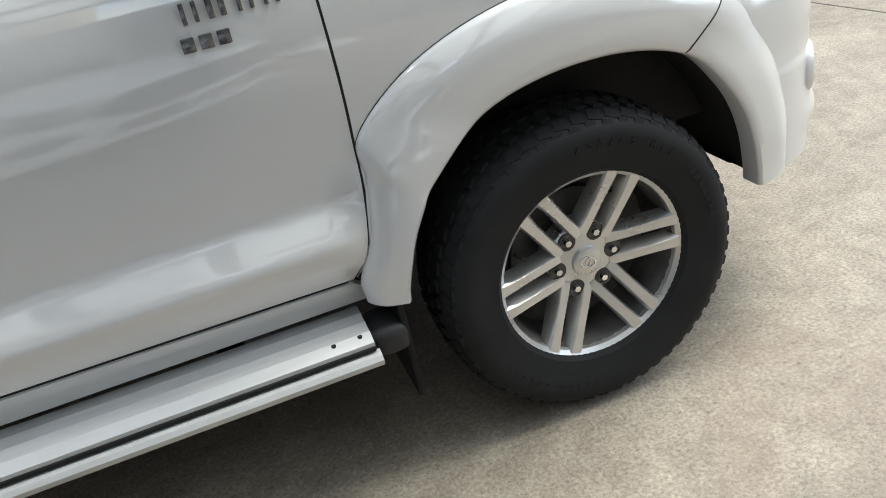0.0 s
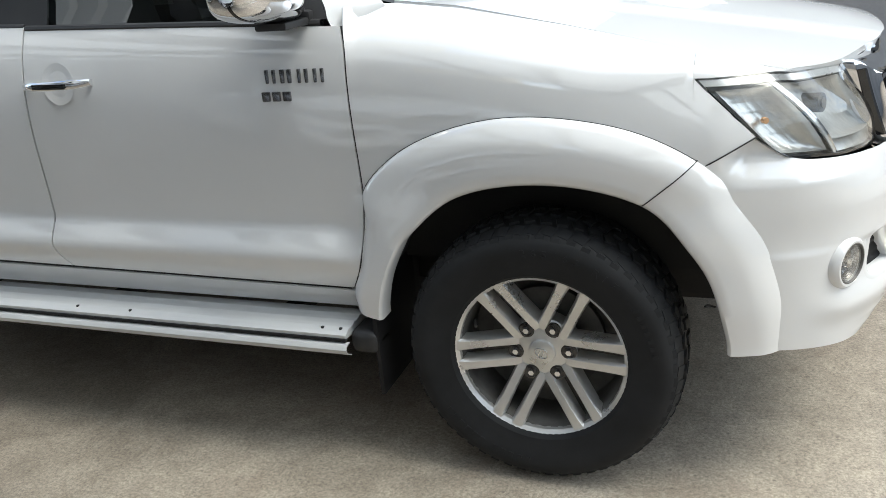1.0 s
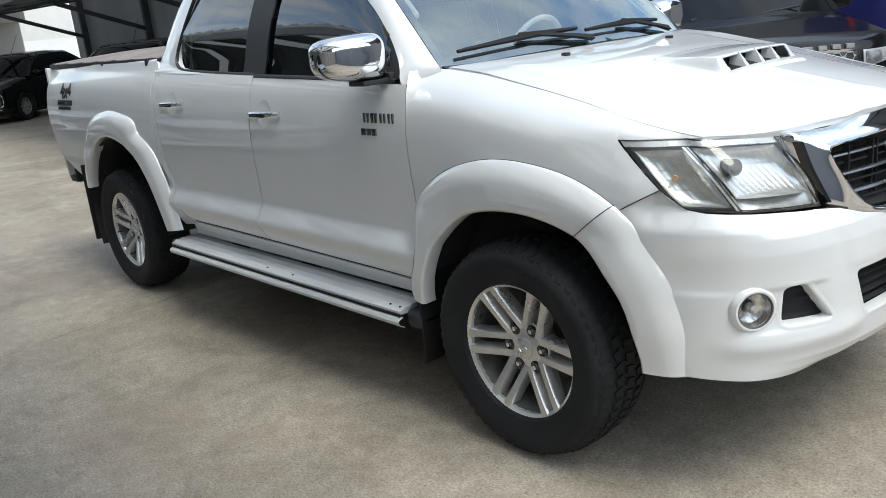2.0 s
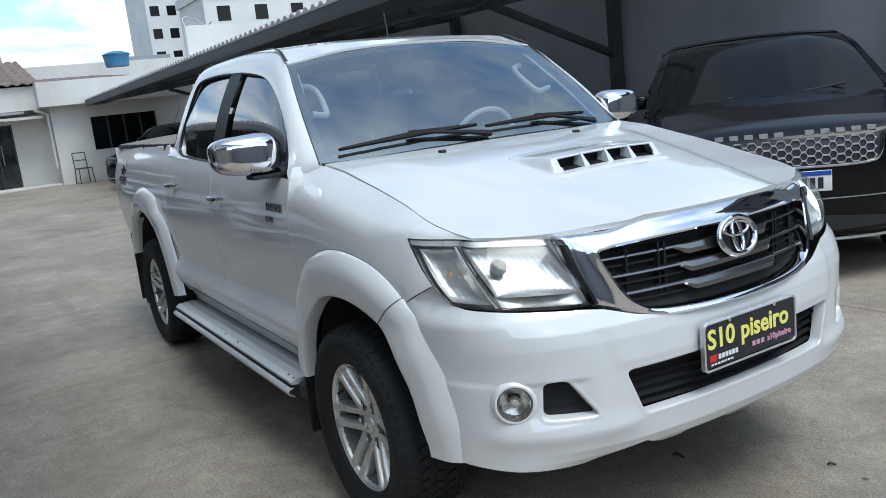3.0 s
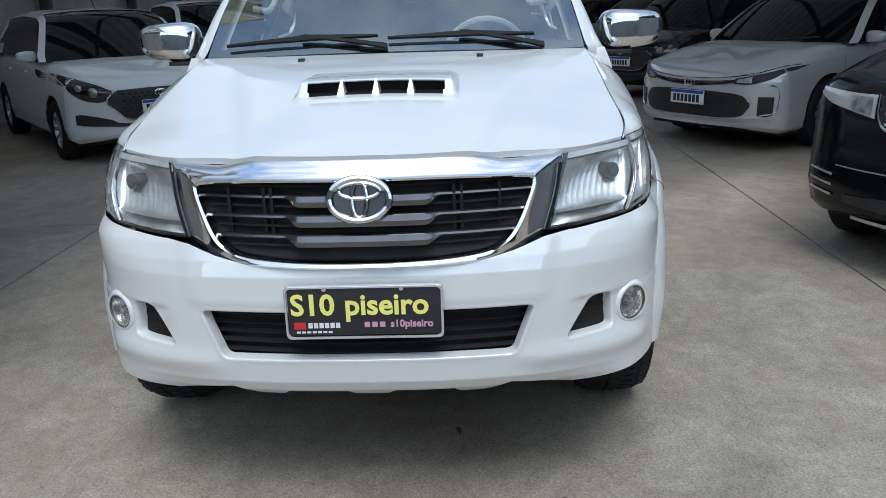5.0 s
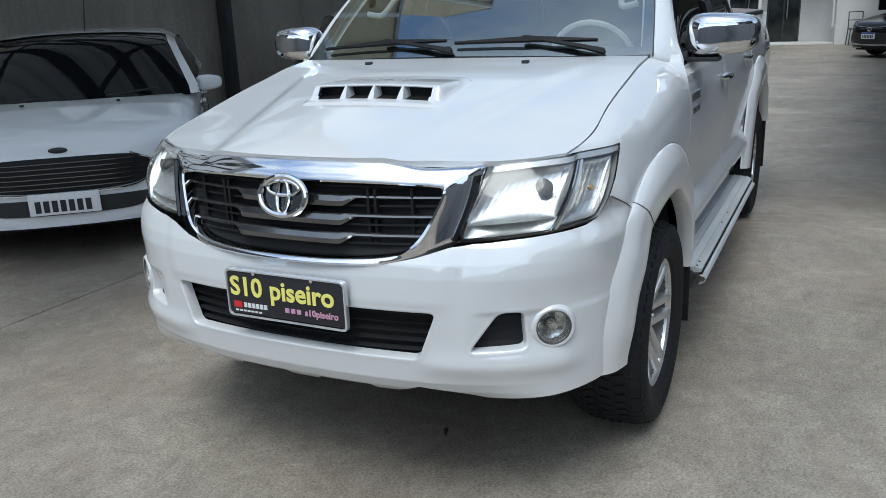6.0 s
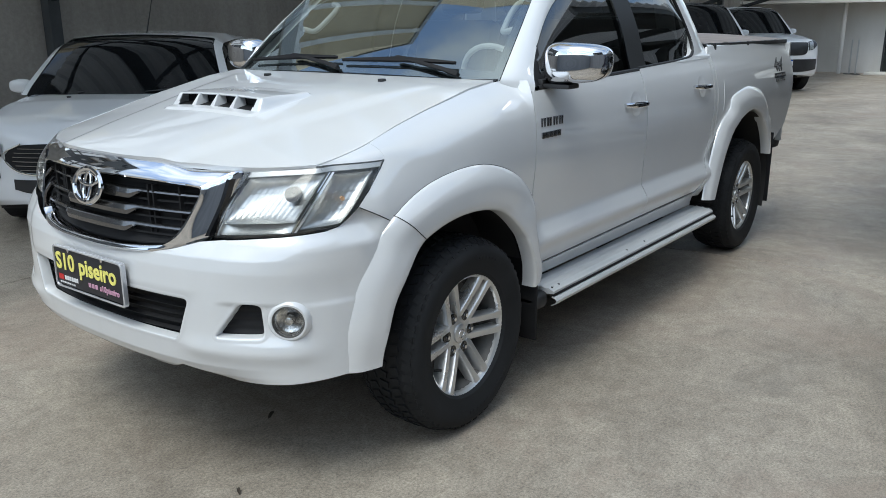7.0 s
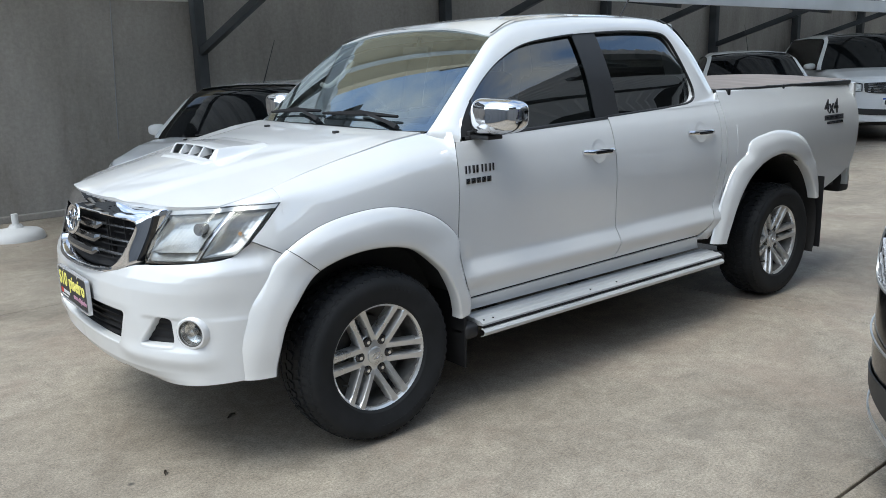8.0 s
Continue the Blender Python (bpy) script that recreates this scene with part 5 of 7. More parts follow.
for k, (p, q) in enumerate(zip(ci, co3)):
    a = Vector((p[0], side_y(*p) - 0.014 * (1 - step(2, 12, k)), p[1]))
    m1, m2 = a.lerp(q, 0.45), a.lerp(q, 0.8)
    out = Vector((0.15 if k < 54 else (-0.3 if k > 109 else 0), 0.8, 0.45)).normalized() * (1 - 0.93 * step(113, 137, k)) * step(9, 22, k)
    rows.append([a + Vector((0, -0.035, 0)), a, a.lerp(q, 0.15) + out * 0.006, m1 + out * 0.014, m2 + out * 0.012, q])
both("cab_frame", loft(rows), PAINT, truck, "white pillars and roof rail")
roof_front = [(-0.865, 0.632), (-0.874, 0.4), (-0.879, 0.2), (-0.881, 0)]
roof_front = roof_front + [(x, -y) for x, y in roof_front[-2::-1]]
roof_side = [(q[0], q[1] - 0.004) for q in c_out3[5:11]]
roof_back = [(roof_side[-1][0], roof_side[-1][1]), (-2.27, 0.3), (-2.28, 0), (-2.27, -0.3), (roof_side[-1][0], -roof_side[-1][1])]
_rx, _rz = [-q[0] for q in c_out3[5:13]], [q[2] for q in c_out3[5:13]]


def roof_z(x, y):
    e = float(np.interp(-x, _rx, _rz))
    c = float(np.interp(-x, [0.88, 1.02, 1.25, 1.6, 2.0, 2.15, 2.25, 2.32], [1.712, 1.740, 1.768, 1.79, 1.79, 1.775, 1.74, 1.70]))
    t = min(1, abs(y) / 0.61)
    return c + (e - c) * t**2.6


roof = coons(roof_front, roof_back, roof_side, [(x, -y) for x, y in roof_side], 40, 44, lambda p: Vector((p[0], p[1], roof_z(p[0], p[1]) + 0.002)))
part("roof", thick(roof, -0.01), PAINT, truck)
both("drip_moulding", loft([[Vector(q) + Vector((0, 0.004, 0.012)), Vector(q) + Vector((0, -0.012, 0.013))] for q in paired(c_out3[5:12], 40)]), PLASTIC, truck)
back_wall = grid(lambda u, v: Vector((-2.445 + 0.20 * v**1.5, (u - 0.5) * 2 * (0.76 - 0.14 * v), 0.60 + 1.12 * v)), 12, 20)
bwin = lambda c: abs(c.y) < 0.5 and 1.38 < c.z < 1.64
bmesh.ops.delete(back_wall, geom=[f for f in back_wall.faces if bwin(f.calc_center_median())], context="FACES")
part("cab_back", thick(back_wall, 0.01), PAINT, truck)
part("rear_window", grid(lambda u, v: Vector((-2.445 + 0.20 * (0.66 + 0.30 * v) ** 1.5, (u - 0.5) * 1.08, 1.34 + 0.34 * v)), 4, 4), GLASS_REAR, truck).visible_shadow = False

# windscreen
_wf = [0.0, 0.42, 0.69, 1.0]
_wx, _wy, _wz = (np.polyfit(_wf, q, 2) for q in ([-0.395, -0.58, -0.71, -0.868], [0.742, 0.708, 0.676, 0.634], [1.252, 1.428, 1.538, 1.658]))


def screen_p(u, v, d=0.0):
    """The windscreen: bowed outwards between its pillars, nearly straight from cowl to roof."""
    side = Vector((float(np.polyval(_wx, v)), float(np.polyval(_wy, v)), float(np.polyval(_wz, v))))
    bulge = 0.040 * v * (1 - v)
    mid = Vector((-0.318 - 0.570 * v + bulge, 0, 1.268 + 0.444 * v + bulge))
    t = 2 * u - 1
    p = side.lerp(mid, 1 - t * t)
    return Vector((p.x - d, side.y * t, p.z - d))


ws = part("windscreen", grid(screen_p, 48, 28), GLASS_FRONT, truck, "laminated windscreen reflecting the sky")
ws.visible_shadow = False
# black painted border inside the glass
strips = [grid(lambda u, v: screen_p(u0 + (u1 - u0) * u, v0 + (v1 - v0) * v, 0.004), nu, nv) for u0, u1, v0, v1, nu, nv in ((0, 1, 0, 0.085, 40, 3), (0, 1, 0.93, 1, 40, 3), (0, 0.026, 0.085, 0.93, 2, 24), (0.974, 1, 0.085, 0.93, 2, 24))]
part("glass_border", join(*strips), GLOSS_BLACK, truck)
cowl = grid(lambda u, v: Vector((-0.300 - 0.06 * v - 0.07 * (2 * u - 1) ** 2, (2 * u - 1) * 0.735, 1.252 + 0.016 * v)), 30, 3)
part("cowl", cowl, PLASTIC, truck, "black plastic cowl below the glass")


def wiper(y_pivot, y_tip, parent):
    def g(y, h):
        x = -0.345 - 0.065 * (y / 0.74) ** 2 - h * 0.9
        return Vector((x + 0.03, y, 1.285 + h - 0.02 * (y / 0.74) ** 2))
    mid = (y_pivot + y_tip) / 2
    arm = loft([[g(y, h) + Vector((dx, 0, dz)) for dx, dz in ((-r, 0), (0, r), (r, 0), (0, -r * 0.6))] for y, h, r in ((y_pivot, 0.0, 0.016), (y_pivot + (mid - y_pivot) * 0.3, 0.018, 0.011), (mid, 0.050, 0.009), (mid + (y_tip - y_pivot) * 0.04, 0.052, 0.006))], closed=True, caps=True)
    w = part("wiper", arm, MATT_BLACK, parent, "black wiper")
    ends = [y_tip + (y_pivot - y_tip) * k for k in (0.0, 0.2, 0.45, 0.55, 0.8, 0.94)]
    blade = loft([[g(y, 0.034 + 0.010 * k / 5) + Vector((dx, 0, dz)) for dx, dz in ((-0.006, 0), (0.0, r), (0.006, 0), (0, -0.008))] for k, (y, r) in enumerate(zip(ends, (0.005, 0.009, 0.016, 0.016, 0.009, 0.005)))], closed=True, caps=True)
    part("blade", blade, MATT_BLACK, w)


wiper(-0.02, -0.66, truck)
wiper(0.58, -0.02, truck)

# side glass, black frames
def side_glass(name, pts_top, pts_bot, d, m, label="", bow=0.0):
    t, b = paired(pts_top, 24), paired(pts_bot, 24)
    bm = loft([[Vector((p[0], side_y(*p) - d + (bow * math.sin(math.pi * j / 8)), p[1])) for j, p in ((j, b[k].lerp(t[k], j / 8)) for j in range(9))] for k in range(25)])
    return both(name, bm, m, truck, label)


g1t = [(-0.60, 1.372), (-0.72, 1.472), (-0.86, 1.555), (-1.05, 1.622), (-1.385, 1.662)]
g1b = [(-0.57, 1.232), (-0.75, 1.238), (-0.95, 1.243), (-1.15, 1.247), (-1.395, 1.252)]
g2t = [(-1.54, 1.668), (-1.80, 1.676), (-2.05, 1.668), (-2.13, 1.637), (-2.18, 1.55)]
g2b = [(-1.555, 1.262), (-1.75, 1.268), (-1.95, 1.275), (-2.12, 1.29), (-2.225, 1.36)]
for o in side_glass("side_window", g1t, g1b, 0.022, GLASS_SIDE, "tinted front side window", 0.018) + side_glass("side_window", g2t, g2b, 0.022, GLASS_SIDE, "tinted rear side window", 0.018):
    o.visible_shadow = False
side_glass("pillar_trim", [(-1.375, 1.664), (-1.46, 1.668), (-1.55, 1.672)], [(-1.385, 1.250), (-1.47, 1.256), (-1.565, 1.262)], 0.006, PLASTIC, "black centre pillar trim", 0.017)
sail = [[Vector((x, side_y(x, z) - 0.008, z)) for x, z in row] for row in (((-0.505, 1.232), (-0.61, 1.236)), ((-0.535, 1.29), (-0.615, 1.30)), ((-0.60, 1.37), (-0.622, 1.385)))]
both("mirror_sail", thick(loft(sail), -0.01), PLASTIC, truck, "black corner trim")


def trim_line(pts, r, closed=False):
    p = curve(pts, 60)
    rings = []
    for q in p:
        c = Vector((q[0], side_y(*q) - 0.008, q[1]))
        rings.append([c + Vector((0, math.cos(a) * r * 1.2, 0)) + Vector((0, 0, math.sin(a) * r)) for a in np.linspace(0, 2 * math.pi, 9)])
    return loft(rings)


both("window_seal", join(trim_line(g1t, 0.007), trim_line([(-0.52, 1.224), (-1.0, 1.238), (-1.46, 1.251)], 0.010)), PLASTIC, truck, "black rubber window seal")
both("window_seal", join(trim_line([(-1.55, 1.668), (-1.80, 1.676), (-2.05, 1.668), (-2.135, 1.635), (-2.185, 1.54), (-2.225, 1.43), (-2.24, 1.345), (-2.19, 1.295), (-2.0, 1.277), (-1.466, 1.257)], 0.008)), PLASTIC, truck, "black rubber window seal")

# mirrors
def mirror(s):
    f = flip if s < 0 else (lambda b: b)
    def egg(u, v, k=1.0):
        a, b = 2 * math.pi * u, math.pi * (v - 0.5)
        cx, sx = math.cos(a), math.sin(a)
        e = lambda c, p: math.copysign(abs(c) ** p, c)
        r = e(math.cos(b), 0.45)
        y, z, x = 0.132 * r * e(cx, 0.5), 0.076 * r * e(sx, 0.62), 0.07 * e(math.sin(b), 0.85)
        z *= 1.0 - 0.26 * (y / 0.128) if z > 0 else 1.0 + 0.02 * (y / 0.128)
        z += 0.10 * y
        x += 0.02 * (1 - abs(y) / 0.128) - 0.10 * max(0, y) ** 1.3
        return Vector((x, y, z)) * k
    place = Matrix.Translation((-0.615, 0.955, 1.318)) @ pose(0, 0, 0, 0, 0, 8)
    shell = moved(weld(grid(egg, 112, 56)), place)
    for v in shell.verts:
        v.co.x = max(v.co.x, -0.668)
    mi = part("door_mirror", f(shell), CHROME, truck, "chrome door mirror with indicator", angle=75)
    part("indicator", f(thick(grid(lambda u, v: place @ (egg(-0.055 - 0.012 * v + 0.0, 0.58 + 0.30 * u, 1.012)), 10, 3), 0.002)), LENS, mi)
    band = grid(lambda u, v: place @ egg(0.5 + 0.06 + 0.40 * u, 0.60 + 0.03 * v, 1.010), 24, 2)
    part("shut_line", f(band), GLOSS_BLACK, mi)
    part("foot", f(join(moved(block(-0.045, 0.040, -0.09, 0.055, -0.004, 0.014, 0.006), Matrix.Translation((-0.59, 0.90, 1.226)) @ pose(0, 0, 0, 0, 0, 0)), block(-0.640, -0.545, 0.79, 0.845, 1.216, 1.256, 0.012))), PLASTIC, mi)
    part("mirror_glass", f(moved(block(-0.003, 0.003, -0.088, 0.085, -0.055, 0.052, 0.002), Matrix.Translation((-0.671, 0.955, 1.318)))), CHROME, mi)


mirror(1)
mirror(-1)

# handles
def handle(x, z):
    y = side_y(x, z)
    cup = weld(grid(lambda u, v: (lambda r, a: Vector((x + r * math.cos(a) * 0.056, side_y(x + r * math.cos(a) * 0.056, z + r * math.sin(a) * 0.057) + 0.003 - 0.005 * (1 - r * r), z + r * math.sin(a) * 0.057)))(v, 2 * math.pi * u), 28, 6))
    both("handle_cup", cup, PAINT, truck, "white recess behind the handle")
    rings = []
    for i in range(17):
        f = 2 * i / 16 - 1
        off = 0.030 * (1 - abs(f) ** 3) + 0.004
        c = Vector((x + 0.120 * f, y + off, z + 0.004 * f))
        rz = 0.013 * (1 - 0.35 * abs(f) ** 4)
        rings.append([c + Vector((0, 0.009 * math.cos(a), rz * math.sin(a))) for a in np.linspace(0, 2 * math.pi, 11)[:-1]])
    l, r = both("door_handle", loft(rings, closed=True, caps=True), CHROME, truck, "chrome door handle")
    for o, s in ((l, 1), (r, -1)):
        part("grip_insert", block(x - 0.055, x + 0.06, s * (y + 0.0415) - 0.0025, s * (y + 0.0415) + 0.0025, z - 0.008, z + 0.007, 0.002), GLOSS_BLACK, o)


handle(-1.345, 1.103)
handle(-2.20, 1.132)

# badges as plain chrome bars
def badge(x0, z0, s):
    for k, bars in enumerate((2, 1, 1, 2, 2)):
        x = x0 - s * (0.0, 0.044, 0.064, 0.092, 0.136)[k]
        y = side_y(x, z0) + 0.002
        w = 0.0075 if bars == 2 else 0.0105
        b = [block(xx - w / 2, xx + w / 2, s * y - 0.004, s * y + 0.004, z0 - 0.017, z0 + 0.017, 0.0015) for xx in (x, x - s * 0.020)[:bars]]
        part("badge_bar", join(*b), BADGE, truck, "chrome badge bar")
    for k in range(3 if s < 0 else 5):
        x = x0 - s * 0.030 * k
        y = side_y(x, z0 - 0.05) + 0.002
        part("badge_bar", block(x - 0.018, x + 0.004, s * y - 0.004, s * y + 0.004, z0 - 0.061, z0 - 0.037, 0.002), BADGE, truck, "chrome badge bar")


badge(-0.492, 1.098, 1)
badge(-0.672, 1.105, -1)
# sticker on the bed side: slanted figures over two bars
for s in (1, -1):
    def lay(x, z, d=0.002):
        m = Matrix(((-s, -0.22 * s, 0, x), (0, -0.19 * s, s, s * (side_y(x, z) + d)), (0, 1, 0, z), (0, 0, 0, 1)))
        return m
    lettering("decal_text", "4x4", 0.125, PRINT_DARK, truck, lay(-3.73, 1.185, 0.003), 0.0008, "dark slanted decal on the bed side", bold=0.004)
    lettering("decal_text", "4x4", 0.118, BADGE, truck, lay(-3.732, 1.187, 0.0042), 0.0008, "silver slanted decal on the bed side", bold=-0.002)
    for x0, x1, z0, z1, m in ((-0.13, 0.13, -0.016, 0.016, PRINT_DARK), (-0.12, -0.07, -0.008, 0.008, BADGE), (-0.055, -0.01, -0.008, 0.008, BADGE), (0.005, 0.05, -0.008, 0.008, BADGE), (0.065, 0.115, -0.008, 0.008, BADGE)):
        part("decal_bar", moved(block(x0, x1, z0, z1, -0.0008, 0.0008 if m is PRINT_DARK else 0.0016), lay(-3.745, 1.118, 0.003)), m, truck, "decal bar on the bed side", False)
    part("decal_bar", moved(block(-0.11, 0.11, -0.008, 0.008, -0.0008, 0.0008), lay(-3.755, 1.085, 0.003)), BADGE, truck, "decal bar on the bed side", False)
# fuel flap
fl = grid(lambda u, v: on_side((-2.56 - 0.20 * u, 0.975 + 0.17 * v)) + Vector((0, 0.002, 0)), 6, 6)
part("fuel_flap", thick(fl, -0.003), PAINT, truck)

# ---- side steps ----
def step_board(s):
    prof = [(0.79, 0.425), (0.80, 0.436), (0.835, 0.436), (0.84, 0.440), (0.85, 0.436), (0.87, 0.434), (0.875, 0.438), (0.885, 0.433), (0.905, 0.430), (0.91, 0.434), (0.922, 0.428), (0.936, 0.422), (0.936, 0.412), (0.79, 0.395)]
    f = flip if s < 0 else (lambda b: b)
    board = part("side_step", f(loft([[Vector((x, y, z)) for y, z in prof] for x in (-0.522, -2.36)], closed=True, caps=True)), STEP_ALU, truck, "ribbed aluminium side step", angle=20)
    part("step_strip", f(block(-2.36, -0.522, 0.926, 0.941, 0.403, 0.413, 0.003)), MATT_BLACK, board)
    part("step_lip", f(thick(loft([[Vector((x, y, z)) for y, z in ((0.932, 0.402), (0.950, 0.397), (0.957, 0.388), (0.952, 0.374), (0.93, 0.362))] for x in (-2.36, -0.515)]), 0.003)), STEP_ALU, board)
    for x0, x1 in ((-0.525, -0.44), (-2.44, -2.355)):
        part("end_cap", f(block(x0, x1, 0.80, 0.915, 0.355, 0.425, 0.03, 4)), PLASTIC, board)
    for x in (-0.8, -1.45, -2.1):
        part("bracket", f(block(x - 0.03, x + 0.03, 0.5, 0.85, 0.36, 0.40, 0.006)), UNDER, board)
    for x in (-0.60, -0.545, -1.25, -1.45):
        part("screw", f(rod((x, 0.915, 0.425), (x, 0.915, 0.4335), 0.005, 8)), UNDER, board)


step_board(1)
step_board(-1)

# ---- wheels ----
def tyre():
    prof = [(0.222, 0.100), (0.232, 0.112), (0.25, 0.116), (0.275, 0.123), (0.297, 0.128), (0.312, 0.128), (0.326, 0.123), (0.336, 0.114), (0.343, 0.100), (0.349, 0.082), (0.3545, 0.0)]
    prof = prof + [(r, -y) for r, y in prof[-2::-1]]
    return weld(revolve(prof, 96))


def tread():
    """Blocks across the crown and the shoulders."""
    bm = bmesh.new()
    n = 56
    for k in range(n):
        for row, (y, w, l, r) in enumerate(((-0.094, 0.03, 0.030, 0.341), (-0.050, 0.034, 0.028, 0.3515), (0.0, 0.036, 0.026, 0.3545), (0.050, 0.034, 0.028, 0.3515), (0.094, 0.03, 0.030, 0.341))):
            a = 2 * math.pi * (k + (0.5 if row % 2 else 0)) / n
            turn = Matrix.Rotation(-a, 4, "Y") @ Matrix.Translation((r + 0.0022, y, 0)) @ pose(0, 0, 0, (18 if row % 2 else -14), 0, (24 if y > 0.08 else -24 if y < -0.08 else 0))
            bmesh.ops.create_cube(bm, size=1, matrix=turn @ Matrix.Diagonal((0.0065, w, l * 0.92, 1)))
    for s in (-1, 1):
        for k in range(n):
            a = 2 * math.pi * (k + 0.5) / n
            for rr, y, h in ((0.327, 0.1180, 0.024),) if k % 2 else ((0.331, 0.1150, 0.018),):
                turn = Matrix.Rotation(-a, 4, "Y") @ Matrix.Translation((rr, s * y, 0)) @ pose(0, 0, 0, 0, 0, -s * 22)
                bmesh.ops.create_cube(bm, size=1, matrix=turn @ Matrix.Diagonal((h, 0.0055, 0.022, 1)))
    return bm


def rim_face():
    """Six pairs of parallel spokes from the hub to the rim."""
    bms = [weld(revolve([(0.211, 0.080), (0.213, 0.092), (0.222, 0.100), (0.230, 0.108), (0.2355, 0.108), (0.2375, 0.102), (0.237, 0.09)], 80))]
    for k in range(6):
        for side in (-1, 1):
            sp = []
            for r, w, y0, y1 in ((0.058, 0.0145, 0.060, 0.012), (0.10, 0.0135, 0.072, 0.022), (0.15, 0.0135, 0.084, 0.036), (0.19, 0.015, 0.093, 0.05), (0.218, 0.018, 0.098, 0.06)):
                c = side * 0.0295
                sp.append([Vector((r, y0, c - w * 0.72)), Vector((r, y0, c + w * 0.72)), Vector((r, y0 - 0.006, c + w)), Vector((r, y1, c + w * 1.15)), Vector((r, y1, c - w * 1.15)), Vector((r, y0 - 0.006, c - w))])
            b = loft(sp, closed=True, caps=True)
            bms.append(moved(b, Matrix.Rotation(radians(60 * k + 30), 4, "Y")))
    bms.append(weld(revolve([(0.0, 0.072), (0.028, 0.072), (0.034, 0.069), (0.036, 0.062), (0.062, 0.058), (0.078, 0.055), (0.088, 0.044), (0.09, 0.0)], 48)))
    return join(*bms)


TYRE, TREAD, RIM = tyre(), tread(), rim_face()
WELL = weld(revolve([(0.214, 0.090), (0.208, 0.07), (0.204, -0.02), (0.200, -0.03), (0.16, -0.035), (0.05, -0.04), (0.0, -0.04)], 48))
DISC = weld(revolve([(0.15, -0.03), (0.15, -0.012), (0.06, -0.012), (0.0, -0.012)], 40))
LUG = weld(revolve([(0.0205, 0.055), (0.0212, 0.0605), (0.016, 0.0615), (0.013, 0.060), (0.011, 0.0605), (0.0, 0.061)], 14))
NUT = rod((0, 0.03, 0), (0, 0.069, 0), 0.0078, 6)
VALVE = rod((0.188, 0.075, 0.0), (0.178, 0.10, 0.0), 0.005, 8)
CAP_MARK = moved(join(moved(oval(0.018, 0.013, 0.0018, 0), pose(0, 0, 0, 0, 0, 90)), moved(oval(0.005, 0.012, 0.0014, 0), pose(0, 0, 0, 0, 0, 90))), Matrix.Translation((0, 0.073, 0)))
# raised figures on the sidewall
side_marks = join(*[moved(block(0.285, 0.302, 0.1255, 0.1285, -0.006, 0.006, 0.0), Matrix.Rotation(radians(60 + 4.6 * k + (3 if k > 5 else 0)), 4, "Y") @ Matrix.Rotation(0, 4, "Y")) for k in range(11)], *[moved(block(0.285, 0.30, 0.1255, 0.1282, -0.005, 0.005, 0.0), Matrix.Rotation(radians(215 + 4.2 * k), 4, "Y")) for k in range(7)])


def wheel(x, y, turn, rot):
    w = part("wheel", TYRE.copy(), RUBBER, truck, "all-terrain tyre on a six-twin-spoke alloy rim")
    w.matrix_basis = pose(x, y, 0.3815, 0, 0, 0 if y > 0 else 180) @ Matrix.Rotation(radians(turn), 4, "Z") @ Matrix.Rotation(radians(rot), 4, "Y")
    tagged(part("tread", TREAD.copy(), RUBBER, w, "", False), kind="stuff")
    part("rim", RIM.copy(), ALLOY, w, "silver alloy rim with six twin spokes", True, 32)
    # barrel and disc carry the shade between the spokes in their colour
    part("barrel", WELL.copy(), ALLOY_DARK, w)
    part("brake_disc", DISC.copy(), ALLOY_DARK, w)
    for k in range(6):
        a = radians(60 * k + 30)
        put = Matrix.Translation((0.0697 * math.cos(a), 0.0, 0.0697 * math.sin(a)))
        # black disc round each nut: the shade of its recess put in as colour
        part("lug_recess_shade", moved(LUG.copy(), put), GLOSS_BLACK, w)
        part("lug_nut", moved(NUT.copy(), put), CHROME, w, "", False)
    part("valve", VALVE.copy(), PLASTIC, w)
    part("cap_mark", CAP_MARK.copy(), CHROME, w)
    if y < 0 and x > -1:
        for k, ch in enumerate("265/65 R17"):
            if ch != " ":
                put = w.matrix_basis.inverted() @ Matrix.Translation((x, y, 0.3815)) @ Matrix.Rotation(radians(-4 + 5.0 * k), 4, "Y") @ Matrix.Translation((0, -0.1275, 0.296)) @ pose(0, 0, 0, 90)
                lettering("sidewall_figure", ch, 0.026, RUBBER, w, put, 0.002, bold=0.0006)
    tagged(part("raised_relief", side_marks.copy(), RUBBER, w, "", False), kind="stuff")


wheel(-0.016, 0.774, 0, 27)
wheel(-0.006, -0.792, 0, -26)
wheel(-3.098, 0.768, 0, 40)
wheel(-3.098, -0.768, 0, 12)

# ---- under and inside ----
part("chassis", join(block(-4.0, 0.55, -0.52, -0.40, 0.42, 0.55), block(-4.0, 0.55, 0.40, 0.52, 0.42, 0.55), block(-2.4, -0.5, -0.78, 0.78, 0.47, 0.56), block(-0.5, 0.5, -0.42, 0.42, 0.36, 0.9), block(-4.05, -2.5, -0.74, 0.74, 0.62, 0.70)), UNDER, truck)
part("axle", join(rod((-3.085, -0.75, 0.38), (-3.085, 0.75, 0.38), 0.045), rod((0, -0.75, 0.38), (0, 0.75, 0.38), 0.035), moved(block(-0.14, 0.14, -0.14, 0.14, -0.13, 0.13, 0.05), pose(-3.085, 0.0, 0.38))), UNDER, truck)
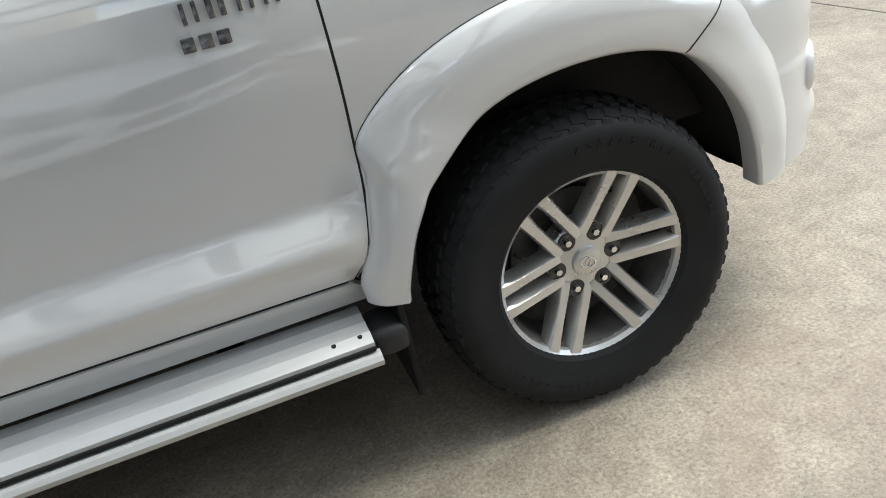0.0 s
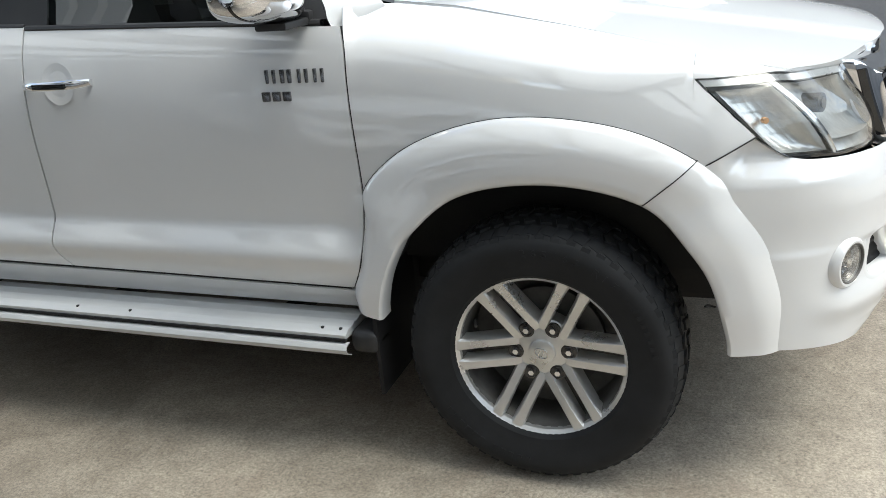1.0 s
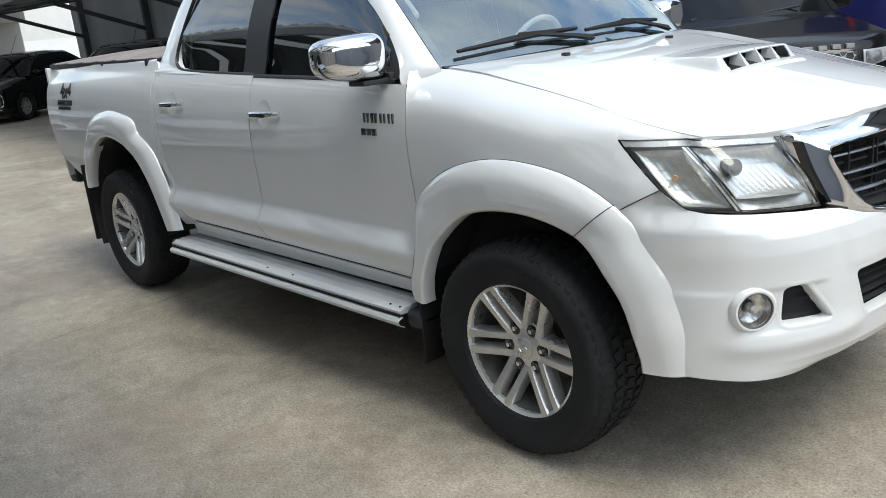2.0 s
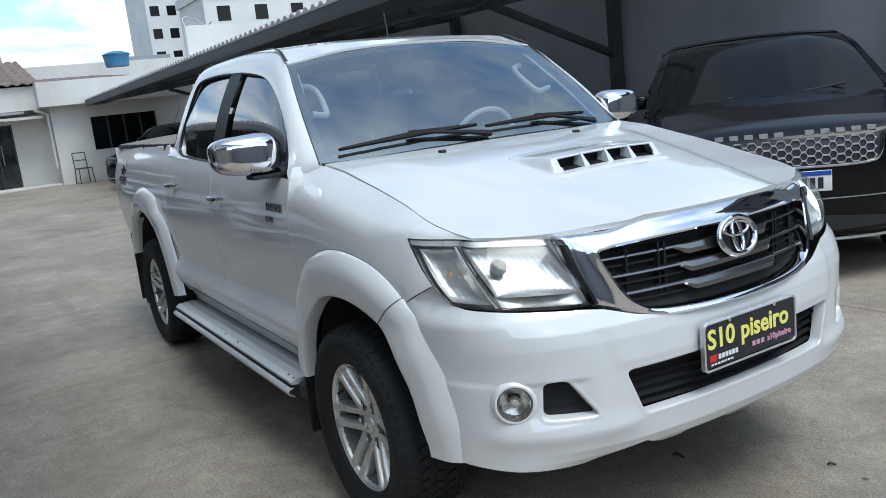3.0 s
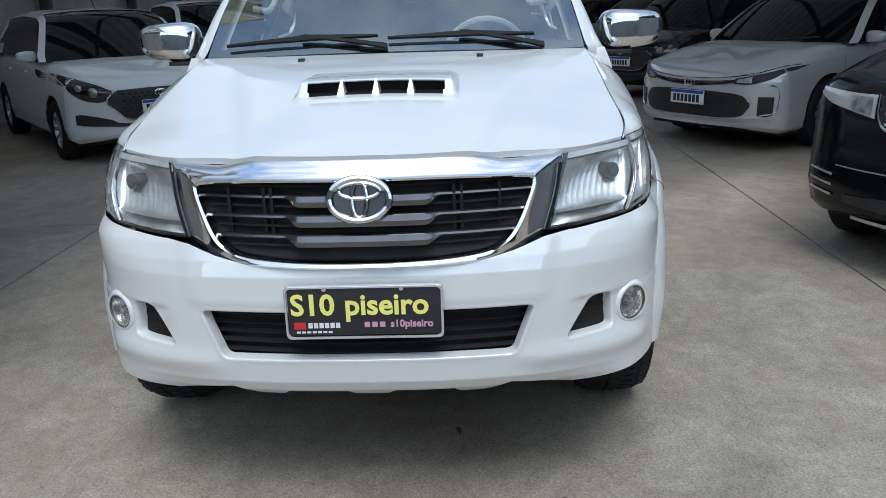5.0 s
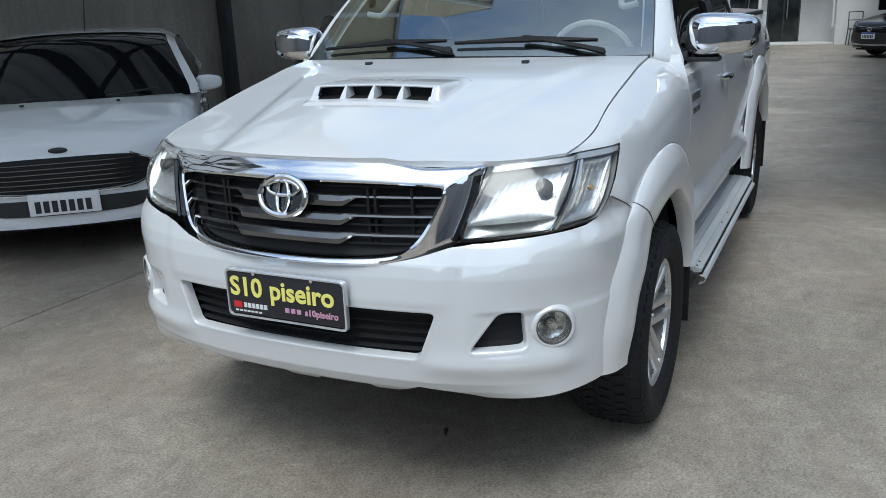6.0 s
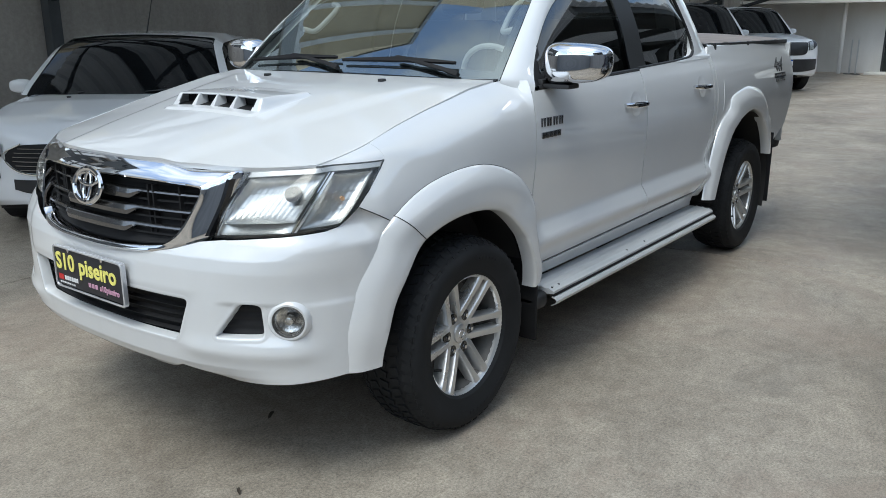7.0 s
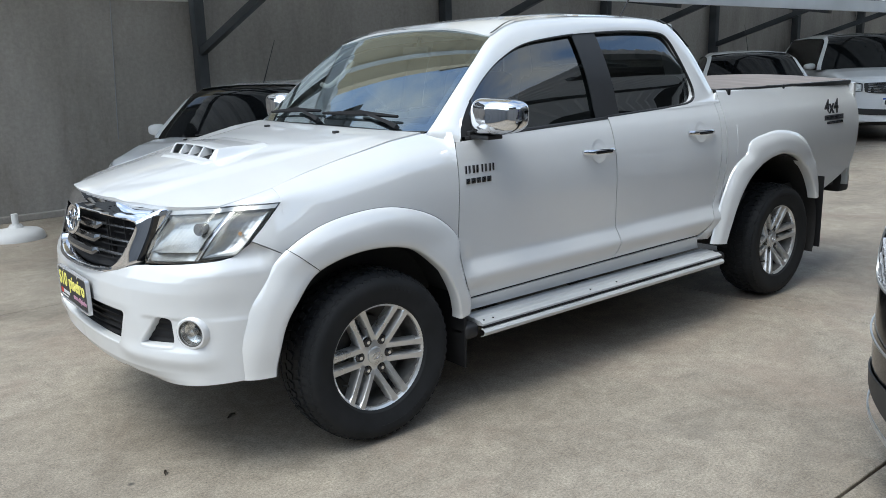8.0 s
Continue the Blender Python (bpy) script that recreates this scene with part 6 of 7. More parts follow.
for b in (block(0.50, 0.72, -0.50, 0.50, 0.50, 0.98), block(-2.38, -0.46, -0.80, -0.76, 0.5, 1.2), block(-2.38, -0.46, 0.76, 0.80, 0.5, 1.2), block(-0.50, 0.45, -0.66, -0.60, 0.55, 1.03), block(-0.50, 0.45, 0.60, 0.66, 0.55, 1.03), block(-4.08, -2.47, -0.77, 0.77, 1.28, 1.31)):
    part("inner_panel", b, UNDER, truck)
dash = part("dashboard", join(grid(lambda u, v: Vector((-0.44 - 0.42 * v, (u - 0.5) * 1.42, 1.20 + 0.035 * math.sin(math.pi * v) + 0.02 * math.exp(-((u - 0.75) / 0.1) ** 2) * v)), 24, 10), block(-0.92, -0.86, -0.70, 0.70, 0.72, 1.20, 0.03)), TRIM_GREY, truck, "pale grey dashboard")
sw = []
for k in range(33):
    a = 2 * math.pi * k / 32
    c = Vector((0, 0.185 * math.cos(a), 0.185 * math.sin(a)))
    sw.append([c * (1 + 0.07 * math.cos(b)) + Vector((0.013 * math.sin(b), 0, 0)) for b in np.linspace(0, 2 * math.pi, 9)])
spokes = [block(-0.01, 0.01, -0.18, 0.18, -0.025, 0.02), block(-0.015, 0.03, -0.07, 0.07, -0.06, 0.05, 0.015), block(-0.01, 0.01, -0.02, 0.02, -0.18, 0.0)]
part("steering_wheel", moved(join(loft(sw), *spokes), pose(-0.95, 0.37, 1.20, 0, 24, 0)), TRIM_GREY, truck)


def seat(x, y, w):
    s = part("seat", join(block(x - 0.28, x + 0.26, y - w, y + w, 0.78, 0.92, 0.05)), SEAT, truck, "dark leather seat")
    part("backrest", moved(block(-0.06, 0.06, -w, w, 0, 0.62, 0.045), pose(x - 0.28, y, 0.88, 0, -14, 0)), SEAT, s)
    for dy in ((0,) if w < 0.4 else (-0.4, 0.4)):
        part("headrest", moved(block(-0.045, 0.045, -0.13, 0.13, 0.66, 0.84, 0.04), pose(x - 0.28, y + dy, 0.88, 0, -14, 0)), SEAT, s)


seat(-1.25, 0.37, 0.26)
seat(-1.25, -0.37, 0.26)
seat(-1.95, 0.0, 0.66)
loop = curve([(-0.70, 0.618, 1.440), (-0.705, 0.560, 1.430), (-0.735, 0.543, 1.448), (-0.80, 0.530, 1.500), (-0.845, 0.530, 1.535), (-0.870, 0.545, 1.552), (-0.885, 0.590, 1.562)], 30)
tube = []
for k, q in enumerate(loop):
    d = (loop[min(30, k + 1)] - loop[max(0, k - 1)]).normalized()
    a = d.cross(Vector((0.5, 0.3, 0.8))).normalized()
    b = d.cross(a)
    tube.append([q + (a * math.cos(w) + b * math.sin(w)) * 0.013 for w in np.linspace(0, 2 * math.pi, 11)[:-1]])
both("grab_handle", loft(tube, closed=True, caps=True), TRIM_GREY, truck, "pale grab handle on the pillar")
both("pillar_lining", loft([[Vector((q[0] - 0.03, q[1] - d, q[2] - 0.02)) for d in (0.005, 0.055)] for q in paired(c_out3[1:7], 20)]), TRIM_GREY, truck)
part("headliner", grid(lambda u, v: Vector((-1.0 - 1.2 * v, (u - 0.5) * 1.16, 1.69 + 0.03 * math.sin(math.pi * u))), 6, 6), TRIM_GREY, truck)
part("inner_mirror", join(block(-0.93, -0.905, -0.11, 0.11, 1.565, 1.625, 0.01), rod((-0.92, 0, 1.62), (-0.945, 0, 1.675), 0.01)), PLASTIC, truck)
part("aerial", rod((-1.98, 0.47, 1.765), (-2.10, 0.52, 1.99), 0.005, 8, 0.003), PLASTIC, truck, "short black roof aerial")
part("roof_lamp", block(-2.24, -2.17, -0.16, 0.16, 1.755, 1.785, 0.012), PRINT_RED, truck)

# ---- the other cars ----
CAR_TYRE = weld(revolve([(0.19, 0.085), (0.21, 0.1), (0.26, 0.105), (0.29, 0.1), (0.305, 0.085), (0.31, 0.0), (0.305, -0.085), (0.29, -0.1), (0.21, -0.1)], 40))
CAR_RIM = join(weld(revolve([(0.195, -0.05), (0.195, 0.07), (0.21, 0.092), (0.215, 0.088)], 40)), weld(revolve([(0.0, 0.07), (0.04, 0.068), (0.055, 0.05), (0.055, 0.0)], 20)), *[moved(loft([[Vector((r, y, -w)), Vector((r, y, w)), Vector((r, y - 0.03, w)), Vector((r, y - 0.03, -w))] for r, w, y in ((0.03, 0.022, 0.062), (0.12, 0.018, 0.072), (0.205, 0.028, 0.082))], closed=True, caps=True), Matrix.Rotation(radians(36 * k), 4, "Y")) for k in range(10)])
CAR_WELL = weld(revolve([(0.20, -0.06), (0.19, 0.01), (0.0, 0.0)], 32))


class Shape:
    """The outer form of a car, nose at x = 0, driving towards +x."""

    def __init__(self, L, W, H, hood, cowl, xw, xr, xb, xt, deck, clear, nose_depth=0.30):
        self.L, self.W, self.H, self.hood, self.cowl, self.xw, self.xr, self.xb, self.xt, self.deck, self.clear, self.nd = L, W, H, hood, cowl, xw, xr, xb, xt, deck, clear, nose_depth

    def half(self, x):
        h = self.W / 2
        if x > -self.nd:
            h *= max(0.0, -x / self.nd) ** (1 / 3.0)
        back = self.L + x
        if back < 0.35:
            h *= 0.80 + 0.20 * (max(0.0, back) / 0.35) ** 0.5
        return h * (0.985 + 0.015 * math.sin(math.pi * min(1, -x / self.L)))

    def top(self, x):
        s = self
        return float(np.interp(-x, [0, 0.015, 0.05, 0.13, 0.30, 0.6 * -s.xw + 0.1, -s.xw, -s.xb, -s.xt, s.L - 0.12, s.L - 0.02, s.L], [s.hood - 0.26, s.hood - 0.17, s.hood - 0.09, s.hood - 0.035, s.hood + 0.01, (s.hood + s.cowl) / 2 + 0.03, s.cowl, s.cowl + 0.06, s.deck, s.deck - 0.02, s.deck - 0.12, s.deck - 0.3]))

    def front(self, y, z):
        """x of the nose at a width and height: where the cross section first holds the point."""
        lo, hi = 0.0, -1.3
        for _ in range(14):
            x = (lo + hi) / 2
            zb = self.clear + 0.06 * step(0.35, 0.0, -x)
            g = (z - zb) / (self.top(x) - zb)
            if g < 1.016 and abs(y) < self.half(x) * float(np.interp(g, SECTION_G, SECTION_F)):
                hi = x
            else:
                lo = x
        return lo


SECTION = ((0.55, 0.0), (0.90, 0.0), (0.97, 0.06), (1.0, 0.22), (0.995, 0.42), (0.985, 0.62), (0.975, 0.76), (0.955, 0.86), (0.91, 0.94), (0.82, 0.985), (0.6, 1.0), (0.3, 1.012), (0.0, 1.016))
SECTION_F, SECTION_G = [q[0] for q in SECTION[1:]], [q[1] for q in SECTION[1:]]


def car_body(s, wheels, r):
    """The lower body as a skin of cross sections, drawn in round the wheels; returns it with the arch linings marked."""
    xs = sorted({0.0, -0.004, -0.015, -0.03, -0.05, -0.08, -0.12, -0.16, -0.2, -0.25, *[float(-k) for k in np.arange(0.3, s.L - 0.1, 0.034)], -s.L + 0.1, -s.L + 0.04, -s.L}, reverse=True)
    run = []
    for k, (a, b) in enumerate(zip(SECTION, SECTION[1:])):
        n = 5 if 1 <= k <= 6 else 2
        run += [(a[0] + (b[0] - a[0]) * i / n, a[1] + (b[1] - a[1]) * i / n) for i in range(n)]
    run.append(SECTION[-1])
    arch = r * 1.12 + 0.012
    rows, drawn = [], set()
    width = 2 * len(run) - 1
    for k, x in enumerate(xs):
        w, zt, zb = s.half(x), s.top(x), s.clear + 0.06 * step(0.35, 0.0, -x) + 0.12 * step(s.L - 0.5, s.L, -x)
        half = []
        for i, (f, g) in enumerate(run):
            p = Vector((x, w * f, zb + (zt - zb) * g))
            for xw in wheels:
                d = Vector((p.x - xw, p.z - r))
                if f < 0.85 or d.length > arch + 0.018 or d.length < 1e-6:
                    continue
                if d.length > arch - 0.018:
                    d = d.normalized() * arch
                    p = Vector((xw + d[0], p.y, r + d[1]))
                else:
                    p.y = min(p.y, s.W / 2 - 0.27)
                    drawn.update((k * width + i, k * width + width - 1 - i))
            half.append(p)
        rows.append(half + [Vector((p.x, -p.y, p.z)) for p in half[-2::-1]])
    bm = loft(rows)
    bm.verts.index_update()
    for q in bm.faces:
        q.material_index = int(any(v.index in drawn for v in q.verts))
    return bm


def cabin(s, grow=0.0):
    rows = []
    for x in np.linspace(s.xw + 0.02, s.xt, 34):
        x = float(x)
        z = float(np.interp(-x, [-s.xw - 0.02, -s.xr - 0.12, -s.xr + 0.1, (-s.xr - s.xb) / 2, -s.xb, -s.xt], [s.cowl - 0.01, s.H - 0.075, s.H - 0.025, s.H, s.H - 0.03, s.deck - 0.01]))
        b = min(z - 0.005, s.cowl + 0.02)
        wb = s.W / 2 * 0.93
        wt = wb - 0.40 * max(0.0, z - b)
        f = (z - b) / max(0.01, s.H - b)
        bow = 0.26 * min(1.0, max(0.0, (x - (s.xr - 0.7)) / (s.xw - s.xr + 0.7)))
        row = [(wb + grow, b), (wb + (wt - wb) * 0.5 + grow + 0.016, b + (z - b) * 0.5), (wt + 0.03 + grow, z - 0.055 * f), (wt - 0.05, z - 0.008 + grow), (wt * 0.5, z + 0.014 + grow), (0, z + 0.022 + grow)]
        rows.append([Vector((x + (0.10 - (y / wb) ** 2) * bow, y, h)) for y, h in row])
    return [r + [Vector((p.x, -p.y, p.z)) for p in r[-2::-1]] for r in rows]


def stations(s, pts, m, parent, name, d=0.006, n=20, both_sides=False, label=""):
    """A strip on the nose: rows of (y, top, bottom), smooth between."""
    q = paired(pts, n + 12)
    d += 0.004
    for sg in ((1, -1) if both_sides else (1,)):
        bm = loft([[Vector((s.front(p[0], z) + d, sg * p[0], z)) for z in (p[2] + (p[1] - p[2]) * k / 9 for k in range(10))] for p in q])
        part(name, thick(bm, 0.006, core=(-2, 0, 0.5)), m, parent, label)


def car_mirror(u, v, sg):
    """A rounded box that tapers outwards, flat behind."""
    a, b = 2 * math.pi * u, math.pi * (v - 0.5)
    soft = lambda c, p: math.copysign(abs(c) ** p, c)
    r = soft(math.cos(b), 0.4)
    y, z = 0.098 * r * soft(math.cos(a), 0.6), 0.058 * r * soft(math.sin(a), 0.6)
    x = 0.05 * soft(math.sin(b), 0.8) if b > 0 else 0.02 * math.sin(b)
    return Vector((x - 0.35 * max(0.0, sg * y), y, z * (1 - 2.2 * max(0.0, sg * y))))


def car(name, label, s, paint, where, wheel_x, wheel_r, face, group="parked cars", roof_paint=None, aerial=True):
    c = thing(name, label, "car", group, pose(*where))
    part("body", car_body(s, wheel_x, wheel_r), [paint, UNDER], c, "", True, 50)
    rows = cabin(s)
    part("glasshouse", loft(rows), GLASS_DARK, c, "dark tinted windows", True, 50)
    up = cabin(s, 0.006)
    lo, hi = [i for i, r in enumerate(up) if r[5].x < s.xr + 0.02][0], [i for i, r in enumerate(up) if r[5].x > s.xb - 0.02][-1]
    part("roof", loft([r[2:9] for r in up[lo : hi + 1]]), roof_paint or paint, c)
    for k in (0, 1):
        a = [r[2 + 6 * k] if k else r[2] for r in up[: lo + 1]]
        b = [(r[3] if not k else r[7]) for r in up[: lo + 1]]
        part("pillar", loft([[p, p.lerp(q, 0.75)] for p, q in zip(a, b)]), paint, c)
        a = [r[8] if k else r[2] for r in up[hi:]]
        b = [r[10] if k else r[0] for r in up[hi:]]
        part("pillar", loft([[p, p.lerp(q, 0.98)] for p, q in zip(a, b)]), paint, c)
    for x in wheel_x:
        for sg in (1, -1):
            y = sg * (s.W / 2 - 0.112)
            w = part("wheel", CAR_TYRE.copy(), RUBBER, c)
            k = wheel_r / 0.31
            w.matrix_basis = pose(x, y, wheel_r, 0, 0, 0 if sg > 0 else 180) @ Matrix.Diagonal((k, 1, k, 1))
            part("rim", CAR_RIM.copy(), ALLOY, w)
            part("barrel", CAR_WELL.copy(), ALLOY_DARK, w)
    part("floor_pan", block(-s.L + 0.4, -0.35, -s.W / 2 + 0.12, s.W / 2 - 0.12, s.clear - 0.03, s.clear + 0.1), UNDER, c)
    for sg in (1, -1):
        x, y, z = s.xw - 0.42, sg * (s.W / 2 + 0.045), s.cowl + 0.045
        m = part("door_mirror", moved(weld(grid(lambda u, v: car_mirror(u, v, sg), 24, 12)), pose(x, y, z)), paint, c)
        part("stalk", block(x - 0.03, x + 0.02, min(y, sg * (s.W / 2 - 0.1)), max(y, sg * (s.W / 2 - 0.1)), z - 0.06, z - 0.03, 0.008), PLASTIC, m)
        for xx in ((s.xw + s.xb) / 2 + 0.2, (s.xw + s.xb) / 2 - 0.65):
            part("door_handle", block(xx - 0.09, xx + 0.09, sg * s.half(xx) * 0.985 - 0.012, sg * s.half(xx) * 0.985 + 0.014, s.cowl - 0.14, s.cowl - 0.115, 0.006), paint, c)
        for xx in (s.xw - 0.08, (s.xw + s.xb) / 2 - 0.2):
            part("door_gap", loft([[Vector((xx + dx, sg * (s.half(xx) * f + 0.0015), s.clear + (s.top(xx) - s.clear) * g)) for f, g in ((1.0, 0.22), (0.995, 0.42), (0.985, 0.62), (0.975, 0.76), (0.955, 0.86))] for dx in (-0.003, 0.003)]), PRINT_DARK, c)
    # wipers, bonnet gap
    for y in (-0.3, 0.2):
        part("wiper", rod((s.xw - 0.02, y, s.cowl + 0.02), (s.xw - 0.10, y + 0.35, s.cowl + 0.05), 0.008, 6), PLASTIC, c)
    if aerial:
        part("aerial", rod((s.xr - 0.25, 0, s.H), (s.xr - 0.62, 0, s.H + 0.42), 0.006, 6, 0.003), PLASTIC, c)
    face(c, s, paint)
    return c


def plate_on(c, s, y, z, blue, w=0.2, x=None):
    x = s.front(y, z) + 0.026 if x is None else x
    p = part("number_plate", block(x - 0.008, x + 0.006, y - w, y + w, z - 0.065, z + 0.065, 0.004), PRINT_WHITE, c, "white number plate with plain dark bars")
    if blue:
        part("plate_band", block(x + 0.004, x + 0.0085, y - w + 0.004, y + w - 0.004, z + 0.034, z + 0.062), PRINT_BLUE, p)
    part("plate_bars", join(*[block(x + 0.004, x + 0.0085, y - 0.165 + 0.047 * k, y - 0.165 + 0.047 * k + 0.032, z - 0.048, z + 0.022) for k in range(7)]), PRINT_DARK, p)


def lamp_on(s, c, pts, label="clear headlamp", clear=False):
    stations(s, pts, LAMP_SILVER if clear else PRINT_DARK, c, "headlamp", 0.004, 18, True, label)
    core = [(y + (0.02 if i == 0 else -0.02 if i == len(pts) - 1 else 0), t - 0.012, b + 0.012) for i, (y, t, b) in enumerate(pts)]
    inner = [core[0], *core[1 : max(2, len(core) * 2 // 3)]]
    stations(s, inner, REFLECTOR, c, "lamp_reflector", 0.011, 14, True)


def oval_on(s, c, z, ry, rz, m=CHROME):
    part("emblem", moved(join(oval(ry, rz, 0.006, 0), oval(ry * 0.35, rz * 0.8, 0.005, 0)), Matrix.Translation((s.front(0, z) + 0.014, 0, z))), m, c)


def outline_on(s, c, pts, m=CHROME, r=0.008):
    q = curve(pts, 60)
    rings = []
    for p in q:
        o = Vector((s.front(p[0], p[1]) + 0.012, p[0], p[1]))
        rings.append([o + Vector((r * math.sin(a), 0, r * math.cos(a))) for a in np.linspace(0, 2 * math.pi, 7)])
    part("grille_edge", loft(rings), m, c)


def face_hex(c, s, paint):
    k = s.hood - 0.80
    stations(s, [(-0.50, 0.57 + k, 0.55 + k), (-0.42, 0.66 + k, 0.47 + k), (-0.32, 0.672 + k, 0.40 + k), (0, 0.678 + k, 0.39 + k), (0.32, 0.672 + k, 0.40 + k), (0.42, 0.66 + k, 0.47 + k), (0.50, 0.57 + k, 0.55 + k)], PLASTIC, c, "grille", 0.006, 36)
    for r in range(7):
        z = 0.43 + k + 0.034 * r
        for y in np.arange(-0.36 + 0.03 * (r % 2), 0.37, 0.06):
            part("grille_stud", block(s.front(float(y), z) + 0.008, s.front(float(y), z) + 0.02, float(y) - 0.013, float(y) + 0.013, z - 0.006, z + 0.006), GRILLE_GREY, c)
    outline_on(s, c, [(-0.43, 0.665 + k), (-0.515, 0.565 + k), (-0.42, 0.46 + k), (-0.32, 0.39 + k), (0, 0.38 + k), (0.32, 0.39 + k), (0.42, 0.46 + k), (0.515, 0.565 + k), (0.43, 0.665 + k)])
    stations(s, [(0.45, 0.665 + k, 0.60 + k), (0.56, 0.725 + k, 0.565 + k), (0.68, 0.775 + k, 0.585 + k), (0.77, 0.815 + k, 0.65 + k), (0.82, 0.84 + k, 0.745 + k), (0.845, 0.855 + k, 0.80 + k)], GLOSS_BLACK, c, "headlamp", 0.004, 22, True, "black headlamp with bright bowl")
    for sg in (1, -1):
        for y0, z0, r in ((0.61, 0.655, 0.048), (0.715, 0.70, 0.036)):
            part("lamp_reflector", moved(weld(revolve([(0.0, -0.004), (r * 0.35, 0.004), (r * 0.4, 0.016), (r * 0.8, 0.008), (r, 0.0)], 28)), Matrix.Translation((s.front(y0, z0 + k) + 0.010, sg * y0, z0 + k)) @ pose(0, 0, 0, 0, 0, -90 + sg * 38)), REFLECTOR, c)
    stations(s, [(-0.77, 0.45 + k, 0.36 + k), (-0.70, 0.45 + k, 0.345 + k), (-0.5, 0.40 + k, 0.33 + k), (-0.38, 0.355 + k, 0.322 + k), (0, 0.345 + k, 0.315 + k), (0.38, 0.355 + k, 0.322 + k), (0.5, 0.40 + k, 0.33 + k), (0.70, 0.45 + k, 0.345 + k), (0.77, 0.45 + k, 0.36 + k)], PLASTIC, c, "intake", 0.006, 30)
    plate_on(c, s, 0, 0.50 + k, True)
    oval_on(s, c, 0.625 + k, 0.055, 0.030)


def face_split(c, s, paint):
    stations(s, [(-0.46, 0.735, 0.71), (-0.3, 0.735, 0.695), (0, 0.735, 0.69), (0.3, 0.735, 0.695), (0.46, 0.735, 0.71)], PLASTIC, c, "grille", 0.006, 24)
    stations(s, [(-0.44, 0.65, 0.60), (-0.36, 0.66, 0.545), (0, 0.665, 0.535), (0.36, 0.66, 0.545), (0.44, 0.65, 0.60)], PLASTIC, c, "grille", 0.006, 24)
    stations(s, [(-0.08, 0.69, 0.675), (0, 0.695, 0.67), (0.08, 0.69, 0.675)], CHROME, c, "emblem", 0.014, 6)
    stations(s, [(0.49, 0.74, 0.66), (0.58, 0.77, 0.61), (0.68, 0.81, 0.62), (0.77, 0.85, 0.69), (0.83, 0.89, 0.80)], GLOSS_BLACK, c, "headlamp", 0.004, 22, True, "dark headlamp with round lens")
    for sg in (1, -1):
        y = sg * 0.62
        part("lamp_lens", moved(weld(revolve([(0.0, 0.006), (0.03, 0.012), (0.036, 0.022), (0.06, 0.018), (0.07, 0.0)], 24)), Matrix.Translation((s.front(0.62, 0.69) + 0.008, y, 0.69)) @ pose(0, 0, 0, 0, 0, -90)), REFLECTOR, c)
    stations(s, [(0.40, 0.44, 0.36), (0.56, 0.46, 0.33), (0.70, 0.47, 0.34), (0.78, 0.46, 0.38)], PLASTIC, c, "intake", 0.006, 12, True)
    plate_on(c, s, 0, 0.43, True)


def face_trapeze(c, s, paint):
    stations(s, [(-0.53, 0.60, 0.555), (-0.40, 0.665, 0.485), (0, 0.675, 0.47), (0.40, 0.665, 0.485), (0.53, 0.60, 0.555)], MATT_BLACK, c, "grille", 0.006, 30)
    for k in range(6):
        z, w = 0.495 + 0.029 * k, 0.40 + 0.07 * math.sin(math.pi * (k + 0.5) / 6)
        part("grille_bar", thick(grid(lambda u, v: Vector((s.front((2 * u - 1) * w, z) + 0.018, (2 * u - 1) * w, z + 0.006 * v)), 20, 1), 0.006, core=(-2, 0, 0.5)), GRILLE_GREY, c)
    outline_on(s, c, [(-0.40, 0.673), (-0.545, 0.59), (-0.41, 0.477), (0, 0.462), (0.41, 0.477), (0.545, 0.59), (0.40, 0.673)], CHROME, 0.006)
    stations(s, [(0.555, 0.665, 0.595), (0.63, 0.72, 0.585), (0.70, 0.755, 0.605), (0.76, 0.775, 0.645), (0.80, 0.785, 0.685), (0.83, 0.79, 0.73)], LAMP_SILVER, c, "headlamp", 0.016, 22, True, "large clear headlamp")
    stations(s, [(0.59, 0.675, 0.61), (0.64, 0.70, 0.605), (0.70, 0.73, 0.625), (0.74, 0.745, 0.66)], REFLECTOR, c, "lamp_reflector", 0.024, 14, True)
    stations(s, [(0.555, 0.60, 0.586), (0.63, 0.592, 0.576), (0.70, 0.612, 0.596), (0.76, 0.652, 0.636), (0.80, 0.692, 0.676), (0.83, 0.735, 0.72)], GLOSS_BLACK, c, "lamp_edge", 0.024, 22, True)
    stations(s, [(-0.48, 0.43, 0.36), (-0.3, 0.43, 0.335), (0.3, 0.43, 0.335), (0.48, 0.43, 0.36)], PLASTIC, c, "intake", 0.006, 20)
    stations(s, [(0.60, 0.47, 0.43), (0.70, 0.50, 0.385), (0.78, 0.47, 0.40)], PLASTIC, c, "intake", 0.006, 12, True)
    plate_on(c, s, 0, 0.405, False)
    part("emblem", moved(weld(grid(lambda u, v: Vector((0.006 * (1 - v * v), 0.055 * v * math.cos(2 * math.pi * u), 0.018 * v * math.sin(2 * math.pi * u))), 24, 4)), Matrix.Translation((s.front(0, 0.715) + 0.012, 0, 0.715))), PRINT_DARK, c)
    for y in (-0.30, 0.30):
        part("washer_nozzle", block(-0.74, -0.715, y - 0.012, y + 0.012, s.top(-0.73) + 0.012, s.top(-0.73) + 0.024), PLASTIC, c)


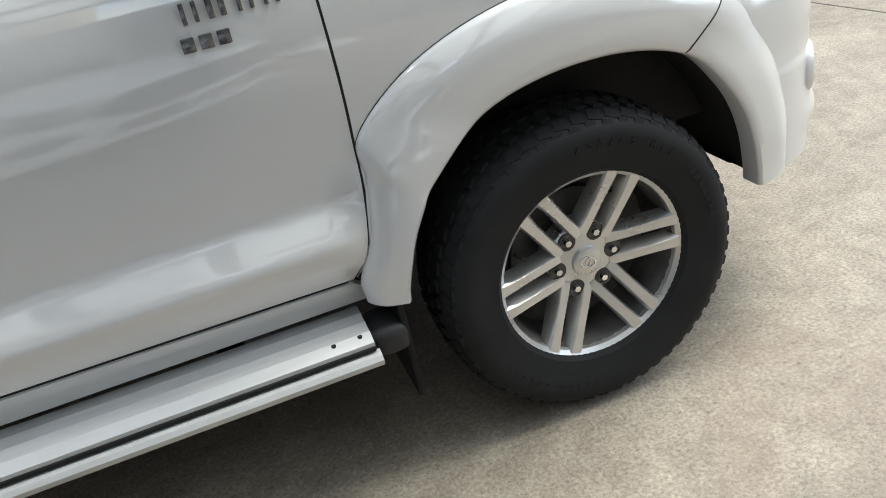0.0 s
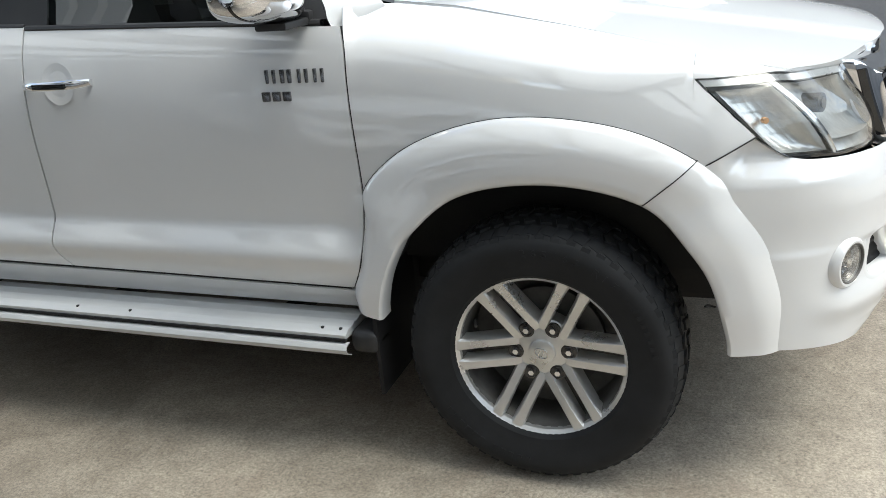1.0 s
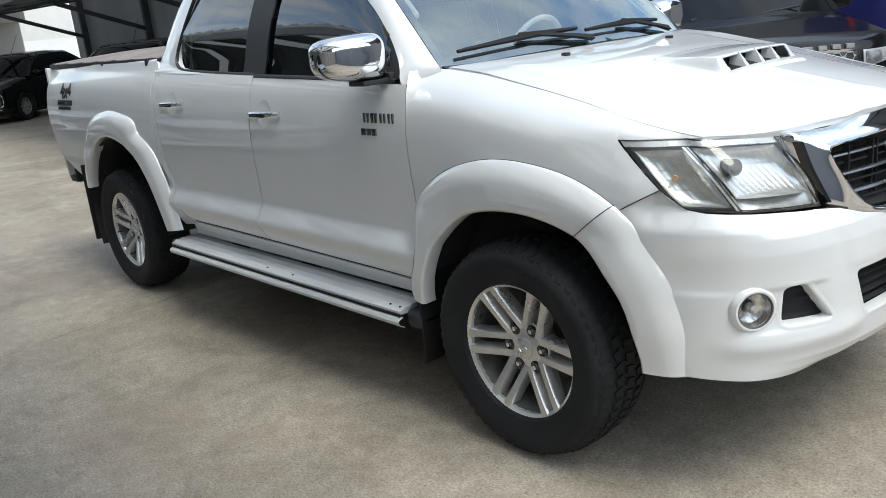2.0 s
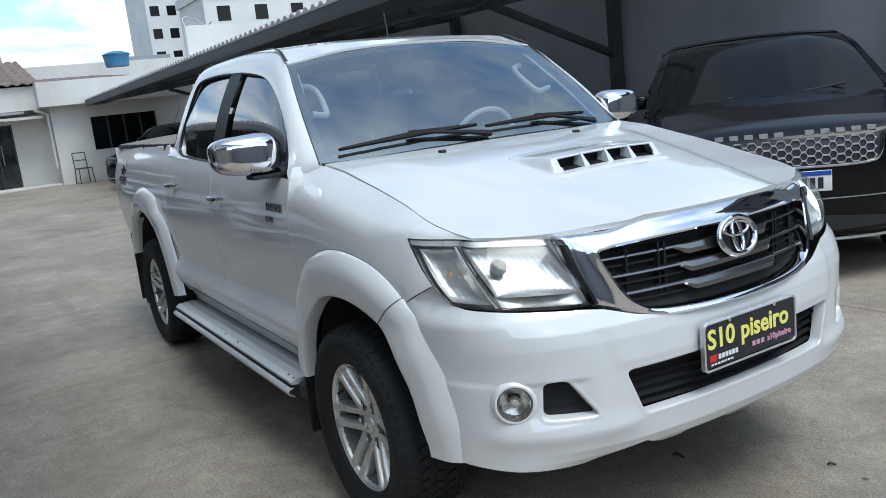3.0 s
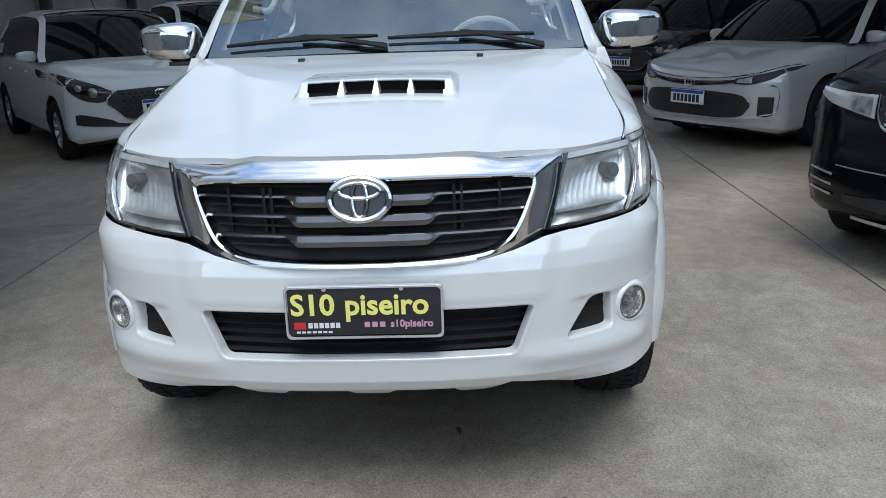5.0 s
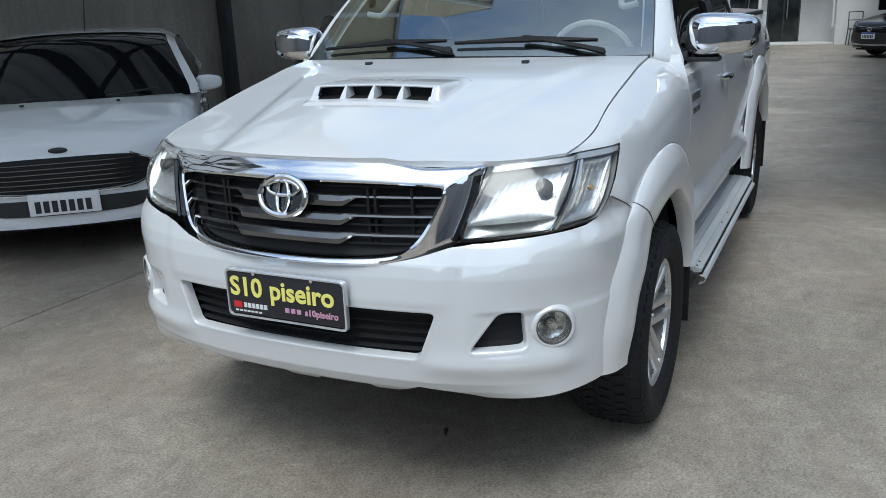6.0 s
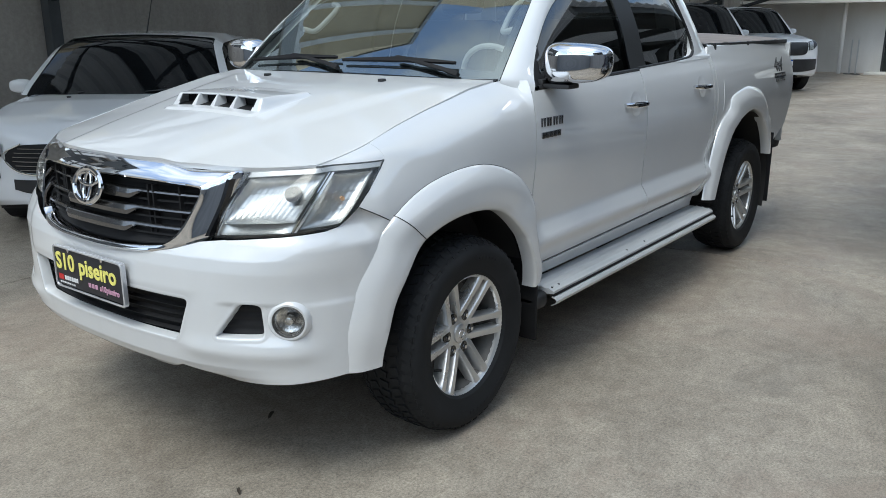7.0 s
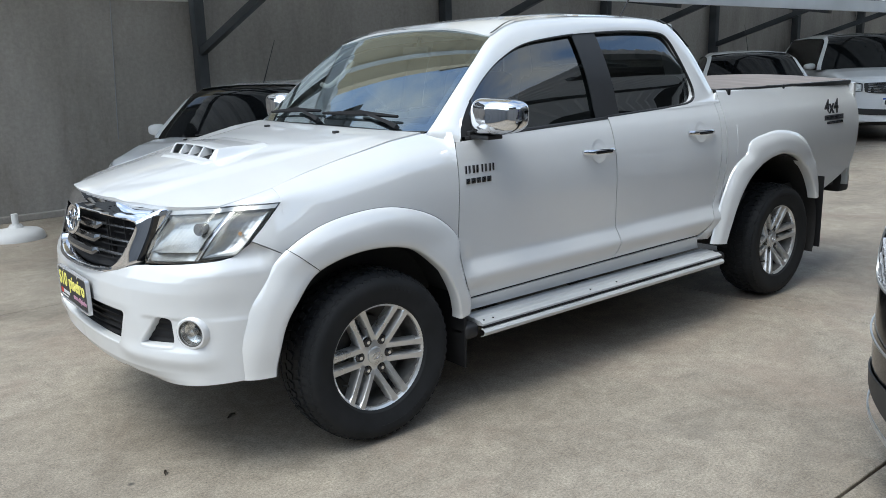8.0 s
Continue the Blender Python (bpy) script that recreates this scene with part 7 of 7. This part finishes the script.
def face_wide(c, s, paint):
    k = s.hood - 0.78
    stations(s, [(-0.62, 0.44 + k, 0.40 + k), (-0.5, 0.52 + k, 0.31 + k), (0, 0.54 + k, 0.30 + k), (0.5, 0.52 + k, 0.31 + k), (0.62, 0.44 + k, 0.40 + k)], PLASTIC, c, "grille", 0.006, 30)
    for i in range(7):
        z = 0.325 + k + 0.028 * i
        part("grille_bar", thick(grid(lambda u, v: Vector((s.front((2 * u - 1) * 0.5, z) + 0.014, (2 * u - 1) * 0.5, z + 0.006 * v)), 18, 1), 0.004, core=(-2, 0, 0.5)), PLASTIC, c)
    stations(s, [(-0.62, 0.66 + k, 0.64 + k), (-0.3, 0.635 + k, 0.60 + k), (0, 0.625 + k, 0.58 + k), (0.3, 0.635 + k, 0.60 + k), (0.62, 0.66 + k, 0.64 + k)], GLOSS_BLACK, c, "upper_bar", 0.006, 24)
    outline_on(s, c, [(-0.82, 0.775 + k), (-0.6, 0.70 + k), (-0.3, 0.66 + k), (0, 0.65 + k), (0.3, 0.66 + k), (0.6, 0.70 + k), (0.82, 0.775 + k)], CHROME, 0.006)
    lamp_on(s, c, [(0.48, 0.66 + k, 0.61 + k), (0.62, 0.69 + k, 0.61 + k), (0.76, 0.73 + k, 0.66 + k), (0.84, 0.77 + k, 0.73 + k)])
    for sg in (1, -1):
        q = curve([(0.70, 0.595), (0.78, 0.60), (0.815, 0.56), (0.82, 0.44), (0.80, 0.36), (0.70, 0.33)], 30)
        part("fog_frame", loft([[Vector((s.front(p[0], p[1] + k) + 0.012, sg * p[0], p[1] + k)) + Vector((0, 0.006 * math.sin(a), 0.006 * math.cos(a))) for a in np.linspace(0, 2 * math.pi, 7)] for p in q]), CHROME, c)
    stations(s, [(0.68, 0.50 + k, 0.33 + k), (0.74, 0.50 + k, 0.32 + k), (0.79, 0.50 + k, 0.34 + k)], PLASTIC, c, "fog_pocket", 0.006, 10, True)
    stations(s, [(-0.78, 0.30 + k, 0.275 + k), (0, 0.285 + k, 0.26 + k), (0.78, 0.30 + k, 0.275 + k)], ALU, c, "lower_lip", 0.012, 24)
    plate_on(c, s, 0, 0.47 + k, True)
    oval_on(s, c, 0.605 + k, 0.06, 0.04)


def face_comb(c, s, paint):
    """Tall black face with a silver honeycomb grille and slim lamps."""
    z0, z1, w = 0.765, 0.915, 0.47
    stations(s, [(-w - 0.03, z1, z0 + 0.05), (-w + 0.06, z1 + 0.01, z0), (w - 0.06, z1 + 0.01, z0), (w + 0.03, z1, z0 + 0.05)], PLASTIC, c, "grille", 0.004, 30)
    pitch, rise = 0.086, 0.0125
    def zig(y, up):
        f = (y / pitch) % 1.0
        h = float(np.interp(f, [0, 0.22, 0.36, 0.64, 0.78, 1.0], [1, 1, -1, -1, 1, 1]))
        return (h if up else -h) * rise
    for r in range(6):
        z = z0 + 0.012 + 0.0265 * r
        ys = [-w + 2 * w * k / 176 for k in range(177)]
        bm = loft([[Vector((s.front(y, z) + 0.018, y, z + zig(y, r % 2) + d)) for d in (-0.0045, 0.0045)] for y in ys])
        part("grille_bar", thick(bm, 0.008, core=(-2, 0, 0.5)), SATIN, c, "", False)
    outline_on(s, c, [(-w - 0.045, z1 + 0.01), (-w - 0.03, z0 + 0.04), (-w + 0.06, z0 - 0.012), (0, z0 - 0.016), (w - 0.06, z0 - 0.012), (w + 0.03, z0 + 0.04), (w + 0.045, z1 + 0.01)], ALU, 0.009)
    lamp_on(s, c, [(0.53, 0.925, 0.81), (0.67, 0.925, 0.835), (0.81, 0.93, 0.86), (0.89, 0.935, 0.895)], "slim headlamp", clear=True)
    for y in (-0.45, -0.36, -0.27, -0.18, -0.09, 0.09, 0.18, 0.27, 0.36, 0.45):
        part("maker_bar", block(s.front(y, 0.955) - 0.02, s.front(y, 0.955) + 0.02, y - 0.026, y + 0.026, 0.944, 0.972), ALU, c, "silver bar along the bonnet edge")
    for k in range(3):
        stations(s, [(0.74, 0.50 - 0.055 * k, 0.488 - 0.055 * k), (0.82, 0.505 - 0.055 * k, 0.495 - 0.055 * k), (0.90, 0.51 - 0.055 * k, 0.50 - 0.055 * k)], ALU, c, "vent_blade", 0.012, 8, True)
    stations(s, [(-0.72, 0.55, 0.545), (0, 0.545, 0.538), (0.72, 0.55, 0.545)], ALU, c, "silver_line", 0.01, 20)
    stations(s, [(-0.66, 0.40, 0.36), (0, 0.44, 0.33), (0.66, 0.40, 0.36)], PLASTIC, c, "intake", 0.006, 20)
    stations(s, [(-0.60, 0.30, 0.285), (0, 0.29, 0.272), (0.60, 0.30, 0.285)], ALU, c, "lower_lip", 0.02, 20)
    plate_on(c, s, 0, 0.66, True)


def face_suv(c, s, paint):
    k = s.hood - 1.02
    stations(s, [(-0.48, 0.93 + k, 0.86 + k), (-0.42, 0.94 + k, 0.78 + k), (0, 0.95 + k, 0.76 + k), (0.42, 0.94 + k, 0.78 + k), (0.48, 0.93 + k, 0.86 + k)], PLASTIC, c, "grille", 0.006, 26)
    for i in range(4):
        z = 0.79 + k + 0.04 * i
        part("grille_bar", thick(grid(lambda u, v: Vector((s.front((2 * u - 1) * 0.42, z) + 0.02, (2 * u - 1) * 0.42, z + 0.02 * v)), 18, 1), 0.01, core=(-2, 0, 0.5)), CHROME, c)
    lamp_on(s, c, [(0.50, 0.93 + k, 0.80 + k), (0.65, 0.96 + k, 0.80 + k), (0.80, 0.98 + k, 0.85 + k), (0.89, 1.0 + k, 0.93 + k)])
    stations(s, [(-0.75, 0.55 + k, 0.45 + k), (-0.5, 0.52 + k, 0.42 + k), (0, 0.50 + k, 0.40 + k), (0.5, 0.52 + k, 0.42 + k), (0.75, 0.55 + k, 0.45 + k)], PLASTIC, c, "intake", 0.006, 24)
    plate_on(c, s, 0, 0.63 + k, True)
    oval_on(s, c, 0.865 + k, 0.06, 0.045)


def face_truck(c, s, paint):
    k = s.hood - 1.02
    stations(s, [(-0.56, 0.96 + k, 0.88 + k), (-0.48, 0.97 + k, 0.72 + k), (0, 0.97 + k, 0.70 + k), (0.48, 0.97 + k, 0.72 + k), (0.56, 0.96 + k, 0.88 + k)], PLASTIC, c, "grille", 0.008, 26)
    stations(s, [(-0.12, 0.89 + k, 0.84 + k), (0, 0.90 + k, 0.83 + k), (0.12, 0.89 + k, 0.84 + k)], CHROME, c, "emblem", 0.02, 8)
    lamp_on(s, c, [(0.58, 0.98 + k, 0.80 + k), (0.72, 1.0 + k, 0.82 + k), (0.86, 1.02 + k, 0.90 + k)])
    stations(s, [(-0.85, 0.62 + k, 0.40 + k), (-0.4, 0.62 + k, 0.36 + k), (0.4, 0.62 + k, 0.36 + k), (0.85, 0.62 + k, 0.40 + k)], PLASTIC, c, "bumper_cover", 0.012, 24)
    plate_on(c, s, 0, 0.55 + k, True, x=s.front(0, 0.55 + k) + 0.03)


HATCH = Shape(3.92, 1.70, 1.47, 0.84, 0.97, -0.92, -1.62, -3.25, -3.75, 0.98, 0.20)
HATCH_B = Shape(3.97, 1.70, 1.37, 0.82, 0.925, -0.90, -1.60, -3.2, -3.8, 1.0, 0.20, 0.34)
PICK = Shape(4.4, 1.70, 1.56, 0.92, 1.05, -0.98, -1.66, -2.6, -3.0, 1.05, 0.22)
SEDAN = Shape(4.3, 1.78, 1.455, 0.80, 0.95, -1.05, -1.85, -3.3, -4.05, 1.02, 0.18)
SUV_LOW = Shape(4.8, 1.88, 1.645, 1.02, 1.15, -1.15, -1.95, -4.1, -4.6, 1.2, 0.26, 0.30)
SUV = Shape(4.7, 1.84, 1.84, 1.08, 1.22, -1.15, -1.8, -4.2, -4.6, 1.25, 0.30)
UTE = Shape(5.3, 1.86, 1.80, 1.10, 1.22, -1.2, -1.9, -3.3, -3.6, 1.22, 0.32)

car("hatchback", "white hatchback with slatted grille and dark glass, under the carport edge", HATCH_B, PAINT_B, (-0.64, -2.78, 0, 0, 0, 41), (-0.82, -3.31), 0.31, face_trapeze)
car("hatchback", "white hatchback with black hexagonal studded grille, parked nose out", HATCH, PAINT_B, (-5.17, -2.74, 0, 0, 0, 39), (-0.78, -3.28), 0.30, face_hex)
car("small_pickup", "white small pickup with split black grille, parked nose out", PICK, PAINT_B, (-8.96, -2.50, 0, 0, 0, 42), (-0.80, -3.3), 0.31, face_split)
car("suv", "white tall off-road wagon with chrome barred grille", SUV, PAINT_B, (-12.7, -2.45, 0, 0, 0, 42), (-0.9, -3.65), 0.38, face_suv)
car("pickup", "silver white pickup with black grille and bumper cover", UTE, PAINT_B, (-16.2, -2.45, 0, 0, 0, 42), (-0.9, -4.1), 0.38, face_truck)
car("suv", "black luxury off-road wagon with silver honeycomb grille", SUV_LOW, PAINT_BLACK, (-0.78, 2.61, 0, 0, 0, -46), (-0.9, -3.77), 0.37, face_comb, aerial=False)
car("sedan", "silver saloon car with wide black lower grille in shade", SEDAN, PAINT_SILVER, (-5.11, 2.42, 0, 0, 0, -56), (-0.93, -3.5), 0.32, face_wide, aerial=False)
car("hatchback", "black hatchback with dark hexagonal grille, parked nose out", HATCH, PAINT_BLACK, (-9.2, 2.5, 0, 0, 0, -50), (-0.78, -3.28), 0.30, face_hex)
car("sedan", "black saloon car parked nose out in the row", SEDAN, PAINT_BLACK, (-12.9, 2.5, 0, 0, 0, -50), (-0.93, -3.5), 0.31, face_wide)
car("sedan", "black saloon car parked near the white building", SEDAN, PAINT_BLACK, (-18.2, 1.78, 0, 0, 0, -50), (-0.93, -3.5), 0.31, face_wide)

# ---- small things ----
def leaf(x, y, a, l, m, label):
    b = grid(lambda u, v: Vector(((u - 0.5) * l, (v - 0.5) * 0.35 * l * math.sin(math.pi * min(0.98, max(0.02, u))) ** 0.7, 0.0035 + 0.006 * (2 * v - 1) ** 2 + 0.004 * math.sin(u * 5))), 10, 4)
    t = thing("dry_leaf", label, "leaf", "bits on the floor", pose(x, y, 0, 0, 0, a))
    part("blade", b, m, t)


LEAF = mottle(shader("dry_leaf", (0.05, 0.04, 0.03), 0.8), [(0.03, 0.025, 0.02), (0.08, 0.06, 0.04)], 20.0, rough=(0.7, 0.9))
leaf(0.367, 0.227, 20, 0.045, LEAF, "small dark dry leaf lying on concrete")
leaf(0.785, 0.548, 60, 0.032, LEAF, "tiny dark bit of debris on concrete")
leaf(1.02, 1.02, 35, 0.07, LEAF, "curled brown leaf lying on concrete")

# advertising banner on the wall behind the black wagon
BANNER = mottle(shader("banner_blue", (0.02, 0.025, 0.16), 0.5), [(0.015, 0.018, 0.12), (0.028, 0.035, 0.2)], 2.0, rough=(0.4, 0.6))
ban = thing("banner", "tall dark blue advertising banner leaning on the wall", "banner", "", pose(-1.62, 5.86, 0))
part("cloth", grid(lambda u, v: Vector(((u - 0.5) * 0.68, 0.012 * math.sin(u * 5), 0.05 + 2.25 * v)), 16, 20), BANNER, ban)
part("pole", rod((0, 0.035, 0), (0, 0.035, 2.32), 0.012), ALU, ban)
part("foot", block(-0.3, 0.3, -0.05, 0.08, 0, 0.03, 0.008), PLASTIC, ban)
turn = Matrix.Translation((-0.14, -0.018, 1.42)) @ pose(0, 0, 0, 90, 0, 0) @ pose(0, 0, 0, 0, 0, -90)
lettering("banner_text", "Multim", 0.17, PRINT_WHITE, ban, turn @ Matrix.Translation((0.0, 0, 0)))
part("banner_mark", join(block(0.12, 0.17, -0.02, -0.014, 1.55, 1.95), block(0.17, 0.23, -0.02, -0.014, 1.55, 1.60)), PRINT_RED, ban)

# chair by the white building
def stool(x, y, a):
    s = thing("metal_chair", "dark metal chair standing by the white building", "chair", "", pose(x, y, 0, 0, 0, a))
    part("seat", block(-0.2, 0.2, -0.2, 0.2, 0.43, 0.46, 0.01), STEEL, s)
    for dx in (-0.18, 0.18):
        for dy in (-0.18, 0.18):
            part("leg", rod((dx * 1.15, dy * 1.15, 0), (dx, dy, 0.44), 0.014), STEEL, s)
    for dy in (-0.18, 0.18):
        part("upright", rod((-0.18, dy, 0.44), (-0.24, dy, 0.9), 0.014), STEEL, s)
    part("back_bar", rod((-0.24, -0.18, 0.9), (-0.24, 0.18, 0.9), 0.014), STEEL, s)
    part("back_bar", rod((-0.21, -0.18, 0.68), (-0.21, 0.18, 0.68), 0.012), STEEL, s)


stool(-23.6, 1.55, 10)

# rope posts by the glass doors
for y in (-2.55, -2.72):
    q = thing("barrier_post", "slim grey post on a flat foot", "post", "barrier posts", pose(-24.2, y, 0))
    part("foot", weld(revolve_z([(0, 0.02), (0.14, 0.02), (0.15, 0.0)], 24)), STEEL, q)
    part("pole", rod((0, 0, 0.01), (0, 0, 0.98), 0.022), ALU, q)

# round white foot standing by the stained wall
foot = thing("post_base", "round pale plastic post base lying by the wall", "post base", "", pose(0.16, -4.95, 0))
part("dome", weld(revolve_z([(0.0, 0.14), (0.05, 0.14), (0.07, 0.11), (0.20, 0.085), (0.235, 0.06), (0.25, 0.02), (0.25, 0.0)], 36)), FAR_WALL, foot)
part("stub", rod((0, 0, 0.1), (0, 0, 0.24), 0.03), FAR_WALL, foot)

# satellite dish on the far roof
dish = thing("satellite_dish", "mesh satellite dish on the roof behind the carport", "satellite dish", "", pose(-38, 9.6, 4.0, 0, 0, 40))
def wire_bowl():
    """Rings and ribs of a mesh dish."""
    def at(f, a):
        return Vector((f * math.cos(a), f * math.sin(a), 0.36 * f * f))
    ribs = [rod(at(f, a), at(f + 0.2, a), 0.012, 5) for a in np.linspace(0, 2 * math.pi, 17)[:-1] for f in (0.1, 0.3, 0.5, 0.7, 0.8)]
    rings = [rod(at(f, 2 * math.pi * k / 24), at(f, 2 * math.pi * (k + 1) / 24), r, 5) for f, r in ((0.35, 0.008), (0.6, 0.008), (0.8, 0.008), (1.0, 0.025)) for k in range(24)]
    return join(*ribs, *rings)


part("bowl", moved(wire_bowl(), pose(0, 0, 1.4, 0, 50, 0)), SHEET, dish, "open mesh bowl")
part("mast", rod((0, 0, -4), (0, 0, 1.4), 0.05), STEEL, dish)
part("arm", rod((0.1, 0, 1.5), (0.95, 0, 2.0), 0.02), STEEL, dish)

# thin line running down the stained wall, made as a slim rod
wall_line = rod((-1.28, -5.996, 2.28), (-1.20, -5.996, 0.78), 0.005, 8)
setting("trim_wall_line", wall_line, WALL_GREY)

# beige flats and two added dark blocks that stand above the side walls
def flats():
    t = thing("apartment_tower", "beige block of flats with pilasters and balconies beyond the yard wall", "building", "", pose(-18.0, -36.0, 0, 0, 0, 90))
    part("wall", block(-5, 5, -14, -2, 0, 45), YELLOW_WALL, t, "", False)
    part("wall", block(-5, 4.6, -2, 20, 0, 78), YELLOW_WALL, t, "", False)
    part("roof", block(-5.3, 5.3, -14.3, -2.1, 45, 45.8), WALL_GREY, t, "", False)
    part("roof", block(-5.3, 4.9, -2.1, 20.3, 78, 78.8), WALL_GREY, t, "", False)
    for y in (-11.5, -6.0, -1.5, 3.4, 6.2, 11.2, 15.5):
        part("pilaster", block(4.6, 5.5, y - 0.35, y + 0.35, 0, 45 if y < -2 else 78), WHITE_WALL, t, "", False)
    for k in range(1, 14):
        if k % 2:
            part("balcony", block(5.0, 5.8, -4.6, -2.6, 3.0 * k - 0.1, 3.0 * k + 0.95, 0.04, 1), YELLOW_WALL, t, "", False)
        if k % 3 == 1:
            part("cooling_unit", block(4.6, 5.2, 8.5, 9.6, 3.0 * k + 15.3, 3.0 * k + 16.4, 0.03, 1), WHITE_WALL, t)


flats()
# unseen dark buildings, added so windscreen and chrome have something dark to reflect
dark_backdrop_block = tower(11.0, -24.0, 22, 10, 5, "unseen dark block added beyond the yard wall to darken reflections", DARK_BACKDROP, 3.0, 4)
dark_backdrop_block.matrix_world = pose(11.0, -24.0, 0, 0, 0, 90)
dark_backdrop_house = tower(4.5, 12.0, 10, 6, 2, "unseen low dark building added beyond the grey wall to darken reflections", DARK_BACKDROP, 3.2, 3)
dark_backdrop_house.matrix_world = pose(4.5, 12.0, 0, 0, 0, -90)
